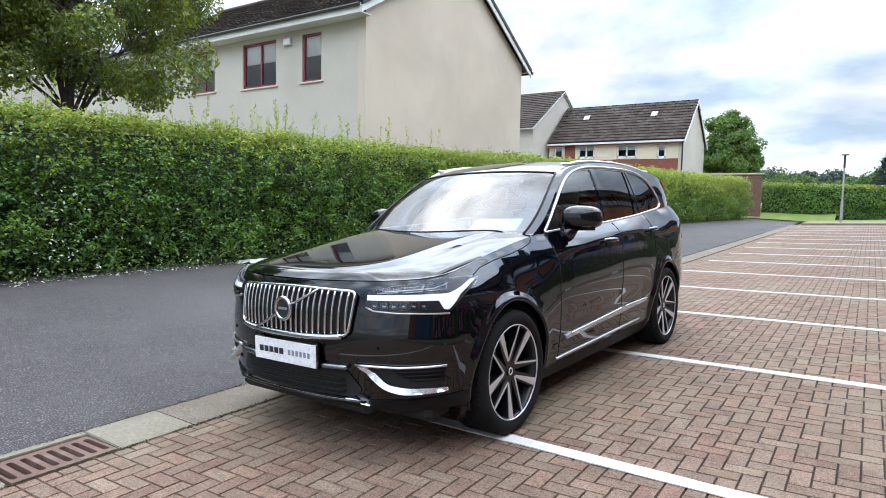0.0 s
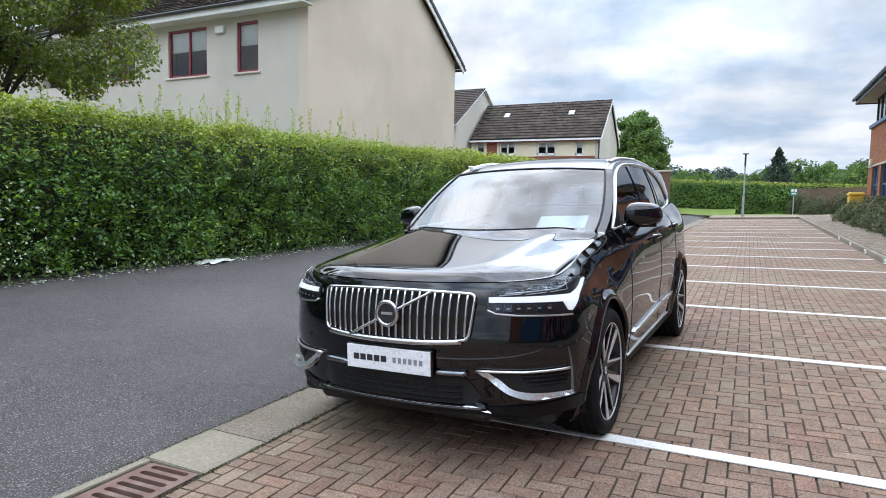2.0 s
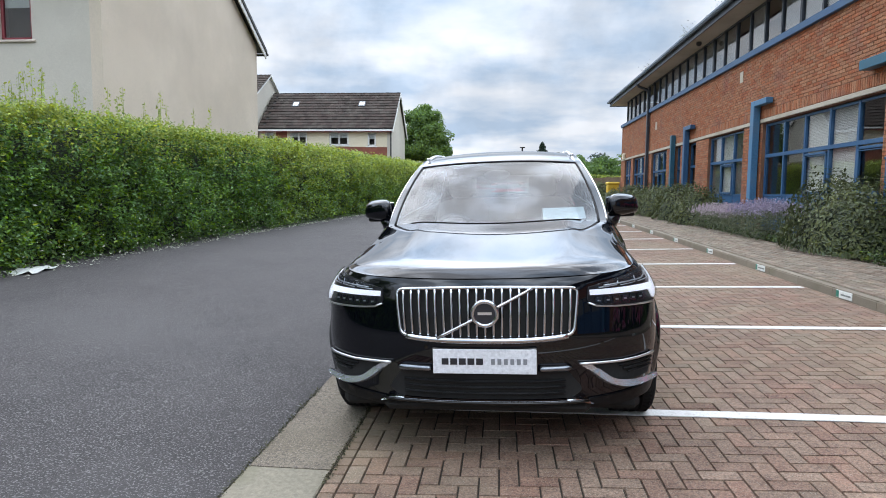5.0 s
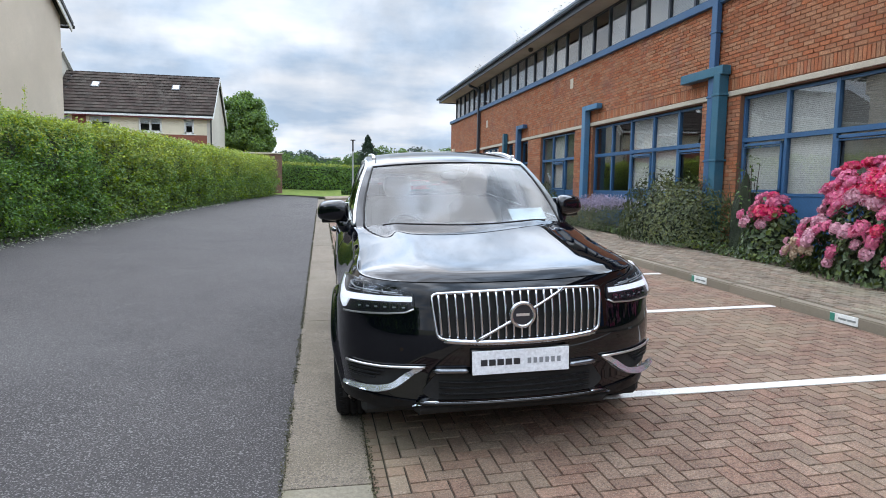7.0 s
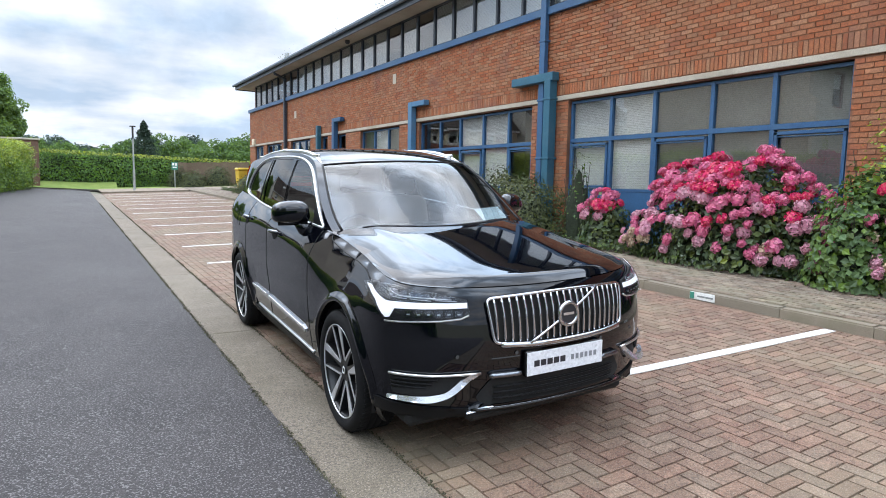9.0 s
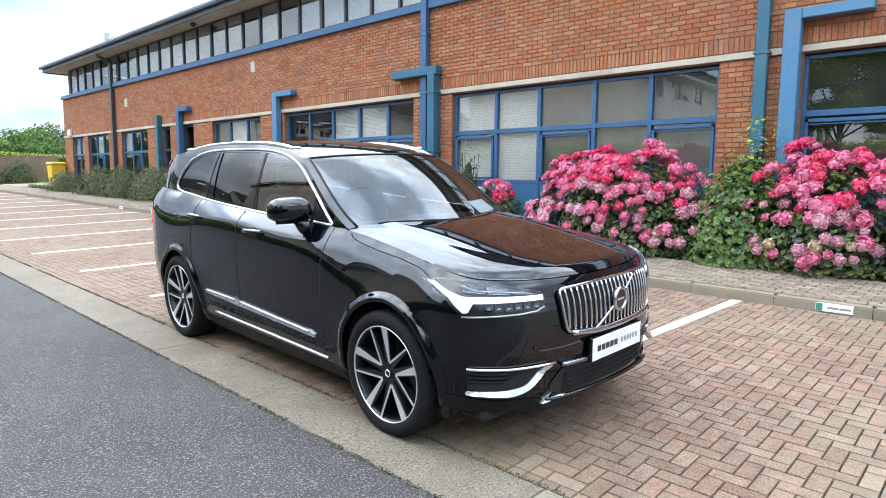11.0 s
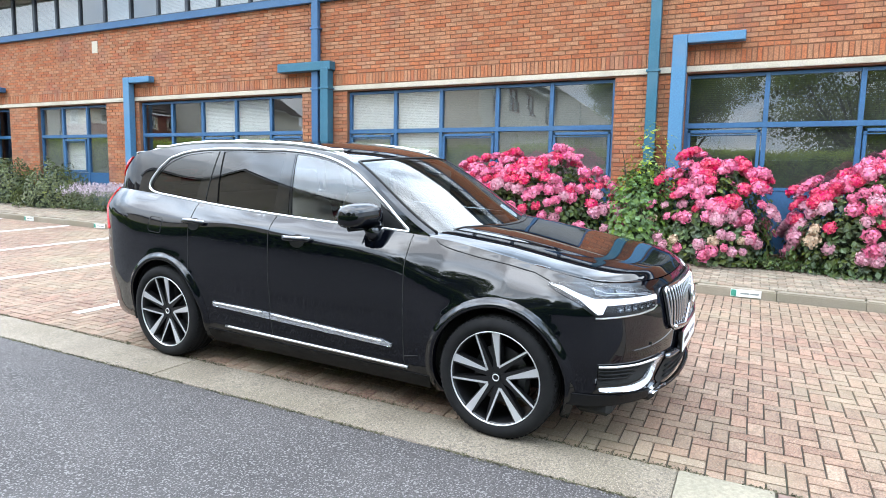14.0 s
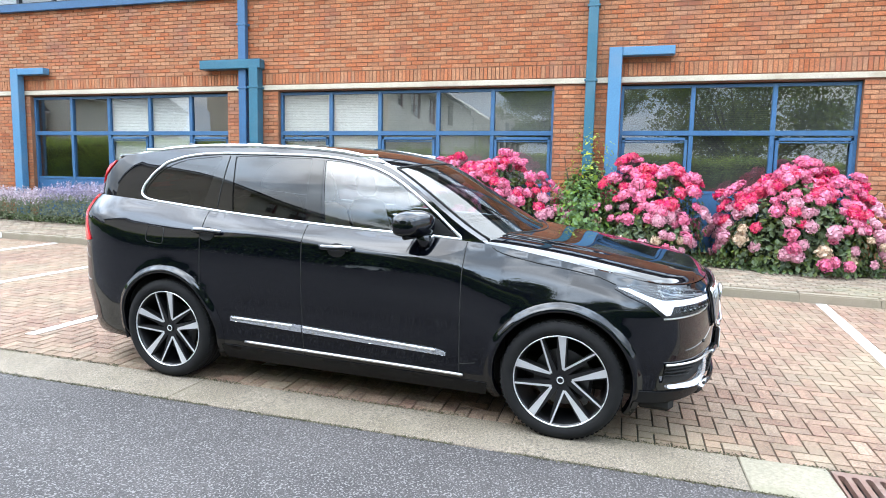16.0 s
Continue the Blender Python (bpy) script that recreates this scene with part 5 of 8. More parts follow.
# ---- trees ----
def tree(name, base, height, trunk_r, crown, leaf, count, mat, seed, label, trunk_h=0.35, clumps=60, lean=(0, 0), squash=0.75, stem=0.0, tuft=(0.16, 0.34)):
    """A tapered trunk with limbs that fork, and a crown of many leaves gathered in uneven clumps."""
    ob = thing(name, base, label, "tree")
    g = random.Random(seed)
    bm = bmesh.new()
    th = height * trunk_h
    p0 = Vector((0, 0, -0.1))
    tip = Vector((lean[0], lean[1], th))
    mid = tip * 0.5 + Vector((g.uniform(-0.1, 0.1), g.uniform(-0.1, 0.1), 0))
    rod(bm, p0, mid, trunk_r * 1.15, trunk_r * 0.9)
    rod(bm, mid, tip, trunk_r * 0.9, trunk_r * 0.75)
    if stem:
        rod(bm, tip, tip + Vector((0.1, 0.1, height * stem - th)), trunk_r * 0.75, trunk_r * 0.3)
    ends = []
    cx, cy, cz = lean[0], lean[1], th + (height - th) * 0.5
    for k in range(clumps):
        a, u, q = g.uniform(0, 6.28), g.uniform(-1, 1), g.uniform(0.35, 1) ** 0.6
        s = math.sqrt(1 - u * u)
        e = Vector((cx + crown * q * s * math.cos(a), cy + crown * q * s * math.sin(a), cz + (height - th) * 0.55 * q * u))
        e += Vector((g.uniform(-0.1, 0.1), g.uniform(-0.1, 0.1), g.uniform(-0.1, 0.1))) * crown
        ends.append(e)
        if k % 3 == 0:
            fork = tip.lerp(e, 0.45) + Vector((0, 0, -0.06 * height * g.random()))
            at = -0.25 * th + g.random() * (height * stem - th + 0.25 * th if stem else 0.25 * th)
            fork.z = max(fork.z, th + at + 0.2) if stem else fork.z
            rod(bm, tip + Vector((0, 0, at)), fork, trunk_r * 0.36, trunk_r * 0.2, 7)
            rod(bm, fork, e, trunk_r * 0.22, trunk_r * 0.06, 6)
            e2 = fork.lerp(e, 0.5) + Vector((g.uniform(-0.3, 0.3), g.uniform(-0.3, 0.3), g.uniform(-0.1, 0.3))) * crown
            rod(bm, fork, e2, trunk_r * 0.15, trunk_r * 0.04, 6)
    part("trunk", bm, M["bark"], ob, "dark tapering trunk with forking limbs")
    r = np.random.default_rng(seed)
    c = np.array([tuple(e) for e in ends])
    i = r.integers(0, len(c), count)
    rad = crown * r.uniform(*tuft, len(c))[i]
    d = r.normal(0, 1, (count, 3))
    d /= np.linalg.norm(d, axis=1, keepdims=True)
    d[:, 2] *= squash
    at = c[i] + d * (rad * r.uniform(0.25, 1, count) ** 0.5)[:, None]
    tagged(part("crown", leaf_mesh("crown", at, d + np.array([0, 0, 0.5]), leaf, mat, seed=seed), None, ob, "uneven leafy crown"), kind="stuff")
    return ob


tree("tree", (-12.9, 5.95, 0.3), 7.0, 0.115, 2.6, 0.088, 76000, M["leaf_tree"], 31, "broad-leaved tree with a dark trunk behind the hedge", 0.44, 95, stem=0.8, tuft=(0.14, 0.27))
tree("tree", (-15.0, 4.6, 0.3), 8.0, 0.16, 2.8, 0.10, 17000, M["leaf_tree"], 32, "broad-leaved tree behind the hedge", 0.4, 50)
tree("tree", (-9.35, 52.0, 0.8), 7.5, 0.3, 2.25, 0.2, 40000, M["leaf_round"], 33, "round green tree beside the far house", 0.25, 120, tuft=(0.2, 0.36))
tree("tree", (-15.4, -2.2, 0.3), 9.0, 0.18, 4.0, 0.16, 30000, M["leaf_tree"], 34, "broad-leaved garden tree mirrored in the office windows", 0.2, 90)
for k, (x, y, h, w) in enumerate(((-5.5, 58, 4.6, 2.6), (-3, 62, 4.4, 2.6), (2.2, 60, 5.6, 2.6), (4.6, 61, 5.8, 2.4), (7.5, 57, 5.6, 2.8), (10.5, 60, 6.2, 3), (0.2, 64, 5.0, 2.4), (13.5, 62, 6.0, 3), (17, 60, 6.5, 3.2), (-8, 66, 5.2, 3), (6, 66, 6.2, 2.6))):
    tree("tree", (x, y, 0.75), h * 0.72, 0.16, w, 0.24, 5200, M["leaf_far"], 40 + k, "green garden tree beyond the far hedge", 0.2, 40)
for k, (x, y, h, w) in enumerate(((-14, 120, 11, 7), (-4, 125, 10, 6), (-24, 130, 11, 8), (8, 130, 10, 8), (-34, 128, 12, 8), (22, 120, 11, 9))):
    tree("tree", (x, y, 0.75), h * 0.70, 0.4, w, 0.5, 5000, M["leaf_conifer"], 60 + k, "dark distant tree on the skyline", 0.45, 26, squash=0.5)


def conifer(base, h, w, seed):
    ob = thing("conifer_tree", base, "dark spiky conifer beyond the far hedge", "tree")
    part("trunk", rod(bmesh.new(), (0, 0, 0), (0, 0, h), 0.14, 0.02), M["bark"], ob)
    r = np.random.default_rng(seed)
    n = 5200
    t = r.uniform(0.12, 1, n) ** 0.8
    tier = (np.floor(t * 17) + r.uniform(-0.4, 0.4, n)) / 17
    rad = w * (1 - tier) * (0.35 + 0.65 * r.uniform(0, 1, n) ** 0.7) * (1 + 0.2 * np.sin(tier * 50)) * (0.8 + 0.2 * r.uniform(0, 1, n))
    a = np.round(r.uniform(0, 6.28, n) * 1.6) / 1.6 + r.normal(0, 0.14, n) + tier * 17
    at = np.stack([rad * np.cos(a), rad * np.sin(a), h * tier + 0.1 * h / 13 * r.normal(0, 1, n) + 0.22 * rad], 1)
    tagged(part("needles", leaf_mesh("needles", at, np.tile([0, 0, 1.0], (n, 1)), 0.22, M["leaf_conifer"], width=0.3, seed=seed), None, ob), kind="stuff")


conifer((0.9, 57.0, 0.75), 5.5, 2.5, 71)
conifer((2.9, 66.0, 0.75), 4.6, 1.9, 72)


# ---- planting bed ----
def bush(name, at, rx, ry, h, leaf, count, mat, seed, label, category="shrub", shell=0.45, width=0.55):
    """A shrub: stems from one foot and leaves through an uneven rounded mass."""
    ob = thing(name, at, label, category)
    g = random.Random(seed)
    bm = bmesh.new()
    for k in range(12):
        a, q = g.uniform(0, 6.28), g.uniform(0.3, 0.9)
        rod(bm, (0.1 * math.cos(a), 0.1 * math.sin(a), -0.05), (rx * q * math.cos(a), ry * q * math.sin(a), h * g.uniform(0.5, 0.85)), 0.012, 0.005, 5)
    part("stems", bm, M["bark"], ob)
    r = np.random.default_rng(seed)
    d = r.normal(0, 1, (count, 3))
    d /= np.linalg.norm(d, axis=1, keepdims=True)
    d[:, 2] = np.abs(d[:, 2]) * 1.0 - 0.15 * r.uniform(0, 1, count)
    lump = np.array([1 + 0.22 * noise.noise(Vector((a * 2.2, b * 2.2, c * 2.2 + seed))) + 0.12 * noise.noise(Vector((a * 6, b * 6, c * 6 + seed))) for a, b, c in d])
    q = (1 - shell * r.uniform(0, 1, count) ** 2) * lump
    at2 = np.stack([d[:, 0] * rx * q, d[:, 1] * ry * q, 0.06 + np.clip(d[:, 2], -0.04, 2) * h * q], 1)
    at2[:, 2] = np.maximum(at2[:, 2], 0.02)
    tagged(part("leaves", leaf_mesh("leaves", at2, d + np.array([0, 0, 0.35]), leaf, mat, width=width, seed=seed), None, ob), kind="stuff")
    # closed dark body that paints the shade inside the bush
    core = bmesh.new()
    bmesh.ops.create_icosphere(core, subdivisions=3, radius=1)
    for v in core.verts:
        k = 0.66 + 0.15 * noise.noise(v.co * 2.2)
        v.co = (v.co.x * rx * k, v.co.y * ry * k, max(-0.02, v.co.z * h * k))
    part("shade_core", core, M["core_shade"], ob, "near-black core with the inner shade painted in")
    return ob


def flower_head(r, seed, mat):
    """A mophead of many small four-petalled florets on a dome."""
    g = np.random.default_rng(seed)
    n = 110
    k = np.arange(n) + 0.5
    ph, th = np.arccos(1 - 1.55 * k / n), math.pi * (1 + 5 ** 0.5) * k
    d = np.stack([np.cos(th) * np.sin(ph), np.sin(th) * np.sin(ph), np.cos(ph)], 1)
    return leaf_mesh("flower_head", d * r * g.uniform(0.62, 1.10, (n, 1)) * np.array([1, 1, 0.6]), d, r * 0.50, mat, width=0.95, fold=0.2, jitter=0.4, seed=seed)


HEADS = [flower_head(0.100, 80 + i, M[m]) for i, m in enumerate(("petal_pink", "petal_pink", "petal_red", "petal_red", "petal_pale", "petal_pale", "petal_cream", "petal_pink"))]


def hydrangea(y0, rx, ry, h, heads, seed, label, x=3.42, low=0.02):
    at = (x, y0, float(gz(x, y0)) + 0.12)
    ob = bush("hydrangea_bush", at, rx, ry, h, 0.092, int(2500 * ry * h), M["leaf_hydr"], seed, label, "flowering shrub", width=0.7)
    g = random.Random(seed)
    made, tries = [], 0
    while len(made) < heads and tries < 6000:
        tries += 1
        a = g.uniform(math.pi * 0.45, math.pi * 1.55) if g.random() < 0.85 else g.uniform(0, 6.28)
        u = g.uniform(low, 1) ** 0.72
        s = math.sqrt(max(0, 1 - u * u))
        d = Vector((s * math.cos(a), s * math.sin(a), u))
        k = 1.02 + 0.26 * noise.noise(Vector((d.x * 2.2, d.y * 2.2, d.z * 2.2 + seed))) + g.uniform(-0.05, 0.05)
        p = Vector((d.x * rx * k, d.y * ry * k, 0.06 + d.z * h * k))
        patch = noise.noise(Vector((p.x * 2.6, p.y * 2.6, p.z * 2.6 + seed)))
        if patch < -0.18 + 0.20 * (u < 0.55) or any((p - q).length < 0.118 for q in made):
            continue
        made.append(p)
        if u > 0.62:
            i = g.choice((0, 1, 2, 3, 7, 0, 1, 2))
        elif u > 0.4:
            i = g.choice((0, 1, 4, 5, 7, 2, 4))
        else:
            i = g.choice((4, 5, 4, 0, 5, 7, 6, 1))
        face = Vector((d.x / rx, d.y / ry, d.z / h + 0.25)).normalized()
        m = Matrix.Translation(p) @ face.to_track_quat("Z", "Y").to_matrix().to_4x4() @ Matrix.Rotation(g.uniform(0, 6), 4, "Z") @ Matrix.Scale(g.uniform(0.55, 1.12) * (0.92 + 0.28 * u), 4)
        piece("flower_head", HEADS[i], ob, m)
    return ob


hydrangea(5.5, 0.85, 1.75, 1.50, 230, 91, "large hydrangea bush covered in pink and crimson mopheads")
hydrangea(2.66, 0.8, 1.0, 1.47, 120, 92, "rounded hydrangea bush with pink mophead flowers")
hydrangea(0.40, 0.85, 1.27, 1.46, 190, 93, "broad hydrangea bush with pink and red mopheads by the windows")
hydrangea(8.1, 0.5, 0.5, 0.95, 16, 94, "small hydrangea with a few pink flower heads", low=0.3)
bush("shrub", (3.3, 3.68, float(gz(3.3, 3.68)) + 0.12), 0.75, 0.62, 1.45, 0.085, 3400, M["leaf_light"], 95, "bright green maple-leaved seedling between the hydrangeas", width=0.8)
bush("sapling", (3.55, 3.6, float(gz(3.5, 3.6)) + 0.12), 0.32, 0.6, 2.2, 0.06, 1500, M["leaf_top"], 96, "thin yellow-green sapling rising past the wall", shell=0.9)
bush("shrub", (3.35, 10.9, float(gz(3.3, 10.9)) + 0.12), 0.85, 1.75, 1.36, 0.075, 9000, M["leaf_shrub"], 97, "dense dark green rounded shrub beside the path")
bush("sapling", (3.55, 9.0, float(gz(3.5, 9.0)) + 0.12), 0.3, 0.4, 1.95, 0.07, 320, M["leaf_light"], 98, "thin pale green sapling against the window", shell=0.9)
bush("shrub", (4.4, 46.1, float(gz(4.4, 46.1)) + 0.02), 1.1, 0.6, 1.5, 0.1, 2600, M["leaf_shrub"], 89, "tall dark shrub before the timber fence")
bush("shrub", (1.9, 46.5, float(gz(1.9, 46.5)) + 0.02), 0.8, 0.35, 1.45, 0.1, 1800, M["leaf_shrub"], 88, "dark shrub behind the car-park sign")
bush("shrub", (2.75, 45.9, float(gz(2.75, 45.9)) + 0.02), 1.0, 0.7, 1.15, 0.1, 2600, M["leaf_shrub"], 99, "dark rounded shrub before the timber fence")
for k, (y0, ry, h) in enumerate(((18.6, 1.2, 1.1), (20.9, 1.4, 1.25), (23.4, 1.6, 1.2), (26.3, 1.5, 1.1), (28.7, 1.3, 1.15), (32.6, 1.2, 0.85))):
    bush("shrub", (3.2, y0, float(gz(3.2, y0)) + 0.12), 0.85, ry, h, 0.09, 3600, M["leaf_shrub"], 100 + k, "low clipped green shrub along the building")


def flower_drift(name, y0, y1, h, mat, count, seed, label):
    """A drift of upright flower spikes over grey-green leaves."""
    yc = (y0 + y1) / 2
    ob = thing(name, (3.2, yc, float(gz(3.2, yc)) + 0.12), label, "flowers")
    r = np.random.default_rng(seed)
    x, y = r.uniform(-0.6, 0.55, count), r.uniform(y0 - yc, y1 - yc, count)
    top = h * (0.7 + 0.3 * np.cos((x + 0.05) * 1.9)) * r.uniform(0.75, 1.05, count)
    p, f, sizes = [], [], []
    for a, b, c in zip(x, y, top):
        for k in range(5):
            p.append((a + r.normal(0, 0.012), b + r.normal(0, 0.012), c - 0.028 * k))
            f.append(r.normal(0, 1, 3))
    tagged(part("blossom", leaf_mesh("blossom", p, f, 0.042, mat, width=0.7, seed=seed), None, ob), kind="stuff")
    n = count * 5
    xl, yl = r.uniform(-0.62, 0.55, n), r.uniform(y0 - yc, y1 - yc, n)
    zl = h * 0.72 * r.uniform(0, 1, n) ** 0.8
    tagged(part("leaves", leaf_mesh("leaves", np.stack([xl, yl, zl], 1), np.tile([-0.5, 0, 0.8], (n, 1)), 0.06, M["leaf_grey"], width=0.35, seed=seed + 1), None, ob), kind="stuff")
    return ob


flower_drift("lavender_patch", 12.8, 14.6, 0.85, M["lavender"], 700, 120, "purple lavender spikes over grey-green leaves")
flower_drift("catmint_patch", 14.5, 17.6, 0.68, M["catmint"], 900, 121, "pale mauve flower spikes over grey-green leaves")

g = np.random.default_rng(55)
n = 16000
y = g.uniform(-9, 38, n)
x = 2.86 + np.abs(g.normal(0, 0.28, n))
hh = np.array([0.5 + 0.5 * noise.noise(Vector((q * 1.1, w * 2, 4))) for q, w in zip(y, x)])
z = gz(x, y) + 0.12 + g.uniform(0, 1, n) * 0.22 * hh
ivy = new("ground_ivy", leaf_mesh("ground_ivy", np.stack([x, y, z], 1), np.tile([-0.4, 0, 1.0], (n, 1)), 0.06, M["leaf_hydr"], width=0.8, seed=56))
tagged(ivy, "low ivy and ground cover spilling over the path edge", "ground cover", kind="stuff")
n = 1800
y = g.uniform(-9, 38, n)
x = 2.84 + np.abs(g.normal(0, 0.16, n))
weed2 = new("weeds", leaf_mesh("weeds", np.stack([x, y, gz(x, y) + 0.14 + g.uniform(0, 0.16, n)], 1), np.tile([-0.4, 0, 1.0], (n, 1)), 0.05, M["leaf_light"], width=0.5, seed=57))
tagged(weed2, "fresh green weeds along the bed edge", "weeds", kind="stuff")
# moss and grit along the edges of the concrete channel
n = 26000
y = g.uniform(-9, 30, n)
edge = g.integers(0, 2, n)
keep = np.array([noise.noise(Vector((q * 1.7, e * 5.0, 2))) + 0.4 * noise.noise(Vector((q * 6, e * 5.0, 8))) for q, e in zip(y, edge)]) > -0.25
y, edge = y[keep], edge[keep]
x = np.where(edge == 0, LEFT(y), LEFT(y) + 0.452) + g.normal(0, 0.012, len(y))
moss = new("moss", leaf_mesh("moss", np.stack([x, y, gz(x, y) + 0.004 + g.uniform(0, 0.003, len(y))], 1), np.tile([0, 0, 1.0], (len(y), 1)), 0.012, M["moss"], width=0.8, seed=59))
tagged(moss, "dark moss and grit along the joints of the concrete channel", "moss", kind="stuff")
# weeds in the gutter of the office
n = 260
y = np.concatenate([g.normal(c, 0.5, n // 4) for c in (14, 17.5, 21, 27)])
weed3 = new("gutter_weeds", leaf_mesh("gutter_weeds", np.stack([FX - 0.7 + 0 * y, y, 6.68 + np.abs(g.normal(0, 0.16, len(y)))], 1), np.tile([0, 0.0, 1.0], (len(y), 1)), 0.07, M["leaf_shrub"], width=0.25, seed=58))
tagged(weed3, "dry weeds growing in the roof gutter", "weeds", kind="stuff")


# ---- the car ----
from mathutils import geometry

def car_paint(name, base, low, high, power):
    """Black lacquer: a dark coat under clear gloss that grows towards grazing angles."""
    m = bpy.data.materials.new(name)
    m.use_nodes = True
    n, l = m.node_tree.nodes, m.node_tree.links
    n.remove(n["Principled BSDF"])
    d, g, x, w, p, r = (n.new("ShaderNode" + k) for k in ("BsdfDiffuse", "BsdfGlossy", "MixShader", "LayerWeight", "Math", "MapRange"))
    d.inputs["Color"].default_value = (*base, 1)
    g.inputs["Color"].default_value, g.inputs["Roughness"].default_value = (0.97, 0.98, 1, 1), 0.025
    w.inputs["Blend"].default_value = 0.5
    p.operation, p.inputs[1].default_value = "POWER", power
    r.inputs["To Min"].default_value, r.inputs["To Max"].default_value = low, high
    l.new(w.outputs["Facing"], p.inputs[0])
    l.new(p.outputs[0], r.inputs["Value"])
    l.new(r.outputs[0], x.inputs[0])
    l.new(d.outputs[0], x.inputs[1])
    l.new(g.outputs[0], x.inputs[2])
    l.new(x.outputs[0], n["Material Output"].inputs["Surface"])
    return m


M["paint"] = car_paint("black_car_paint", (0.0012, 0.0016, 0.0032), 0.048, 0.95, 4.1)
M["gunmetal"] = glossy("dark_satin_metal", (0.20, 0.21, 0.23), 0.25, 1.0)
M["gloss_black"] = glossy("gloss_black_trim", (0.004, 0.004, 0.004), 0.05, 0.0, 0.0, 0.5)
M["plastic"] = surface("black_plastic", (0.006, 0.006, 0.0065), (0.009, 0.009, 0.01), 4, 0.5, 120, 0.1, 0.001, spec=0.2)
M["under"] = surface("underbody", (0.008, 0.008, 0.008), (0.014, 0.013, 0.012), 4, 0.9, 60, 0.2)
M["chrome"] = glossy("bright_chrome", (0.54, 0.55, 0.57), 0.12, 1.0)
M["satin"] = glossy("satin_silver", (0.80, 0.81, 0.82), 0.30, 1.0)
M["silver"] = glossy("bright_silver_trim", (0.60, 0.62, 0.66), 0.2, 0.75)
M["rubber"] = surface("tyre_rubber", (0.008, 0.008, 0.009), (0.014, 0.0135, 0.0135), 8, 0.85, 90, 0.2, 0.002, spec=0.2)
M["machined"] = glossy("machined_alloy", (0.74, 0.75, 0.77), 0.34, 0.7)
M["alloy_black"] = glossy("black_alloy", (0.006, 0.006, 0.007), 0.35, 0.0, 0.0)
M["disc"] = glossy("brake_disc", (0.10, 0.10, 0.10), 0.4, 1.0)
M["screen_glass"] = pane_glass("windscreen_glass", (0.48, 0.60, 0.66), 0.0, 2.0)
M["side_glass"] = pane_glass("front_side_glass", (0.54, 0.62, 0.62), 0.0, 1.95)
M["privacy_glass"] = pane_glass("dark_privacy_glass", (0.05, 0.055, 0.06), 0.0, 1.58)
M["lamp_cover"] = pane_glass("lamp_cover", (0.9, 0.92, 0.94), 0.0, 1.34)
M["drl"] = glossy("white_running_light", (0.72, 0.75, 0.80), 0.25, emit=0.6)
M["lamp_dark"] = glossy("lamp_inside", (0.012, 0.012, 0.014), 0.3, 0.0)
M["lamp_silver"] = glossy("lamp_reflector", (0.46, 0.48, 0.51), 0.3, 0.8)
M["lamp_lens"] = glossy("lamp_lens", (0.07, 0.075, 0.085), 0.1, 0.8)
M["red_lamp"] = glossy("red_lamp_lens", (0.55, 0.008, 0.012), 0.08, 0.0, 0.5, emit=0.12)
M["leather"] = surface("pale_leather", (0.24, 0.22, 0.19), (0.29, 0.265, 0.23), 3, 0.55, 80, 0.1, 0.002)
M["cabin_dark"] = surface("cabin_trim", (0.02, 0.02, 0.021), (0.03, 0.03, 0.031), 4, 0.7, 80, 0.1, 0.002)
M["headlining"] = surface("headlining", (0.30, 0.29, 0.27), (0.34, 0.33, 0.31), 4, 0.9, 80, 0.05)
M["paper"] = surface("white_paper", (0.78, 0.80, 0.78), (0.82, 0.84, 0.82), 4, 0.7, 30, 0)
M["plate_white"] = surface("plate_white", (0.74, 0.75, 0.78), (0.78, 0.79, 0.82), 6, 0.35, 60, 0.02)
M["print_black"] = glossy("plate_print", (0.02, 0.02, 0.025), 0.4)
M["print_grey"] = glossy("plate_print_grey", (0.22, 0.23, 0.25), 0.4)

gy_c, gx_c = Vector((0.041, 1, 0.036 * 0.041 + 0.016)).normalized(), None
gz_c = Vector((-0.036, -0.016, 1)).normalized()
gx_c = gy_c.cross(gz_c)
CAR = Matrix.Translation((-2.737, 3.34, float(gz(-2.75, 3.34)))) @ Matrix((gx_c, gy_c, gz_c)).transposed().to_4x4()
car = thing("car", CAR, "glossy black large SUV with chrome grille, parked across the paved bays", "car")


def smooth_curve(ts, vs):
    """A natural cubic through the points, for numbers and arrays."""
    ts, vs = np.asarray(ts, float), np.asarray(vs, float)
    n, h = len(ts), np.diff(ts)
    A, r = np.eye(n), np.zeros(n)
    for i in range(1, n - 1):
        A[i, i - 1:i + 2] = h[i - 1], 2 * (h[i - 1] + h[i]), h[i]
        r[i] = 6 * ((vs[i + 1] - vs[i]) / h[i] - (vs[i] - vs[i - 1]) / h[i - 1])
    m = np.linalg.solve(A, r)

    def f(t):
        t = np.clip(t, ts[0], ts[-1])
        i = np.clip(np.searchsorted(ts, t, "right") - 1, 0, n - 2)
        a, b = ts[i + 1] - t, t - ts[i]
        return m[i] * a ** 3 / (6 * h[i]) + m[i + 1] * b ** 3 / (6 * h[i]) + (vs[i] / h[i] - m[i] * h[i] / 6) * a + (vs[i + 1] / h[i] - m[i + 1] * h[i] / 6) * b
    return f


# plan of half the body at the waist, from the nose round the flank to the tail
PX = [0, 0.25, 0.48, 0.68, 0.83, 0.920, 0.966, 0.980, 0.982, 0.981, 0.980, 0.980, 0.980, 0.967, 0.925, 0.81, 0.55, 0.28, 0]
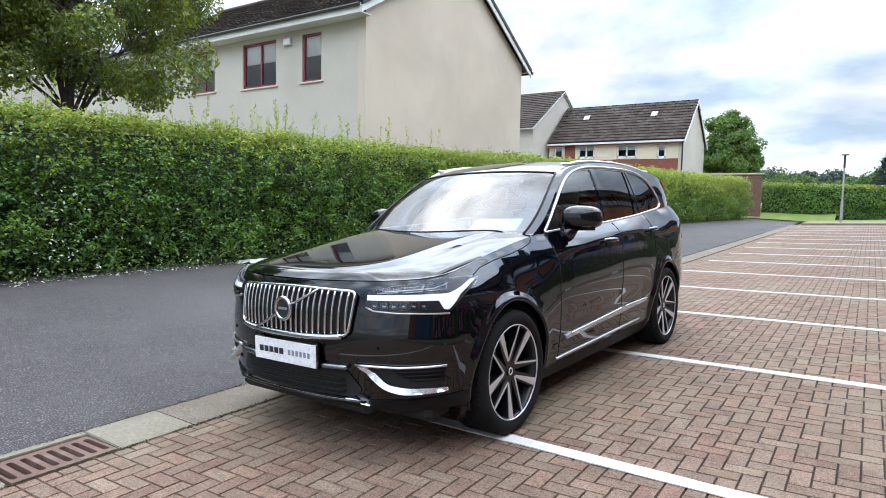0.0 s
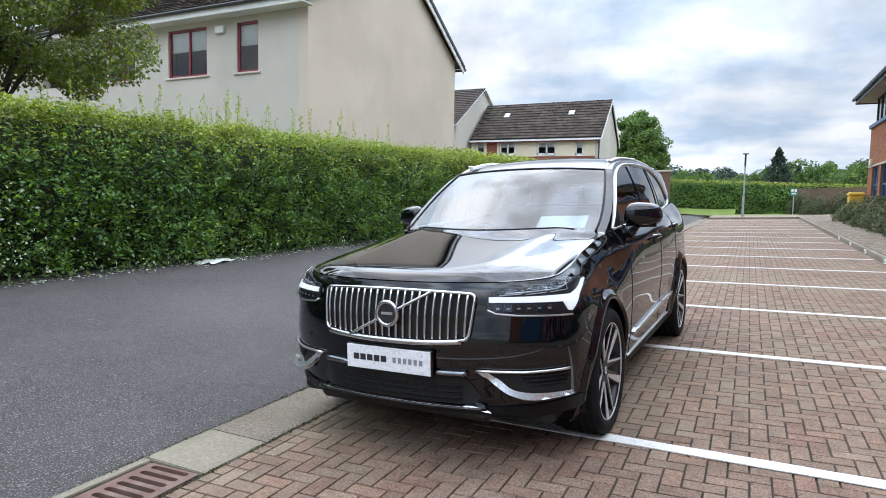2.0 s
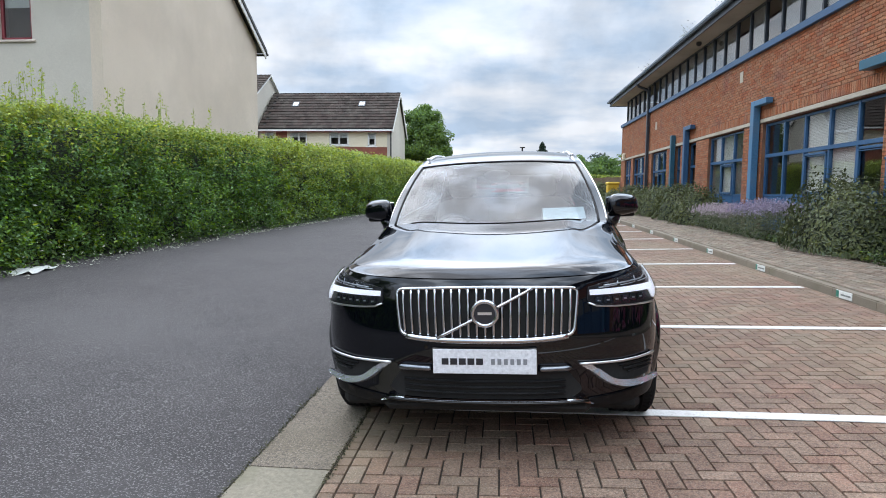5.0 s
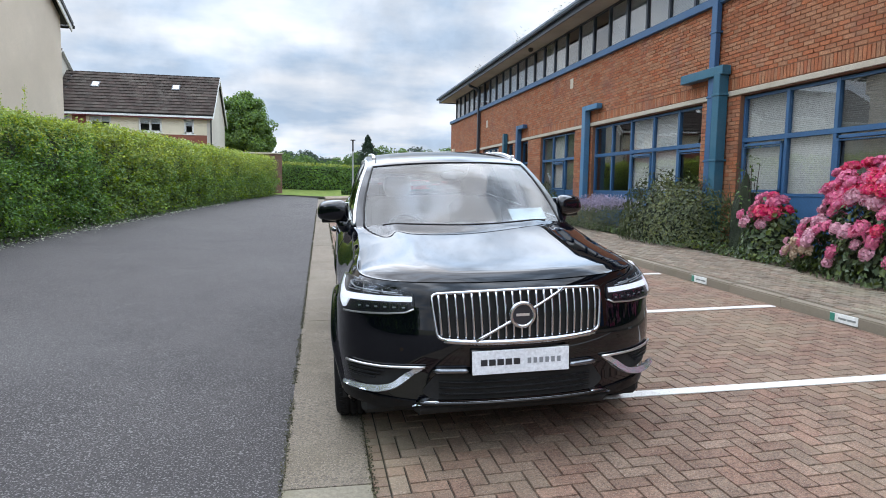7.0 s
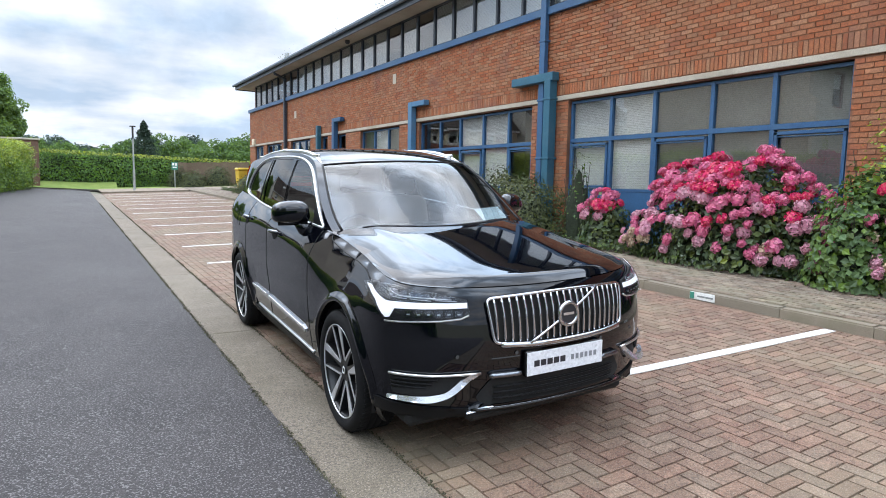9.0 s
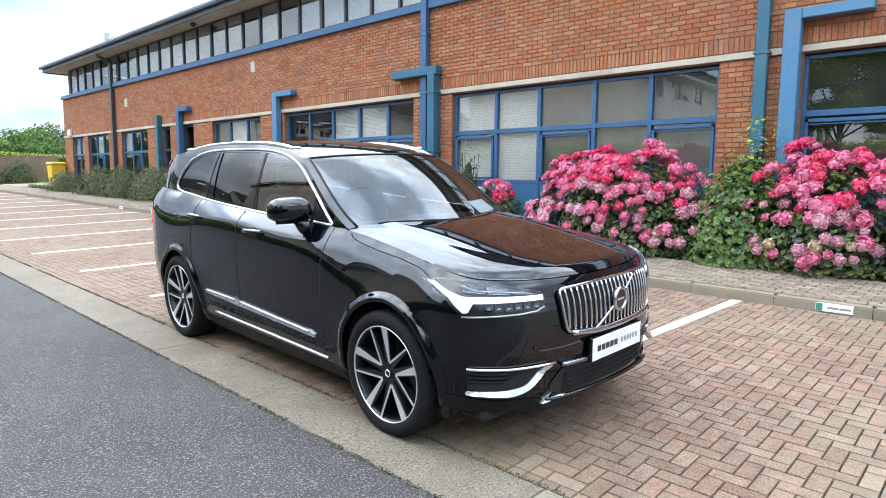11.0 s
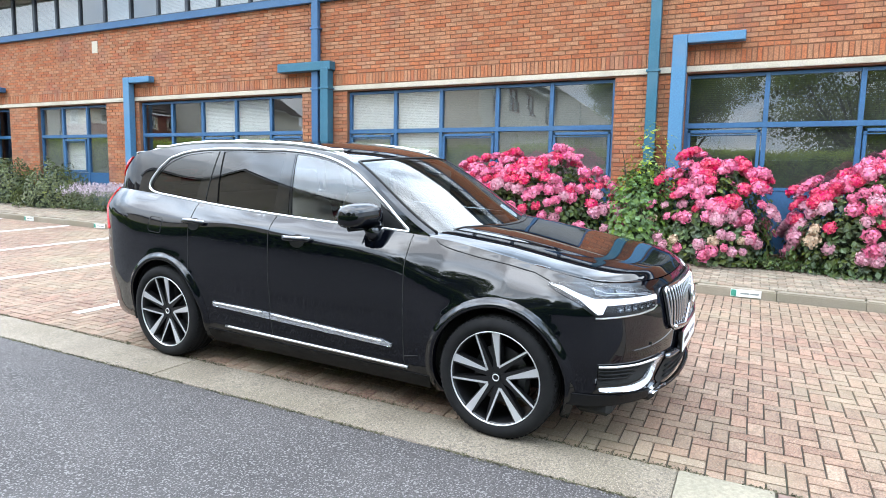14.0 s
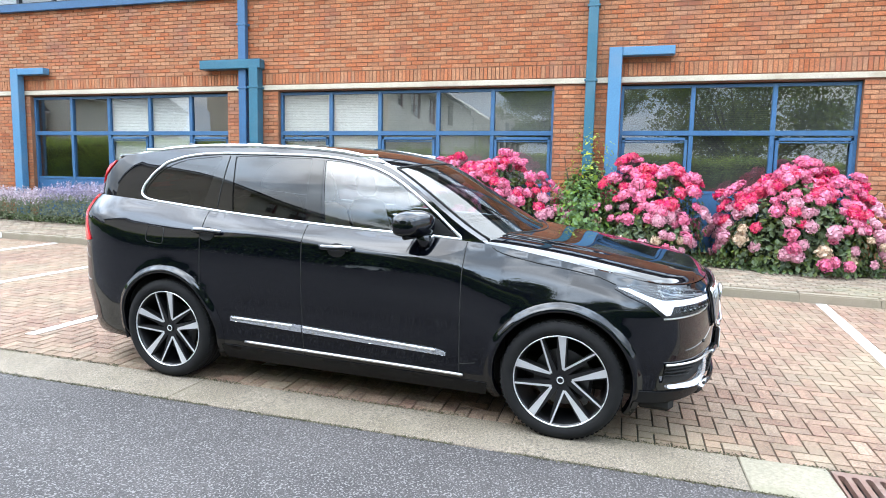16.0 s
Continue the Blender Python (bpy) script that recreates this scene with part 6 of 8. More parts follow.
PY = [-0.925, -0.913, -0.868, -0.790, -0.690, -0.580, -0.44, -0.25, 0.02, 0.60, 1.30, 2.10, 2.85, 3.30, 3.66, 3.90, 4.01, 4.045, 4.05]
PA = np.concatenate([[0], np.cumsum(np.hypot(np.diff(PX), np.diff(PY)))])
AMAX = PA[-1]
PB = [-PA[2], -PA[1], *PA, 2 * AMAX - PA[-2], 2 * AMAX - PA[-3]]      # carried on past the middle line at both ends
plan_x = smooth_curve(PB, [-PX[2], -PX[1], *PX, -PX[-2], -PX[-3]])
plan_y = smooth_curve(PB, [PY[2], PY[1], *PY, PY[-2], PY[-3]])
fine_a = np.linspace(0, AMAX, 4001)
fine_x, fine_y = plan_x(fine_a), plan_y(fine_a)
ALONG = lambda y: float(np.interp(y, fine_y, fine_a))                       # arc length at a place along the flank
ACROSS = lambda x: float(np.interp(x, fine_x[:1700], fine_a[:1700]))       # arc length at a place across the nose
TOP = smooth_curve([-0.93, -0.8, -0.6, -0.3, 0.0, 0.4, 0.7, 1.3, 1.8, 2.73, 3.4, 3.7, 4.06], [0.985, 0.992, 1.005, 1.045, 1.095, 1.160, 1.192, 1.214, 1.236, 1.29, 1.338, 1.352, 1.36])
LOW = smooth_curve([0.18, 0.24, 0.32, 0.42, 0.52, 0.62, 0.75], [0.12, 0.075, 0.042, 0.028, 0.012, 0.0, 0.0])
SH_S = smooth_curve([0, 0.008, 0.025, 0.05, 0.08, 0.105, 0.13, 0.16, 0.22, 0.36, 0.7, 1.2], [0.121, 0.107, 0.089, 0.067, 0.044, 0.0275, 0.0165, 0.0115, 0.0075, 0.001, 0.0, 0.0])
BAND = smooth_curve([-0.6, -0.3, 0.0, 0.4, 0.7, 1.2, 2.4, 2.9, 3.3, 3.8], [1.0, 1.5, 2.1, 2.1, 1.45, 1.05, 1.05, 1.7, 1.85, 1.2])
SH_F = smooth_curve([0, 0.02, 0.05, 0.10, 0.18, 0.28, 0.40, 1.2], [0.085, 0.062, 0.048, 0.034, 0.020, 0.007, 0.0, 0.0])


def body_at(a, z):
    """The flank, nose and tail: arc length round the plan and height to x, y, z."""
    a, z = np.asarray(a, float), np.asarray(z, float)
    x, y = plan_x(a), plan_y(a)
    e = 1e-3
    tx, ty = plan_x(a + e) - plan_x(a - e), plan_y(a + e) - plan_y(a - e)
    l = np.hypot(tx, ty) + 1e-12
    nx, ny = ty / l, -tx / l
    w = np.clip((1.15 - a) / 0.55, 0, 1)
    w = w * w * (3 - 2 * w)
    d = np.clip(TOP(y) - z, 0, 1.2)
    arch = 0.006 * np.exp(-((np.hypot(y - 0.01, z - 0.385) - 0.462) / 0.045) ** 2) + 0.006 * np.exp(-((np.hypot(y - 2.97, z - 0.385) - 0.462) / 0.045) ** 2)
    door = 0.014 * np.exp(-((z - 0.62) / 0.10) ** 2) * np.clip((y - 0.5) / 0.25, 0, 1) * np.clip((2.55 - y) / 0.25, 0, 1)
    k = BAND(y)
    inset = LOW(z) + (1 - w) * SH_S(np.minimum(d / k, 1.2)) * (0.6 + 0.4 * np.minimum(k, 2.1)) + w * SH_F(d) - arch * (1 - w) * (z > 0.3) + door * (1 - w)
    return np.stack([x - inset * nx, y - inset * ny, z], -1)


EDGE = body_at(fine_a, TOP(fine_y))
SHOULDER = lambda y: np.interp(y, EDGE[:, 1], EDGE[:, 0])     # half width at the top of the flank


LINE = smooth_curve([0.56, 0.68, 0.8, 1.0, 1.15, 1.27, 1.5, 1.78, 2.2, 2.6, 3.1, 3.4, 3.6, 3.72, 3.86, 3.99], [1.185, 1.255, 1.335, 1.475, 1.572, 1.638, 1.702, 1.736, 1.752, 1.752, 1.727, 1.692, 1.655, 1.59, 1.475, 1.365])


def side_at(y, z):
    """The glasshouse side: leans in above the shoulder."""
    y, z = np.asarray(y, float), np.asarray(z, float)
    dz = np.maximum(z - TOP(y), -0.02)
    return np.stack([SHOULDER(y) - 0.012 - 0.20 * dz - 0.38 * dz * dz, y, z], -1)


BOW = smooth_curve([0.56, 0.68, 0.8, 1.0, 1.27, 1.5, 1.8, 2.2, 3.5, 4.02], [0.30, 0.28, 0.25, 0.20, 0.125, 0.075, 0.03, 0.0, 0.0, -0.05])
CROWN = smooth_curve([0.56, 0.68, 1.0, 1.27, 1.5, 2.2, 3.0, 3.5, 4.02], [0.0, 0.0, 0.02, 0.032, 0.038, 0.042, 0.04, 0.035, 0.02])


def roof_at(y, q):
    """Windscreen, roof and tailgate: spans the two side lines; q from -1 to 1 across."""
    y, q = np.asarray(y, float), np.asarray(q, float)
    half = side_at(y, LINE(y))[..., 0]
    k = 1 - np.abs(q) ** 2.3
    return np.stack([q * half, y - BOW(y) * (1 - q * q), LINE(y) + CROWN(y) * k], -1)


HOODC = smooth_curve([-0.9, -0.8, -0.68, -0.5, -0.2, 0.2, 0.6, 0.9], [1.0, 1.028, 1.053, 1.083, 1.130, 1.188, 1.230, 1.247])
FRONT = lambda x: np.interp(np.abs(x), EDGE[:1700, 0], EDGE[:1700, 1])


def hood_at(x, y):
    """The bonnet between the two shoulder edges, with its two long creases."""
    x, y = np.asarray(x, float), np.asarray(y, float)
    w = np.maximum(SHOULDER(y), 0.02)
    q = np.clip(np.abs(x) / np.maximum(w, 0.62), 0, 1)
    back = np.clip((y - FRONT(x)) / 0.085, 0, 1)
    lift = (HOODC(y) - TOP(y)) * (1 - q ** 5) + 0.012 / (1 + np.exp(np.clip((q - 0.57 - 0.15 * np.clip((y + 0.8) / 1.3, 0, 1)) / 0.020, -30, 30))) * np.clip((y + 0.72) / 0.9, 0, 1)
    return np.stack([x, y, TOP(y) + lift * (1 - (1 - back) ** 2.2)], -1)


def normals_of(surf, p, q, e=2e-3):
    du = surf(p + e, q) - surf(p - e, q)
    dv = surf(p, q + e) - surf(p, q - e)
    n = np.cross(du, dv)
    return n / (np.linalg.norm(n, axis=-1, keepdims=True) + 1e-12)


def inside(poly, p):
    """Which of the points lie inside the polygon."""
    x, y = p[:, 0], p[:, 1]
    c = np.zeros(len(p), bool)
    for (x0, y0), (x1, y1) in zip(poly, np.roll(poly, -1, 0)):
        hit = ((y0 > y) != (y1 > y)) & (x < (x1 - x0) * (y - y0) / (y1 - y0 + 1e-15) + x0)
        c ^= hit
    return c


def dense(poly, step):
    out = []
    for a, b in zip(poly, list(poly[1:]) + [poly[0]]):
        k = max(1, int(math.hypot(b[0] - a[0], b[1] - a[1]) / step))
        out += [(a[0] + (b[0] - a[0]) * i / k, a[1] + (b[1] - a[1]) * i / k) for i in range(k)]
    return out


def rounded(poly, r, n=4):
    """The polygon with its corners cut round."""
    out, m = [], len(poly)
    for i in range(m):
        p, a, b = Vector(poly[i]), Vector(poly[i - 1]), Vector(poly[(i + 1) % m])
        k = r[i] if isinstance(r, (list, tuple)) else r
        u, v = (a - p), (b - p)
        k = min(k, u.length * 0.48, v.length * 0.48)
        s, e = p + u.normalized() * k, p + v.normalized() * k
        for j in range(n + 1):
            t = j / n
            out.append(tuple(s * (1 - t) ** 2 + p * 2 * t * (1 - t) + e * t * t))
    return out


def panel(name, surf, outer, parent, mat, holes=(), step=0.05, off=0.0, thick=0.0, flip=1, mirror=False, label=""):
    """A piece of bodywork: the part of a surface inside an outline and outside the holes, with normals of the true surface. thick: gives it a returned edge."""
    outer = dense(list(outer), step)
    loops = [outer] + [dense(list(h), step) for h in holes]
    pts, edges = [], []
    for lp in loops:
        s = len(pts)
        pts += [Vector(p) for p in lp]
        edges += [(s + i, s + (i + 1) % len(lp)) for i in range(len(lp))]
    o = np.array(outer)
    lo, hi = o.min(0), o.max(0)
    gx = np.arange(lo[0] + step * 0.5, hi[0], step)
    gyy = np.arange(lo[1] + step * 0.5, hi[1], step)
    if len(gx) and len(gyy):
        grid = np.stack(np.meshgrid(gx, gyy), -1).reshape(-1, 2)
        ok = inside(o, grid)
        for lp in loops[1:]:
            ok &= ~inside(np.array(lp), grid)
        border = np.array([tuple(p) for p in pts])
        grid = grid[ok]
        if len(grid):
            far_off = np.array([np.min(np.abs(border - q).sum(1)) > step * 0.35 for q in grid])
            pts += [Vector(p) for p in grid[far_off]]
    co, _, tri, *_ = geometry.delaunay_2d_cdt(pts, edges, [], 0, 1e-5)
    co = np.array([tuple(c) for c in co])
    tri = np.array([t for t in tri if len(t) == 3])
    mid = co[tri].mean(1)
    ok = inside(o, mid)
    for lp in loops[1:]:
        ok &= ~inside(np.array(lp), mid)
    tri = tri[ok]
    P = surf(co[:, 0], co[:, 1])
    N = normals_of(surf, co[:, 0], co[:, 1]) * flip
    P = P + N * off
    if mirror:
        P, N = P * [-1, 1, 1], N * [-1, 1, 1]
    fn = np.cross(P[tri[:, 1]] - P[tri[:, 0]], P[tri[:, 2]] - P[tri[:, 0]])
    bad = (fn * N[tri].mean(1)).sum(1) < 0
    tri[bad] = tri[bad][:, ::-1]
    if thick:
        k = len(P)
        count = {}
        for t in tri:
            for i in range(3):
                e = (int(t[i]), int(t[(i + 1) % 3]))
                count[e] = True
        rim = [e for e in count if (e[1], e[0]) not in count]
        walls = []
        for a, b in rim:
            walls += [(b + k, a + k, a + 2 * k), (b + k, a + 2 * k, b + 2 * k)]
        me = quads(name, np.concatenate([P, P, P - N * thick]), np.concatenate([tri, np.array(walls)]), mat)
        me.polygons.foreach_set("use_smooth", [i < len(tri) for i in range(len(me.polygons))])
    else:
        me = quads(name, P, tri, mat, True)
        me.normals_split_custom_set_from_vertices([tuple(n) for n in N])
    return part(name, me, None, parent, label)




def trace(surf, pts, r, name, mat, parent, off=0.0, flip=1, mirror=False, closed=False, n=6, step=0.05, flat=1.0, label=""):
    """A strip laid along a line on a surface."""
    line = dense(pts, step)
    if not closed:
        total = sum(max(1, int(math.hypot(b[0] - a[0], b[1] - a[1]) / step)) for a, b in zip(pts, pts[1:]))
        line = line[:total] + [pts[-1]]
    c = np.array(line)
    P = surf(c[:, 0], c[:, 1]) + normals_of(surf, c[:, 0], c[:, 1]) * flip * off
    if mirror:
        P = P * [-1, 1, 1]
    return part(name, tube([tuple(p) for p in P], r, n, closed, flat), mat, parent, label, True)


FA, RA, HUB, R_ARCH = ALONG(0.01), ALONG(2.97), 0.381, 0.43
circle = lambda a, r, n=48: [(a + r * math.cos(2 * math.pi * i / n), HUB + r * math.sin(2 * math.pi * i / n)) for i in range(n)]
top_edge = lambda a0, a1, n: [(a, float(TOP(plan_y(a)))) for a in np.linspace(a0, a1, n)]


def cut(y0, y1, n=None, zb=0.24):
    """The outline of the flank from y0 to y1 (as arc lengths), up to the shoulder."""
    n = n or max(4, int((y1 - y0) / 0.018))
    return [(y0, zb), (y1, zb)] + top_edge(y1, y0, n)


def minus_arch(outline, a):
    """Cuts the wheel opening, which runs out at the bottom, from an outline that holds it whole."""
    dx = math.sqrt(R_ARCH ** 2 - (HUB - 0.24) ** 2)
    t0 = math.atan2(0.32 - HUB, -math.sqrt(R_ARCH ** 2 - (HUB - 0.32) ** 2)) % (2 * math.pi)
    t1 = math.atan2(0.24 - HUB, dx)
    arc = [(a + R_ARCH * math.cos(t), HUB + R_ARCH * math.sin(t)) for t in np.linspace(t0, t1, 44)]
    return [(outline[0][0], 0.325)] + arc + outline[1:]


A_DOOR, B_DOOR, C_DOOR, NOSE_END = ALONG(0.665), ALONG(1.815), ALONG(2.66), ALONG(-0.56)
for m in (False, True):
    panel("front_bumper", body_at, [(0.0, 0.335), (0.5, 0.330), (NOSE_END, 0.325)] + top_edge(NOSE_END, 0.0, 22), car, M["paint"], mirror=m, label="glossy black bumper and nose")
    panel("front_wing", body_at, minus_arch(cut(NOSE_END, A_DOOR), FA), car, M["paint"], mirror=m, step=0.035)
    panel("front_door", body_at, cut(A_DOOR, B_DOOR), car, M["paint"], mirror=m, step=0.035)
    # the rear door and the quarter meet over the wheel
    hit = HUB + math.sqrt(R_ARCH ** 2 - (RA - C_DOOR) ** 2)
    t0 = math.atan2(0.24 - HUB, -math.sqrt(R_ARCH ** 2 - (HUB - 0.24) ** 2)) % (2 * math.pi)
    t1 = math.atan2(hit - HUB, C_DOOR - RA) % (2 * math.pi)
    arc = [(RA + R_ARCH * math.cos(t), HUB + R_ARCH * math.sin(t)) for t in np.linspace(t0, t1, 16)]
    panel("rear_door", body_at, [(B_DOOR, 0.24)] + arc + top_edge(C_DOOR, B_DOOR, 20), car, M["paint"], mirror=m, step=0.035)
    t2 = math.atan2(0.24 - HUB, math.sqrt(R_ARCH ** 2 - (HUB - 0.24) ** 2))
    arc2 = [(RA + R_ARCH * math.cos(t), HUB + R_ARCH * math.sin(t)) for t in np.linspace(t1, t2, 36)]
    panel("rear_quarter", body_at, arc2 + [(AMAX, 0.24)] + top_edge(AMAX, C_DOOR, 40), car, M["paint"], mirror=m)
    # shut lines
    for line in ([(A_DOOR, 0.30), (A_DOOR, float(TOP(0.665)) - 0.005)], [(B_DOOR, 0.30), (B_DOOR, float(TOP(1.815)) - 0.005)], [(C_DOOR, hit), (C_DOOR, float(TOP(2.66)) - 0.005)], [(ALONG(0.56), 0.42), (A_DOOR, 0.40)]):
        trace(body_at, line, 0.0034, "shut_line", M["under"], car, mirror=m, n=6)
    # flared lips round the wheel openings
    for a in (FA, RA):
        ts = np.linspace(math.radians(205), math.radians(-25), 64)
        fade = np.clip(np.minimum(205 - np.degrees(ts), np.degrees(ts) + 25) / 45, 0, 1)[:, None]
        sec = np.array([(0.490, 0.0), (0.479, 0.004), (0.467, 0.013), (0.454, 0.023), (0.443, 0.027), (0.434, 0.022), (0.428, 0.008), (0.426, -0.03)])
        rr = sec[None, :, 0] + 0 * ts[:, None]
        pa, pz2 = a + rr * np.cos(ts)[:, None], HUB + rr * np.sin(ts)[:, None]
        q = body_at(pa, pz2) + normals_of(body_at, pa, pz2) * (np.where(sec[:, 1] > 0, sec[:, 1] * (0.3 + 0.7 * fade), sec[:, 1]) + 0.001)[..., None]
        if m:
            q = q * [-1, 1, 1]
        k = len(sec)
        i0 = (np.arange(len(ts) - 1)[:, None] * k + np.arange(k - 1)[None]).ravel()
        part("arch_lip", quads("arch_lip", q.reshape(-1, 3), np.stack([i0, i0 + 1, i0 + k + 1, i0 + k], 1), M["paint"], True), None, car, "glossy black flared wheel arch")
    # bright strip on the doors and along the sill
    for y0, y1, za, zb, zc, zd in ((0.755, 1.81, 0.448, 0.470, 0.482, 0.530), (1.82, 2.40, 0.483, 0.531, 0.506, 0.540)):
        panel("door_strip", body_at, [(ALONG(y0), za), (ALONG(y1), zc), (ALONG(y1), zd), (ALONG(y0 + (0.07 if y0 < 1 else 0)), zb + (0.018 if y0 < 1 else 0)), (ALONG(y0), zb)], car, M["silver"], mirror=m, off=0.014, thick=0.018, step=0.022, label="bright chrome strip low on the door")
        trace(body_at, [(ALONG(y0 + 0.07), zb + (0.010 if y0 < 1 else -0.006)), (ALONG(y1 - 0.01), zd - 0.008)], 0.0085, "strip_edge", M["satin"], car, mirror=m, off=0.014, step=0.03)
    trace(body_at, [(ALONG(0.64), 0.326), (ALONG(2.30), 0.352)], 0.010, "sill_trim", M["satin"], car, mirror=m, off=0.004, label="thin bright trim along the sill")
    panel("sill", body_at, [(ALONG(0.50), 0.19), (ALONG(2.50), 0.19), (ALONG(2.52), 0.31), (ALONG(0.48), 0.29)], car, M["plastic"], mirror=m, off=0.005, thick=0.03)
    # door handles
    for y0, y1, z in ((1.42, 1.67, 1.095), (2.47, 2.73, 1.138)):
        aa = np.linspace(ALONG(y0), ALONG(y1), 10)
        off = 0.036 * np.sin(np.linspace(0.12, math.pi - 0.12, 10)) ** 0.5
        c = body_at(aa, np.full(10, z)) + normals_of(body_at, aa, np.full(10, z)) * off[:, None]
        if m:
            c = c * [-1, 1, 1]
        h = part("door_handle", tube([tuple(p) for p in c], [0.010] + [0.018] * 8 + [0.010], 8, flat=1.0), M["paint"], car, "black handle with a bright edge", True)
        c2 = c + np.array([0, 0, 0.013])
        part("handle_trim", tube([tuple(p) for p in c2], 0.0075, 6), M["chrome"], h, smooth=True)
        cup = circle(0, 0.062, 20)
        am = ALONG((y0 + y1) / 2)
        panel("handle_cup", body_at, [(am + x * 1.1, z - 0.012 + (yy - HUB) * 0.75) for x, yy in cup], h, M["under"], mirror=m, off=0.0025, step=0.03)

# fuel flap on the right rear quarter
trace(body_at, rounded([(ALONG(3.00), 1.025), (ALONG(3.16), 1.035), (ALONG(3.16), 1.155), (ALONG(3.00), 1.145)], 0.03, 4), 0.0026, "fuel_flap_line", M["under"], car, mirror=True, closed=True, n=6, step=0.03, label="thin outline of the fuel flap")
for x in (0.62, 0.30):
    for s in (-1, 1):
        q = body_at(np.array([ACROSS(x)]), np.array([0.64]))[0] * [s, 1, 1]
        part("parking_sensor", rod(bmesh.new(), (q[0], q[1] + 0.004, q[2]), (q[0], q[1] - 0.004, q[2]), 0.011, n=14), M["gloss_black"], car)
# bonnet
xs = [(float(x), float(FRONT(x)) + 0.002) for x in np.linspace(-0.93, 0.93, 90) if FRONT(x) < -0.02]
side = [(float(SHOULDER(y)) - 0.001, float(y)) for y in np.linspace(xs[-1][1] + 0.03, 0.64, 48)]
rear = [(float(x), 0.64 - 0.28 * (1 - (x / 0.88) ** 2)) for x in np.linspace(0.80, -0.80, 33)]
outline = xs + side + rear + [(-x, y) for x, y in side[::-1]]
panel("bonnet", hood_at, outline, car, M["paint"], step=0.019, label="glossy black sculpted bonnet")
for m in (False, True):
    seam = [(ALONG(0.50), 1.163), (ALONG(0.47), 1.143), (ALONG(0.42), 1.126), (ALONG(0.35), 1.110), (ALONG(0.20), 1.084), (ALONG(0.0), 1.058), (ALONG(-0.18), 1.030), (1.33, 0.996)]
    trace(body_at, seam, 0.0032, "bonnet_seam", M["under"], car, mirror=m, off=0.0015, n=6, step=0.03, label="shut line of the bonnet along the wing")

# glasshouse sides with their window openings
ys = np.linspace(0.575, 3.975, 90)
side_outline = [(float(y), float(TOP(y)) - 0.012) for y in ys] + [(float(y), float(LINE(y))) for y in ys[::-1]]
TOPW = smooth_curve([0.86, 1.0, 1.22, 1.5, 1.78, 2.2, 2.55, 2.9, 3.13, 3.35], [1.315, 1.415, 1.553, 1.648, 1.684, 1.692, 1.690, 1.668, 1.620, 1.540])
belt = lambda y: float(TOP(y)) + 0.016
FW = [(0.74, belt(0.74))] + [(float(y), belt(y)) for y in np.linspace(0.9, 1.70, 6)] + [(1.775, float(TOPW(1.775)))] + [(float(y), float(TOPW(y))) for y in np.linspace(1.65, 0.95, 9)]
RW = [(1.86, belt(1.86)), (2.15, belt(2.15)), (2.46, belt(2.46)), (2.525, float(TOPW(2.525))), (2.2, float(TOPW(2.2))), (1.875, float(TOPW(1.875)))]
QW = [(2.73, belt(2.73)), (2.95, belt(2.95)), (3.16, belt(3.16)), (3.27, belt(3.27) + 0.01), (3.312, 1.385), (3.295, 1.435), (3.19, 1.565), (3.0, float(TOPW(3.0))), (2.645, float(TOPW(2.645)))]
FW, RW, QW = rounded(FW, 0.02, 3), rounded(RW, 0.02, 3), rounded(QW, [0.02, 0.1, 0.1, 0.04, 0.04, 0.08, 0.06, 0.1, 0.02], 3)
DLO = [(0.70, belt(0.70) - 0.012)] + [(float(y), belt(y) - 0.012) for y in np.linspace(0.9, 3.18, 22)] + [(3.28, belt(3.28) - 0.004), (3.338, 1.372), (3.325, 1.44), (3.25, 1.54), (3.15, 1.625)] + [(float(y), float(TOPW(y)) + 0.018) for y in np.linspace(3.0, 0.9, 24)]
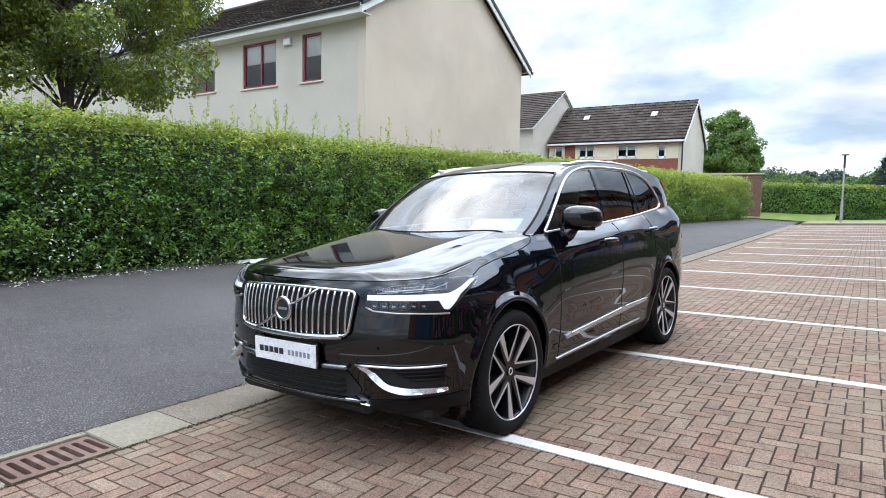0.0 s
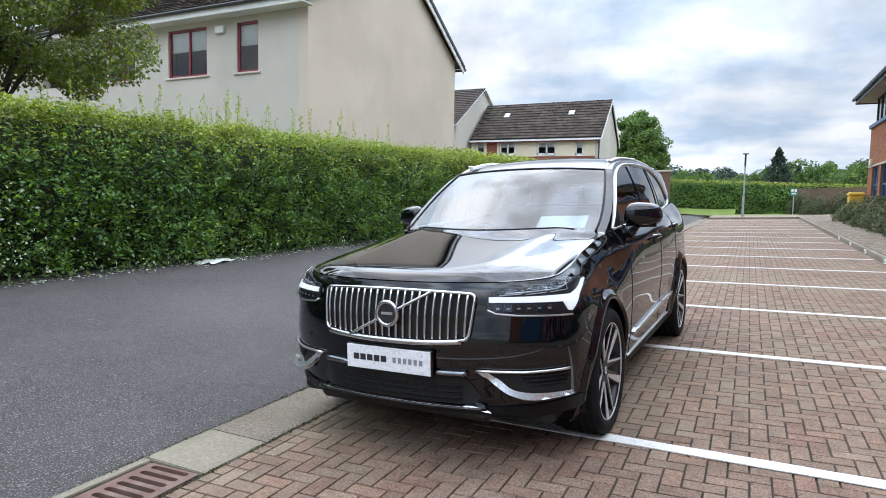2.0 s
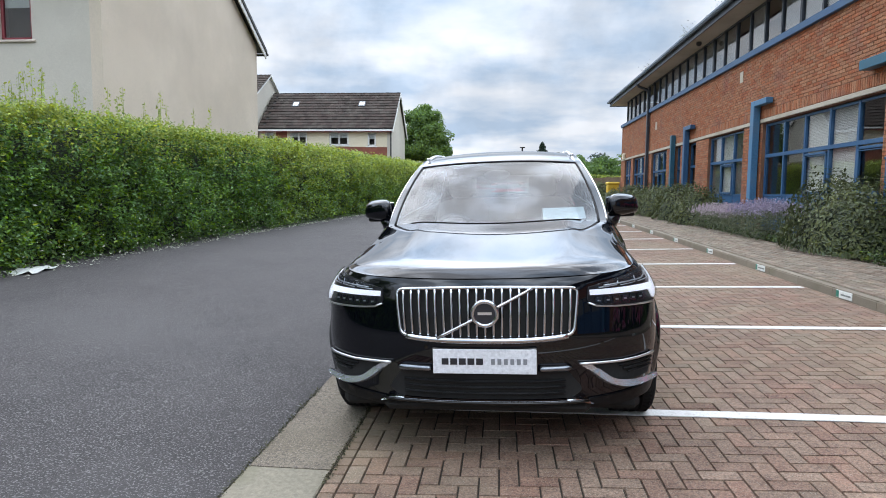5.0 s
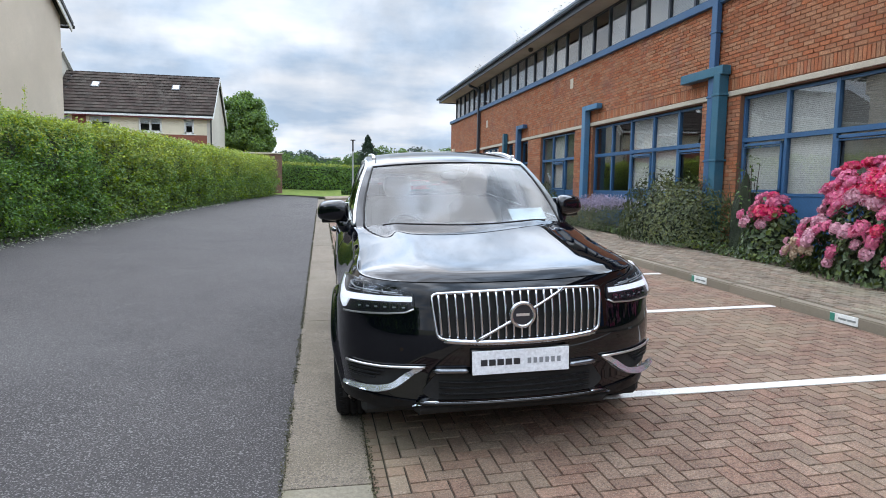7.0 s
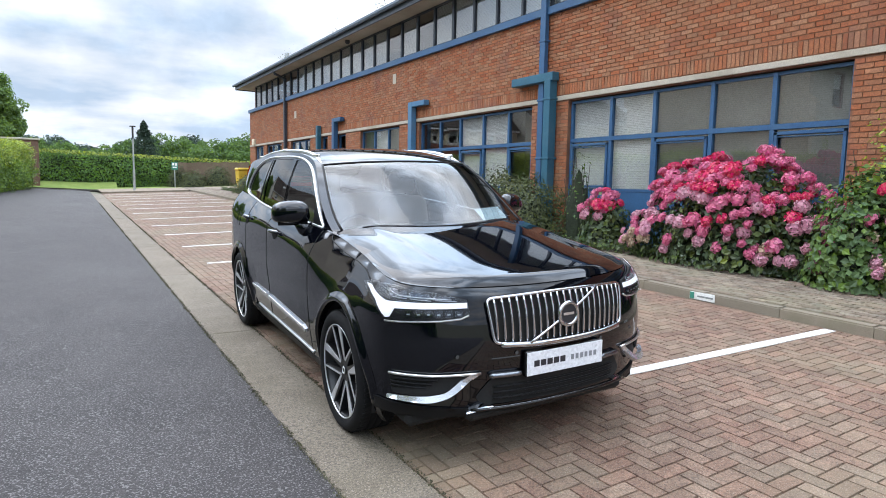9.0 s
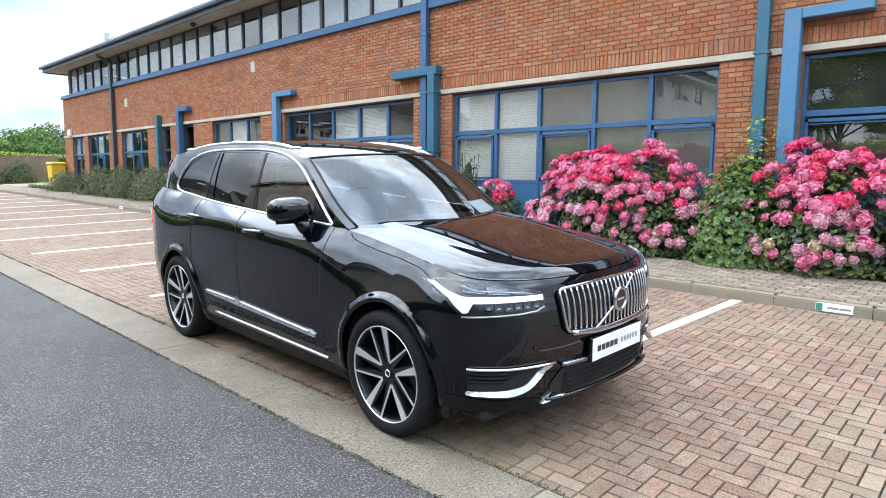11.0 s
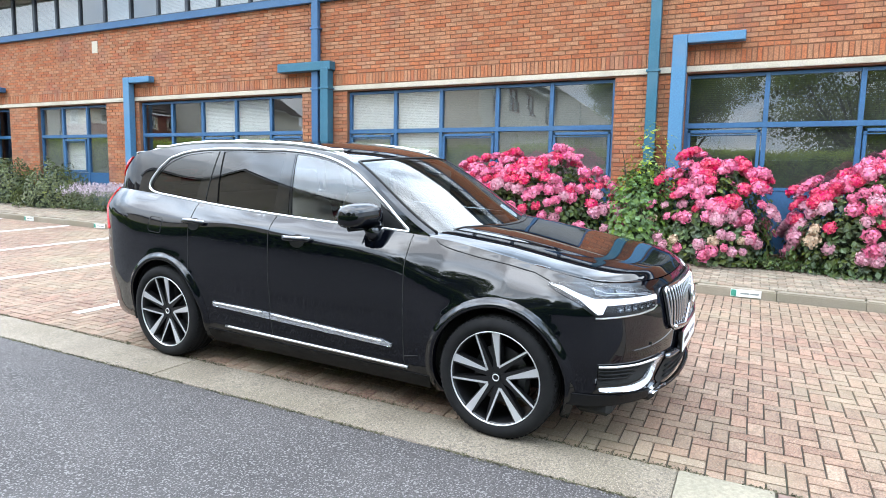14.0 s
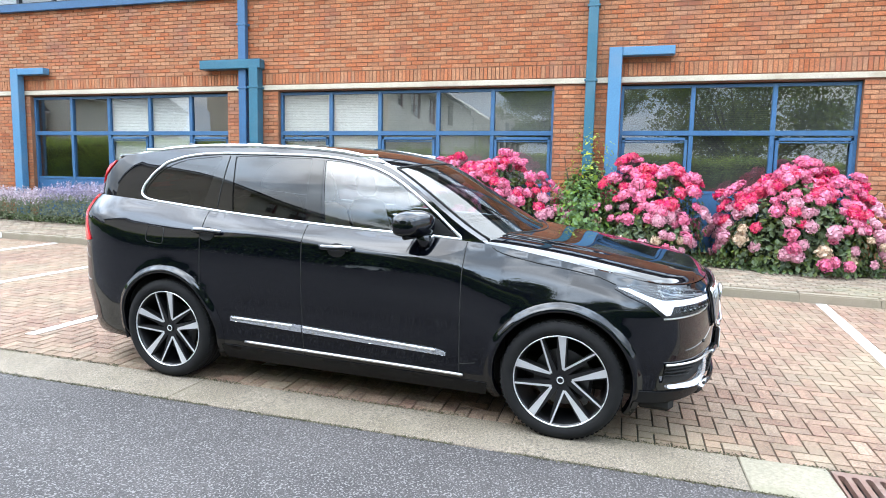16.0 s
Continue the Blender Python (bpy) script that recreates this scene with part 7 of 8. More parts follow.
for m in (False, True):
    panel("cabin_side", side_at, side_outline, car, M["paint"], holes=(FW, RW, QW), mirror=m, label="black pillars and window surrounds")
    panel("cabin_lining", side_at, side_outline, car, M["cabin_dark"], holes=(FW, RW, QW), off=-0.017, mirror=m, label="dark inner lining of the pillars")
    for name, w, mat, lab in (("front_side_window", FW, M["side_glass"], "lightly tinted door glass"), ("rear_side_window", RW, M["privacy_glass"], "dark privacy glass"), ("quarter_window", QW, M["privacy_glass"], "dark privacy glass")):
        ob = panel(name, side_at, w, car, mat, off=-0.004, mirror=m, step=0.08, label=lab)
        ob.visible_shadow = False
    # gloss pillars between the windows
    for ya, yb, yc, yd in ((1.725, 1.852, 1.874, 1.785), (2.462, 2.732, 2.645, 2.527)):
        panel("pillar_trim", side_at, [(ya, belt(ya)), (yb, belt(yb)), (yc, float(TOPW(yc))), (yd, float(TOPW(yd)))], car, M["gloss_black"], off=0.003, mirror=m, step=0.06)
    trace(side_at, [(2.60, belt(2.60)), (2.575, float(TOPW(2.575)))], 0.004, "door_seam", M["under"], car, off=0.004, mirror=m)
    trace(side_at, rounded(DLO, 0.02, 2), 0.0105, "window_chrome", M["satin"], car, off=0.003, mirror=m, closed=True, n=8, step=0.06, label="bright chrome line round the side windows")
    panel("mirror_triangle", side_at, [(0.735, belt(0.735)), (0.90, belt(0.90)), (0.955, 1.37)], car, M["plastic"], off=0.004, mirror=m, step=0.04)
    # tall red rear lamp up the pillar and down into the tail
    panel("rear_lamp", side_at, rounded([(3.88, 1.365), (3.968, 1.367), (3.875, 1.462), (3.735, 1.588), (3.66, 1.632), (3.76, 1.52)], 0.015, 2), car, M["red_lamp"], off=0.008, thick=0.012, mirror=m, step=0.04, label="tall red rear lamp up the pillar")
    panel("rear_lamp_foot", body_at, rounded([(ALONG(3.76), 1.0), (ALONG(3.96), 0.97), (ALONG(4.0), 1.34), (ALONG(3.92), 1.345), (ALONG(3.85), 1.16)], 0.02, 2), car, M["red_lamp"], off=0.010, thick=0.014, mirror=m, step=0.04, label="red lower rear lamp")


def span(name, y0, y1, q0, q1, mat, ny=20, nq=24, off=0.0, label=""):
    """A piece of the screen, roof or tailgate."""
    Y, Q = np.meshgrid(np.linspace(y0, y1, ny), np.linspace(q0, q1, nq), indexing="ij")
    P = roof_at(Y, Q)
    N = -normals_of(roof_at, Y, Q)
    N *= np.where(N[..., 2:3] < 0, -1, 1)
    P = P + N * off
    i = (np.arange(ny - 1)[:, None] * nq + np.arange(nq - 1)[None]).ravel()
    me = quads(name, P.reshape(-1, 3), np.stack([i, i + 1, i + nq + 1, i + nq], 1), mat, True)
    me.normals_split_custom_set_from_vertices([tuple(n) for n in N.reshape(-1, 3)])
    return part(name, me, None, car, label)


scr = span("windscreen", 0.57, 1.27, -0.93, 0.93, M["screen_glass"], 24, 30, label="windscreen mirroring the bright sky")
scr.visible_shadow = False
span("paper", 0.655, 0.775, 0.44, 0.83, M["paper"], 4, 6, -0.028, "white sheet of paper behind the screen")
for a, b in ((-1, -0.93), (0.93, 1)):
    span("a_pillar", 0.56, 1.27, a, b, M["paint"], 24, 4)
span("roof", 1.27, 1.42, -1, 1, M["paint"], 8, 34, label="glossy black roof")
span("glass_roof", 1.42, 2.9, -0.72, 0.72, M["gloss_black"], 20, 26, label="dark panoramic glass roof")
for a, b in ((-1, -0.72), (0.72, 1)):
    span("roof_side", 1.42, 2.9, a, b, M["paint"], 20, 6)
span("roof_rear", 2.9, 3.62, -1, 1, M["paint"], 14, 34)
span("tailgate_glass", 3.62, 3.99, -0.94, 0.94, M["privacy_glass"], 10, 24)
for a, b in ((-1, -0.94), (0.94, 1)):
    span("tailgate_edge", 3.62, 3.99, a, b, M["paint"], 10, 3)
sp = [(float(p[0]), float(p[1]) + 0.03, float(p[2]) + 0.004) for p in roof_at(np.full(20, 3.62), np.linspace(-0.95, 0.95, 20))]
part("spoiler", tube(sp, 0.03, 8, flat=0.6), M["paint"], car, "black roof spoiler", True)
# black band round the screen glass
bd = [tuple(p) for p in roof_at(np.full(24, 1.262), np.linspace(-0.925, 0.925, 24))]
part("screen_seal", tube(bd, 0.009, 6), M["plastic"], car, smooth=True)
for s in (-1, 1):
    bd = [tuple(p) for p in roof_at(np.linspace(0.58, 1.262, 20), np.full(20, s * 0.928))]
    part("screen_seal", tube(bd, 0.009, 6), M["plastic"], car, smooth=True)
    # roof rails
    ry = np.linspace(1.30, 3.52, 26)
    p = roof_at(ry, np.full(26, s * 0.93))
    lift = 0.014 * np.clip(np.minimum((ry - 1.30) / 0.3, (3.52 - ry) / 0.3), 0, 1) - 0.006
    part("roof_rail", tube([(a, b, c + d) for (a, b, c), d in zip(p, lift)], [0.006] + [0.014] + [0.017] * 22 + [0.014] + [0.006], 8, flat=0.9), M["satin"], car, "bright satin roof rail", True)
    for yy in (1.46, 2.42, 3.36):
        q = roof_at(np.array([yy]), np.array([s * 0.93]))[0]
        part("rail_foot", block(q[0] - 0.014, q[0] + 0.014, yy - 0.06, yy + 0.06, q[2] - 0.02, q[2] + 0.028, bevel=0.008), M["satin"], car)
# sensor housing behind the top of the screen, aerial fin
q = roof_at(np.array([1.14]), np.array([0.0]))[0]
bm = bmesh.new()
bmesh.ops.create_uvsphere(bm, u_segments=18, v_segments=10, radius=1, matrix=Matrix.Translation((0, q[1] + 0.02, q[2] - 0.035)) @ Matrix.Rotation(0.55, 4, "X") @ Matrix.Diagonal((0.11, 0.06, 0.03, 1)))
part("sensor_housing", bm, M["cabin_dark"], car, "dark sensor housing behind the screen", True)
q = roof_at(np.array([3.45]), np.array([0.0]))[0]
bm = bmesh.new()
v = [bm.verts.new(p) for p in ((0.025, q[1] - 0.12, q[2]), (-0.025, q[1] - 0.12, q[2]), (-0.03, q[1] + 0.09, q[2]), (0.03, q[1] + 0.09, q[2]), (0, q[1] + 0.03, q[2] + 0.06), (0, q[1] + 0.085, q[2] + 0.065))]
for f in ((0, 1, 4), (0, 4, 5, 3), (1, 2, 5, 4), (2, 3, 5)):
    bm.faces.new([v[i] for i in f])
part("aerial_fin", bm, M["paint"], car)
# wipers
for x0, x1, yy in ((-0.62, 0.05, 0.52), (0.02, 0.62, 0.52)):
    pts = [(float(x), float(0.285 + 0.34 * (x / 0.80) ** 2), float(hood_at(x, 0.285 + 0.34 * (x / 0.80) ** 2)[2]) + 0.001) for x in np.linspace(x0, x1, 12)]
    part("wiper", tube(pts, 0.005, 6), M["plastic"], car, smooth=True)


# ---- the nose ----
def nose_at(x, z):
    """The front of the body by distance across and height."""
    x, z = np.asarray(x, float), np.asarray(z, float)
    p = body_at(np.interp(np.abs(x), fine_x[:1700], fine_a[:1700]), z)
    return p * np.stack([np.where(x < 0, -1, 1), np.ones_like(x), np.ones_like(x)], -1)


CX = 0.018
g_low = lambda x: 0.686 + 0.014 * (x / 0.47) ** 4 + 0.010 * (x / 0.47) ** 2
g_high = lambda x: 0.952 - 0.012 * (x / 0.47) ** 2
gpoly = rounded([(CX + float(x), g_low(x)) for x in np.linspace(-0.452, 0.452, 14)] + [(CX + float(x), g_high(x)) for x in np.linspace(0.490, -0.490, 14)], [0.06] + [0.02] * 12 + [0.06, 0.05] + [0.02] * 12 + [0.05], 4)
grille = panel("grille", nose_at, gpoly, car, M["under"], off=0.004, step=0.05, label="upright chrome-barred grille")
line = dense(gpoly, 0.03)
c = np.array(line)
fr = nose_at(c[:, 0], c[:, 1]) + np.array([0, -0.022, 0.0])
part("grille_frame", tube([tuple(p) for p in fr], 0.0095, 8, True), M["chrome"], grille, "polished chrome surround", True)
low = [(CX + float(x), g_low(x) - 0.004) for x in np.linspace(-0.42, 0.42, 30)]
c = np.array(low)
part("grille_chin", tube([tuple(p) for p in nose_at(c[:, 0], c[:, 1]) + np.array([0, -0.024, 0])], 0.017, 8), M["chrome"], grille, "thicker chrome lower edge", True)
for i in range(21):
    x = CX + (i - 10) * 0.0450
    rel = x - CX
    zs = np.linspace(g_low(rel) + 0.006, g_high(rel) - 0.006, 12)
    xx = np.full(12, x) * np.linspace(0.955, 1.0, 12)
    p = nose_at(xx, zs)
    bulge = 0.012 + 0.020 * np.sin(np.linspace(0, math.pi, 12)) * 0.4 + 0.012 * np.linspace(0, 1, 12)
    part("grille_bar", tube([(a, b - d, cc) for (a, b, cc), d in zip(p, bulge)], 0.0086, 6, flat=1.0, up=(0, 1, 0)), M["chrome"], grille, smooth=True)
# slanting bar and round badge
sx = np.linspace(-0.235, 0.265, 14)
sz = np.interp(sx, [-0.235, 0.265], [0.696, 0.946])
p = nose_at(sx, sz) + np.array([0, -0.036, 0])
part("slash", tube([tuple(q) for q in p], 0.0085, 6), M["chrome"], grille, "slanting chrome bar", True)
bc = nose_at(np.array([CX]), np.array([0.826]))[0]
ring = [(bc[0] + 0.063 * math.cos(t), bc[1] - 0.048, bc[2] + 0.063 * math.sin(t)) for t in np.linspace(0, 2 * math.pi, 40, endpoint=False)]
part("badge", tube(ring, 0.0115, 8, True, up=(0, 1, 0)), M["chrome"], grille, "plain round chrome badge ring", True)
part("badge_disc", rod(bmesh.new(), (bc[0], bc[1] - 0.02, bc[2]), (bc[0], bc[1] - 0.05, bc[2]), 0.055, n=32), M["print_black"], grille, "dark badge centre")
part("badge_bar", block(bc[0] - 0.036, bc[0] + 0.036, bc[1] - 0.053, bc[1] - 0.0505, bc[2] - 0.006, bc[2] + 0.008), M["satin"], grille, "plain silver bar")

# plate, with its print as plain bars
px, pz = 0.010, 0.574
py = float(nose_at(np.array([0.0]), np.array([0.57]))[0][1]) - 0.022
plate = part("plate_holder", block(px - 0.274, px + 0.274, py, py + 0.03, pz - 0.071, pz + 0.071, bevel=0.006), M["gloss_black"], car, "front plate in a black holder")
part("plate", block(px - 0.268, px + 0.268, py - 0.006, py - 0.0005, pz - 0.065, pz + 0.065, bevel=0.002), M["plate_white"], plate, "white dealer plate")
for i in range(5):
    part("print_bar", block(px - 0.222 + i * 0.045, px - 0.222 + i * 0.045 + 0.036, py - 0.0075, py - 0.0062, pz - 0.017, pz + 0.017), M["print_black"], plate, "plain dark bar of print")
for i in range(6):
    part("print_bar", block(px + 0.035 + i * 0.033, px + 0.035 + i * 0.033 + 0.02, py - 0.0075, py - 0.0062, pz - 0.015, pz + 0.015), M["print_grey"], plate, "plain grey bar of print")

# lower intake with slats, silver lip
ipoly = rounded([(-0.47, 0.358), (0.47, 0.358), (0.53, 0.40), (0.44, 0.512), (-0.44, 0.512), (-0.53, 0.40)], 0.03, 3)
intake = panel("lower_intake", nose_at, ipoly, car, M["under"], off=0.005, step=0.05, label="black lower air intake")
for z in (0.392, 0.425, 0.458):
    xx = np.linspace(-0.43, 0.43, 20)
    part("slat", tube([tuple(q) for q in nose_at(xx, np.full(20, z)) + np.array([0, -0.012, 0])], 0.008, 6, flat=0.7), M["plastic"], intake, smooth=True)
xx = np.linspace(-0.47, 0.47, 24)
for a, b in ((-0.46, -0.265), (0.285, 0.46)):
    xs2 = np.linspace(a, b, 10)
    part("intake_brow", tube([tuple(q) for q in nose_at(xs2, np.full(10, 0.527)) + np.array([0, -0.014, 0])], [0.012] + [0.022] * 8 + [0.012], 8, flat=0.8), M["gunmetal"], intake, "dark metallic brow over the intake", True)
lip = [tuple(q) for q in nose_at(np.linspace(-0.56, 0.56, 30), 0.346 - 0.006 * (np.linspace(-1, 1, 30)) ** 2) + np.array([0, -0.03, 0])]
part("front_lip", tube(lip, [0.010] + [0.017] * 28 + [0.010], 8, flat=0.6), M["gloss_black"], car, "dark front lip", True)
part("lip_trim", tube([(a, b - 0.012, c + 0.010) for a, b, c in lip], 0.0020, 6), M["gunmetal"], car, "thin silver line along the lip", True)
for s in (-1, 1):
    lx = np.linspace(0.44, 0.585, 10)
    lz = 0.352 - 0.028 * np.linspace(0, 1, 10) ** 1.5
    bm, rows = bmesh.new(), []
    for q, k in zip(nose_at(s * lx, lz), np.linspace(0, 1, 10)):
        w = 0.006 + 0.012 * math.sin(math.pi * min(1, k * 1.05)) ** 0.7
        rows.append([bm.verts.new((q[0], q[1] + dy, q[2] + dz)) for dy, dz in ((0.0, w), (-0.035, w * 0.6), (-0.042, -w * 0.2), (-0.02, -w * 0.8), (0.0, -w * 0.8))])
    for a, b in zip(rows, rows[1:]):
        for k in range(5):
            bm.faces.new((a[k], a[(k + 1) % 5], b[(k + 1) % 5], b[k]))
    bm.faces.new(rows[0])
    bm.faces.new(rows[-1])
    bmesh.ops.recalc_face_normals(bm, faces=bm.faces)
    part("lip_corner", bm, M["chrome"], car, "silver wedge at the corner of the lip")
    # skirt below the bumper corner
    m = s < 0
    panel("bumper_skirt", body_at, [(ACROSS(0.56), 0.296), (ALONG(-0.42), 0.305), (ALONG(-0.42), 0.378), (ACROSS(0.56), 0.345)], car, M["plastic"], off=0.012, thick=0.02, mirror=m, step=0.05)
    # bright C-shaped trim round the fog lamp recess
    panel("fog_recess", body_at, [(1.005, 0.425), (0.77, 0.415), (0.66, 0.44), (0.56, 0.535), (1.005, 0.548)], car, M["under"], off=0.004, mirror=m, step=0.05, label="dark recess")
    blade = rounded([(1.005, 0.414), (0.77, 0.400), (0.665, 0.428), (0.500, 0.548), (0.565, 0.540), (0.690, 0.450), (0.79, 0.433), (1.005, 0.434)], [0.01, 0.06, 0.05, 0.004, 0.01, 0.03, 0.05, 0.01], 4)
    blade_at = lambda a, z: body_at(a, z) + normals_of(body_at, np.asarray(a, float), np.asarray(z, float)) * (0.55 * np.clip(0.505 - z, 0, 1))[..., None]
    panel("fog_trim", blade_at, blade, car, M["silver"], off=0.014, thick=0.03, mirror=m, step=0.025, label="bright chrome blade of the bumper trim")
    trace(body_at, [(1.005, 0.546), (0.75, 0.540), (0.505, 0.547)], 0.0075, "fog_trim_edge", M["satin"], car, off=0.014, mirror=m, label="thin bright upper edge of the bumper trim")
    for z in (0.470, 0.492, 0.514):
        trace(body_at, [(0.80 - (z - 0.47) * 1.5, z), (1.0, z + 0.004)], 0.006, "fog_slat", M["plastic"], car, off=0.010, mirror=m)
    # headlamp: dark housing, white T-shaped running light, small lenses, clear cover
    lamp_poly = rounded([(0.560, 0.866), (0.610, 0.845), (0.72, 0.836), (1.035, 0.828), (1.140, 0.898), (1.262, 0.942), (1.340, 0.976), (1.24, 0.993), (1.02, 0.993), (0.884, 0.980), (0.74, 0.966), (0.575, 0.938)], 0.012, 3)
    hl = panel("headlamp", body_at, lamp_poly, car, M["lamp_dark"], off=0.008, thick=0.010, mirror=m, step=0.025, label="headlamp with a white T-shaped running light")
    panel("running_light", body_at, [(0.575, 0.893), (0.975, 0.888), (1.000, 0.846), (1.026, 0.842), (1.124, 0.910), (1.240, 0.953), (1.312, 0.975), (1.25, 0.974), (1.13, 0.938), (1.04, 0.918), (0.575, 0.920)], hl, M["drl"], off=0.017, thick=0.006, mirror=m, step=0.025, label="white T-shaped light bar")
    for i in range(6):
        f = 0.60 + i * 0.054
        panel("lens", body_at, rounded([(f, 0.850), (f + 0.042, 0.849), (f + 0.042, 0.882), (f, 0.883)], 0.008, 2), hl, M["lamp_lens"], off=0.016, thick=0.005, mirror=m, step=0.03)
        panel("lens_bead", body_at, rounded([(f + 0.012, 0.860), (f + 0.030, 0.8595), (f + 0.030, 0.8665), (f + 0.012, 0.867)], 0.003, 2), hl, M["lamp_silver"], off=0.0185, thick=0.002, mirror=m, step=0.02)
    # three projector modules over the bar, each with a bright lower rim
    for f0, f1, z0, z1 in ((0.625, 0.745, 0.930, 0.950), (0.765, 0.885, 0.932, 0.962), (0.905, 1.035, 0.938, 0.974)):
        panel("lens_upper", body_at, rounded([(f0, z0), (f1, z0 + 0.005), (f1 + 0.012, z1 + 0.006), (f0 + 0.012, z1 - 0.002)], 0.008, 2), hl, M["lamp_lens"], off=0.015, thick=0.005, mirror=m, step=0.03)
        trace(body_at, [(f0 + 0.005, z0 - 0.003), (f1, z0 + 0.002), (f1 + 0.012, z1)], 0.0028, "module_rim", M["lamp_silver"], hl, off=0.016, mirror=m, step=0.03)
    trace(body_at, [(0.66, 0.936), (0.96, 0.946), (1.06, 0.968)], 0.004, "lens_rim", M["lamp_silver"], hl, off=0.016, mirror=m, step=0.04)
    cov = panel("lamp_cover", body_at, lamp_poly, hl, M["lamp_cover"], off=0.023, mirror=m, step=0.03)
    cov.visible_shadow = False
    trace(body_at, [(0.565, 0.856), (0.612, 0.838), (0.72, 0.829), (1.036, 0.821)], 0.0055, "lamp_edge", M["satin"], hl, off=0.006, mirror=m, step=0.04)
    # mirror
    mc = Vector((s * 0.985, 0.985, 1.295))
    bm = bmesh.new()
    bmesh.ops.create_cube(bm, size=2)
    bmesh.ops.subdivide_edges(bm, edges=list(bm.edges), cuts=5, use_grid_fill=True)
    for v in bm.verts:
        q = v.co.copy()
        k = (abs(q.x) ** 3.4 + abs(q.y) ** 3.4 + abs(q.z) ** 3.4) ** (1 / 3.4)
        q /= k
        taper = 1 - 0.22 * max(0, -q.y)
        q = Vector((q.x * 0.122 * (1 - 0.08 * q.z), q.y * 0.085 + s * q.x * 0.05, q.z * 0.086 * taper * (1 - 0.10 * s * q.x)))
        v.co = mc + q
    mir = part("door_mirror", bm, M["paint"], car, "glossy black door mirror", True)
    bm = block(-0.10, 0.10, 0.083, 0.088, -0.065, 0.062, bevel=0.002)
    bm.transform(Matrix.Translation(mc) @ Matrix.Rotation(s * 0.4, 4, "Z"))
    part("mirror_glass", bm, glossy("mirror_glass", (0.7, 0.72, 0.74), 0.02, 1.0), mir)
    part("mirror_foot", tube([(s * 0.86, 0.93, 1.165), (s * 0.90, 0.94, 1.18), (s * 0.935, 0.955, 1.235)], [0.05, 0.042, 0.034], 10, flat=1.3), M["paint"], mir, smooth=True)
    part("mirror_lower", tube([(s * 0.88, 0.965, 1.222), (s * 1.07, 1.015, 1.222)], 0.022, 8), M["plastic"], mir, smooth=True)

# ---- cabin, floor, wheel housings ----
part("underbody", block(-0.68, 0.68, -0.70, 3.85, 0.24, 0.42, bevel=0.04), M["under"], car)
# unseen low trays, added to block light and deepen the shadow under the car
part("floor_tray", block(-0.80, 0.80, 0.58, 2.42, 0.16, 0.30, bevel=0.02), M["under"], car)
part("undertray", block(-0.56, 0.56, -0.84, -0.66, 0.262, 0.336, bevel=0.03), M["under"], car)
part("undertray", block(-0.84, 0.84, -0.66, -0.44, 0.225, 0.36, bevel=0.03), M["under"], car)
part("bulkhead", block(-0.70, 0.70, 0.42, 0.55, 0.42, 1.08), M["under"], car)
part("cabin_floor", block(-0.72, 0.72, 0.55, 3.8, 0.42, 0.5), M["cabin_dark"], car)
part("load_cover", block(-0.72, 0.72, 2.95, 3.85, 0.95, 1.0), M["cabin_dark"], car)
bm = bmesh.new()
dx = [(0.60, 0.62, 1.10), (0.55, 0.70, 1.185), (0.62, 0.98, 1.165), (0.68, 1.06, 1.02), (0.6, 1.05, 0.75)]
rows = []
for _, yy, zz in dx:
    rows.append([bm.verts.new((x, yy - (0.12 * (1 - (x / 0.76) ** 2) if yy < 0.9 else 0), zz + 0.012 * (1 - (x / 0.76) ** 2))) for x in np.linspace(-0.76, 0.76, 14)])
for a, b in zip(rows, rows[1:]):
    for i in range(13):
        bm.faces.new((a[i], a[i + 1], b[i + 1], b[i]))
part("dashboard", bm, M["cabin_dark"], car, "dark dashboard", True)
for x in (-0.38, 0.38):
    bm = block(x - 0.26, x + 0.26, 1.25, 1.78, 0.62, 0.80, bevel=0.06)
    st = part("seat", bm, M["leather"], car, "pale leather front seat", True)
    bm = block(x - 0.25, x + 0.25, -0.09, 0.09, 0.0, 0.62, bevel=0.07)
    bm.transform(Matrix.Translation((0, 1.80, 0.74)) @ Matrix.Rotation(-0.28, 4, "X"))
    part("seat_back", bm, M["leather"], st, smooth=True)
    bm = block(x - 0.13, x + 0.13, -0.05, 0.05, 0.64, 0.84, bevel=0.04)
    bm.transform(Matrix.Translation((0, 1.80, 0.74)) @ Matrix.Rotation(-0.22, 4, "X"))
    part("head_rest", bm, M["leather"], st, smooth=True)
bs = part("rear_bench", block(-0.66, 0.66, 2.1, 2.62, 0.62, 0.80, bevel=0.06), M["leather"], car, "pale leather rear bench", True)
bm = block(-0.66, 0.66, -0.09, 0.09, 0, 0.62, bevel=0.07)
bm.transform(Matrix.Translation((0, 2.68, 0.74)) @ Matrix.Rotation(-0.3, 4, "X"))
part("bench_back", bm, M["leather"], bs, smooth=True)
ring = [(0.38 + 0.185 * math.cos(t), 1.12 + 0.07 * math.sin(t), 1.06 + 0.17 * math.sin(t)) for t in np.linspace(0, 2 * math.pi, 28, endpoint=False)]
ring = [(-x, y, z) for x, y, z in ring]
sw = part("steering_wheel", tube(ring, 0.016, 8, True, up=(0, 1, 0)), M["cabin_dark"], car, smooth=True)
part("wheel_boss", block(-0.45, -0.31, 1.09, 1.13, 1.0, 1.11, bevel=0.02), M["cabin_dark"], sw)
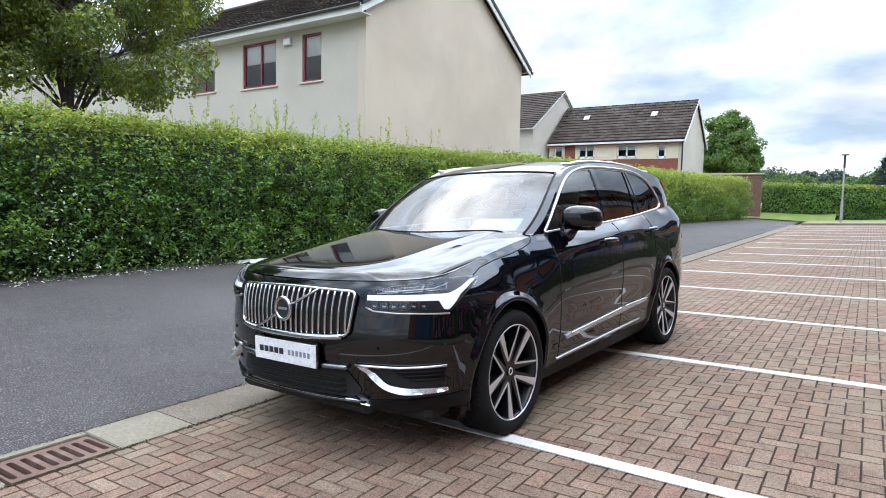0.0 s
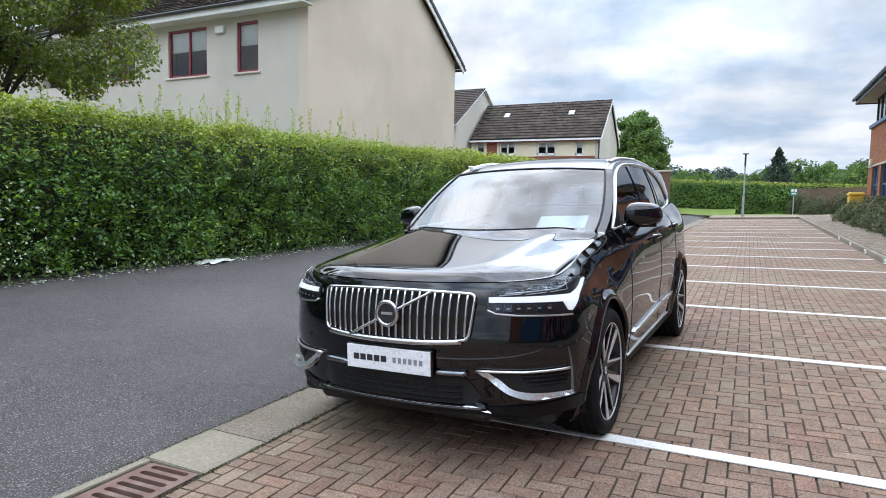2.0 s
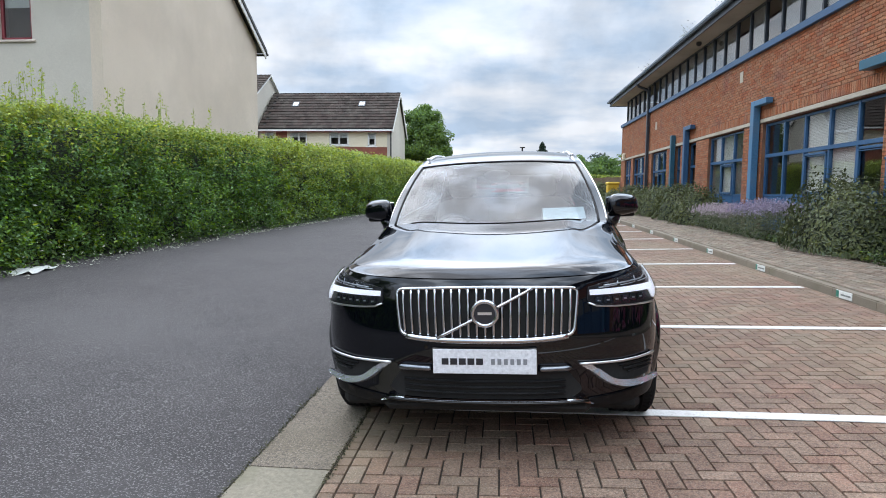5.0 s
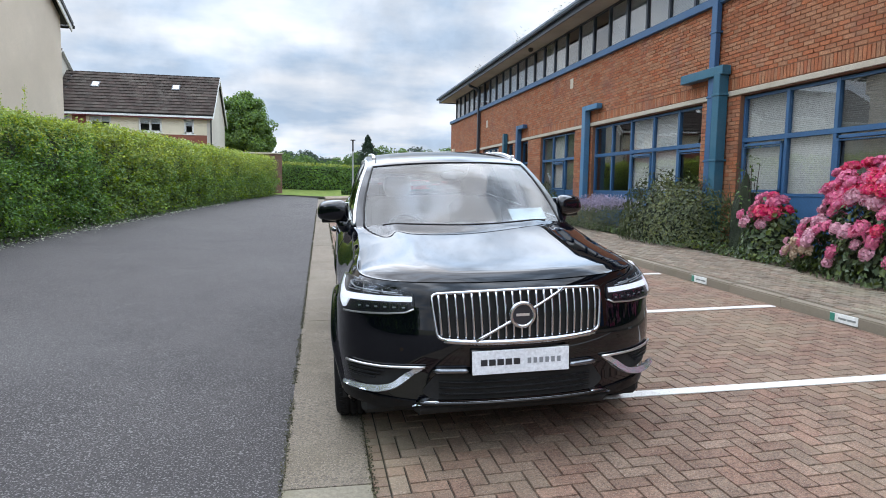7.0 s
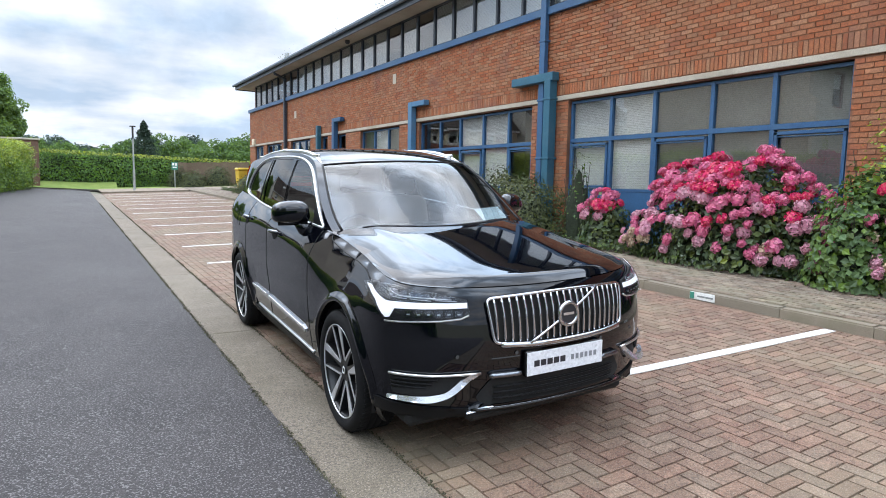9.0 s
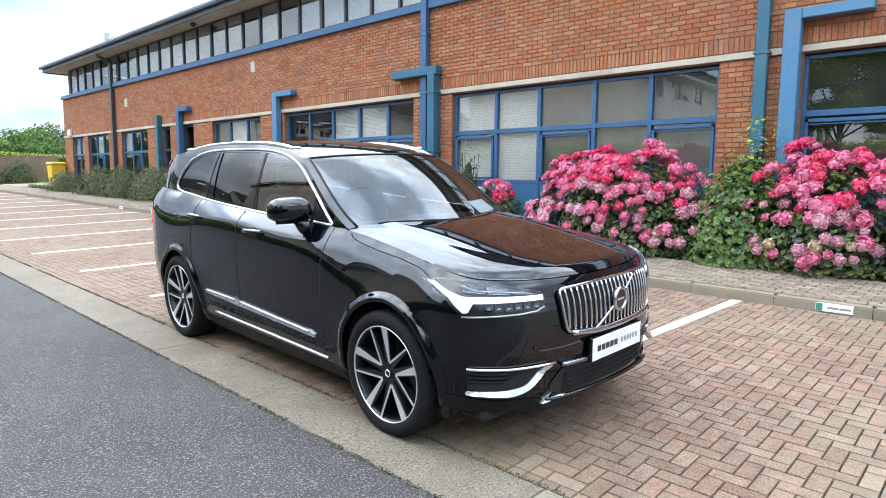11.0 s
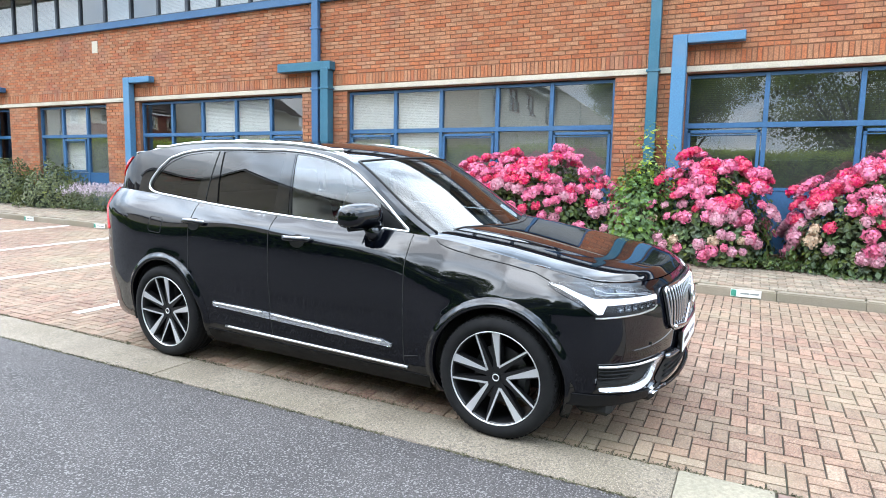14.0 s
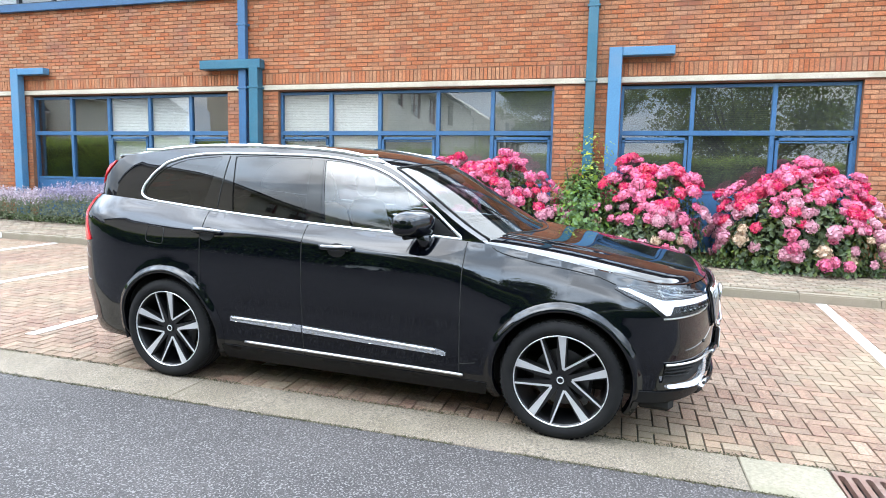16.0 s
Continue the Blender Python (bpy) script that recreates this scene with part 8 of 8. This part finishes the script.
lin = roof_at(*np.meshgrid(np.linspace(1.30, 3.7, 12), np.linspace(-0.9, 0.9, 10), indexing="ij")) - np.array([0, 0, 0.045])
i = (np.arange(11)[:, None] * 10 + np.arange(9)[None]).ravel()
part("headlining", quads("headlining", lin.reshape(-1, 3), np.stack([i, i + 1, i + 11, i + 10], 1), M["headlining"], True), None, car)
for s in (-1, 1):
    for yc in (0.01, 2.97):
        bm = bmesh.new()
        n = 24
        ra, rb = [], []
        for t in np.linspace(-0.3, math.pi + 0.3, n):
            ra.append(bm.verts.new((s * 0.945, yc + 0.445 * math.cos(t), HUB + 0.445 * math.sin(t))))
            rb.append(bm.verts.new((s * 0.60, yc + 0.445 * math.cos(t), HUB + 0.445 * math.sin(t))))
        for k in range(n - 1):
            bm.faces.new((ra[k], ra[k + 1], rb[k + 1], rb[k]))
        bm.faces.new(rb)
        part("wheel_housing", bm, M["under"], car)


# ---- the gully grate, a plate with rounded slots ----
slots = []
for k in range(8):
    yc = -0.275 + 0.55 * (k + 0.5) / 8
    slots.append([(0.028 + 0.115 * math.copysign(1, math.cos(a)) + 0.019 * math.cos(a), yc + 0.019 * math.sin(a)) for a in np.linspace(0.01, 2 * math.pi + 0.01, 16, endpoint=False)])
panel("grate_plate", lambda x, y: np.stack([x, y, 0.036 * x + 0.016 * y + 0.006], -1), [(-0.155, -0.275), (0.21, -0.275), (0.21, 0.275), (-0.155, 0.275)], gully, M["iron"], holes=slots, step=0.04, thick=0.035, label="cast-iron plate with rounded slots")


# ---- wheels ----
def revolve(profile, n):
    """Turns a profile of (radius, x) about the x axis."""
    bm = bmesh.new()
    rings = [[bm.verts.new((x, r * math.cos(2 * math.pi * k / n), r * math.sin(2 * math.pi * k / n))) for k in range(n)] for r, x in profile]
    for a, b in zip(rings, rings[1:]):
        for k in range(n):
            bm.faces.new((a[k], a[(k + 1) % n], b[(k + 1) % n], b[k]))
    bmesh.ops.recalc_face_normals(bm, faces=bm.faces)
    return bm


def spoke(bm, a0, a1, r0, r1, w0, w1, x0, x1, depth):
    """A flat-faced tapering spoke from the hub to the rim."""
    p0, p1 = Vector((0, math.cos(a0) * r0, math.sin(a0) * r0)), Vector((0, math.cos(a1) * r1, math.sin(a1) * r1))
    d = (p1 - p0).normalized()
    s = Vector((0, -d.z, d.y))
    v = [bm.verts.new(p + s * w * k + Vector((x, 0, 0))) for p, w, x in ((p0, w0, x0), (p1, w1, x1)) for k, x in ((-1, x), (1, x), (1, x - depth), (-1, x - depth))]
    for f in ((0, 1, 5, 4), (1, 2, 6, 5), (2, 3, 7, 6), (3, 0, 4, 7), (0, 3, 2, 1), (4, 5, 6, 7)):
        bm.faces.new([v[i] for i in f])


def make_wheel():
    """A wheel whose outer face looks to +x."""
    wh = part("wheel", revolve([(0.262, -0.12), (0.275, 0.10), (0.285, 0.118), (0.292, 0.118), (0.292, 0.10)], 64), M["alloy_black"], None, "black and machined ten-spoke alloy wheel", True)
    prof = [(0.284, 0.112), (0.300, 0.128), (0.325, 0.136), (0.350, 0.132), (0.366, 0.120), (0.375, 0.100), (0.380, 0.06)]
    groove = []
    for xg in (0.045, 0.0, -0.045):
        groove += [(0.3805, xg + 0.012), (0.371, xg + 0.009), (0.371, xg - 0.002), (0.3805, xg - 0.005)]
    prof += groove + [(0.380, -0.07), (0.375, -0.100), (0.366, -0.120), (0.350, -0.132), (0.30, -0.13), (0.27, -0.12)]
    ty = part("tyre", revolve(prof, 72), M["rubber"], wh, "black low-profile tyre", True)
    bm = bmesh.new()
    for k in range(72):
        t = 2 * math.pi * k / 72
        for xg in (0.085, -0.09):
            m = Matrix.Rotation(t, 4, "X") @ Matrix.Translation((xg, 0.374, 0)) @ Matrix.Rotation(0.35, 4, "Y")
            bmesh.ops.create_cube(bm, size=1, matrix=m @ Matrix.Diagonal((0.045, 0.012, 0.018, 1)))
    tagged(part("tread", bm, M["rubber"], ty), kind="stuff")
    part("rim_lip", revolve([(0.284, 0.108), (0.2855, 0.124), (0.2915, 0.124), (0.293, 0.11)], 72), M["machined"], wh, "machined silver rim edge", True)
    for k in range(5):
        t = 2 * math.pi * k / 5 + math.radians(95)
        bm = bmesh.new()
        spoke(bm, t - 0.20, t, 0.072, 0.287, 0.0075, 0.0250, 0.092, 0.118, 0.005)
        part("wide_spoke", bm, M["machined"], wh, "machined silver spoke face")
        bm = bmesh.new()
        spoke(bm, t - 0.24, t - 0.785, 0.068, 0.287, 0.0065, 0.0050, 0.0915, 0.1175, 0.005)
        part("thin_spoke", bm, M["machined"], wh, "thin machined spoke face")
        bm = bmesh.new()
        spoke(bm, t - 0.18, t, 0.03, 0.284, 0.022, 0.034, 0.086, 0.112, 0.045)
        spoke(bm, t - 0.30, t - 0.785, 0.03, 0.284, 0.016, 0.012, 0.085, 0.112, 0.045)
        part("spoke_body", bm, M["alloy_black"], wh)
        m = Matrix.Rotation(t + 0.63, 4, "X")
        nut = rod(bmesh.new(), (0.07, 0.056, 0), (0.088, 0.056, 0), 0.009, n=6)
        nut.transform(m)
        part("wheel_bolt", nut, M["alloy_black"], wh)
    part("hub", rod(rod(bmesh.new(), (0.0, 0, 0), (0.085, 0, 0), 0.08, 0.066, n=32), (0.085, 0, 0), (0.094, 0, 0), 0.032, 0.03, n=24), M["alloy_black"], wh)
    part("hub_ring", tube([(0.094, 0.020 * math.cos(t), 0.020 * math.sin(t)) for t in np.linspace(0, 2 * math.pi, 24, endpoint=False)], 0.004, 6, True, up=(1, 0, 0)), M["machined"], wh, smooth=True)
    part("brake_disc", rod(bmesh.new(), (-0.01, 0, 0), (0.012, 0, 0), 0.18, n=48), M["disc"], wh)
    part("caliper", block(-0.03, 0.04, 0.10, 0.19, -0.09, 0.09, bevel=0.02), M["disc"], wh)
    return wh


wheel = make_wheel()
wheel.parent = car
wheel.matrix_basis = pose(0.858, 0.01, 0.379) @ pose(0, 0, 0, 24, 0, 0)
for x, y, spin, turn in ((0.858, 2.97, 20, 0), (-0.858, 0.01, -5, 180), (-0.858, 2.97, -11, 180)):
    copy_thing(wheel, pose(x, y, 0.379, 0, 0, turn) @ pose(0, 0, 0, spin, 0, 0))


# ---- single bricks and paving blocks, last ----
def brick_mesh(w, h, seed):
    g, e, d = random.Random(seed), 0.003, 0.014
    k = [g.uniform(-0.002, 0.002) for _ in range(4)]
    v = [(d, -w / 2, -h / 2), (d, w / 2, -h / 2), (d, w / 2, h / 2), (d, -w / 2, h / 2),
         (k[0], -w / 2 + e, -h / 2 + e), (k[1], w / 2 - e, -h / 2 + e), (k[2], w / 2 - e, h / 2 - e), (k[3], -w / 2 + e, h / 2 - e)]
    return quads("brick", v, [(7, 6, 5, 4), (0, 4, 5, 1), (1, 5, 6, 2), (2, 6, 7, 3), (3, 7, 4, 0)], M["brick"])


sizes = {}
for i in near:
    a, b, c, d = BR[i]
    key = (round(b - a, 3), round(d - c, 3))
    if key not in sizes:
        sizes[key] = brick_mesh(*key, len(sizes))
    piece("brick", sizes[key], wall, Matrix.Translation((FX, (a + b) / 2, (c + d) / 2)))


def herring(x0, x1, y0, y1, W=0.1):
    """90 degree herringbone on a grid of half blocks: the cell (i, j) belongs to a block by (i - j) mod 4."""
    out = []
    for i in range(int(x0 / W) - 1, int(x1 / W) + 2):
        for j in range(int(y0 / W) - 1, int(y1 / W) + 2):
            m = (i - j) % 4
            if m == 0:
                out.append(((i + 1) * W, (j + 0.5) * W, 0))
            elif m == 2:
                out.append(((i + 0.5) * W, j * W, 1))
    return out


def paver_verts(cx, cy, turn, a, b, e=0.0035):
    hx, hy = (a / 2, b / 2) if not turn else (b / 2, a / 2)
    low = [(cx - hx, cy - hy), (cx + hx, cy - hy), (cx + hx, cy + hy), (cx - hx, cy + hy)]
    top = [(cx - hx + e, cy - hy + e), (cx + hx - e, cy - hy + e), (cx + hx - e, cy + hy - e), (cx - hx + e, cy + hy - e)]
    return low, top


PAVE = [(x, y, t) for x, y, t in herring(-4, 1.6, Y0, Y1) if LEFT(y) + 0.456 < x - (0.1, 0.05)[t] and x + (0.1, 0.05)[t] < RIGHT(y) - 0.002 and Y0 < y < Y1 - 0.05]
# cut blocks fill the cells that the whole blocks leave along the edges
done = set()
for x, y, t in PAVE:
    i, j = (round(x / 0.1 - 1), round(y / 0.1 - 0.5)) if t == 0 else (round(x / 0.1 - 0.5), round(y / 0.1 - 1))
    done |= {(i, j), (i + 1, j)} if t == 0 else {(i, j), (i, j + 1)}
CUTS = []
for i in range(-40, 16):
    for j in range(int(Y0 / 0.1), int(Y1 / 0.1)):
        if (i, j) in done:
            continue
        yc = (j + 0.5) * 0.1
        xa, xb = max(i * 0.1, float(LEFT(yc)) + 0.454) + 0.0025, min((i + 1) * 0.1, float(RIGHT(yc)) - 0.004) - 0.0025
        if xb - xa > 0.02:
            CUTS.append(((xa + xb) / 2, yc, xb - xa))
pn = sorted(range(len(PAVE)), key=lambda i: (PAVE[i][0] + 1.6) ** 2 * 0.5 + (PAVE[i][1] - 2.2) ** 2)[:300]
pset = set(pn)
g6 = np.random.default_rng(17)
vs, fs = [], []
for i, (x, y, t) in enumerate(PAVE):
    if i in pset:
        continue
    a, b = (0.195, 0.095) if t < 2 else (0.1, 0.095)
    low, top = paver_verts(x, y, t == 1, a, b)
    h, k = g6.uniform(-0.0015, 0.0015), len(vs)
    zc = float(gz(x, y)) + h
    vs += [(p, q, zc + 0.036 * (p - x) + 0.016 * (q - y) - 0.02) for p, q in low] + [(p, q, zc + 0.036 * (p - x) + 0.016 * (q - y)) for p, q in top]
    fs += [(k + 4, k + 5, k + 6, k + 7), (k, k + 1, k + 5, k + 4), (k + 1, k + 2, k + 6, k + 5), (k + 2, k + 3, k + 7, k + 6), (k + 3, k, k + 4, k + 7)]
for x, y, w in CUTS:
    low, top = paver_verts(x, y, False, w, 0.095)
    k, zc = len(vs), float(gz(x, y))
    vs += [(p, q, zc + 0.036 * (p - x) + 0.016 * (q - y) - 0.02) for p, q in low] + [(p, q, zc + 0.036 * (p - x) + 0.016 * (q - y)) for p, q in top]
    fs += [(k + 4, k + 5, k + 6, k + 7), (k, k + 1, k + 5, k + 4), (k + 1, k + 2, k + 6, k + 5), (k + 2, k + 3, k + 7, k + 6), (k + 3, k, k + 4, k + 7)]
tagged(part("paving", quads("paving", vs, fs, M["paver_far"]), None, bays, "red and buff paving blocks laid herringbone"), kind="stuff")
pm = {}
for turn in (0, 1, 2):
    a, b = (0.195, 0.095) if turn < 2 else (0.1, 0.095)
    low, top = paver_verts(0, 0, turn == 1, a, b)
    v = [(p, q, 0.036 * p + 0.016 * q - 0.02) for p, q in low] + [(p, q, 0.036 * p + 0.016 * q) for p, q in top]
    pm[turn] = quads("paver", v, [(4, 5, 6, 7), (0, 1, 5, 4), (1, 2, 6, 5), (2, 3, 7, 6), (3, 0, 4, 7)], M["paver"])
for i in pn:
    x, y, t = PAVE[i]
    piece("paver", pm[t], bays, Matrix.Translation((x, y, float(gz(x, y)) + g6.uniform(-0.0015, 0.0015))))
# footpath blocks, stretcher bond along the path
vs, fs = [], []
for r in range(18):
    yy = Y0 - (r % 2) * 0.1
    while yy < Y1 + 3:
        yc = yy + 0.1
        xa, xb = RIGHT(yc) + 0.131 + r * 0.1, min(RIGHT(yc) + 0.131 + (r + 1) * 0.1, 2.97)
        if xb - xa > 0.03:
            low, top = paver_verts((xa + xb) / 2, yc, False, xb - xa - 0.007, 0.193, 0.005)
            k, h, tilt = len(vs), g6.uniform(-0.003, 0.003) + 0.118, g6.uniform(-0.01, 0.01)
            vs += [(p, q, float(gz(p, q)) + h - 0.02) for p, q in low] + [(p, q, float(gz(p, q)) + h + tilt * (q - yc)) for p, q in top]
            fs += [(k + 4, k + 5, k + 6, k + 7), (k, k + 1, k + 5, k + 4), (k + 1, k + 2, k + 6, k + 5), (k + 2, k + 3, k + 7, k + 6), (k + 3, k, k + 4, k + 7)]
        yy += 0.2
tagged(part("paving", quads("paving", vs, fs, M["path_block"]), None, path, "brown paving blocks"), kind="stuff")
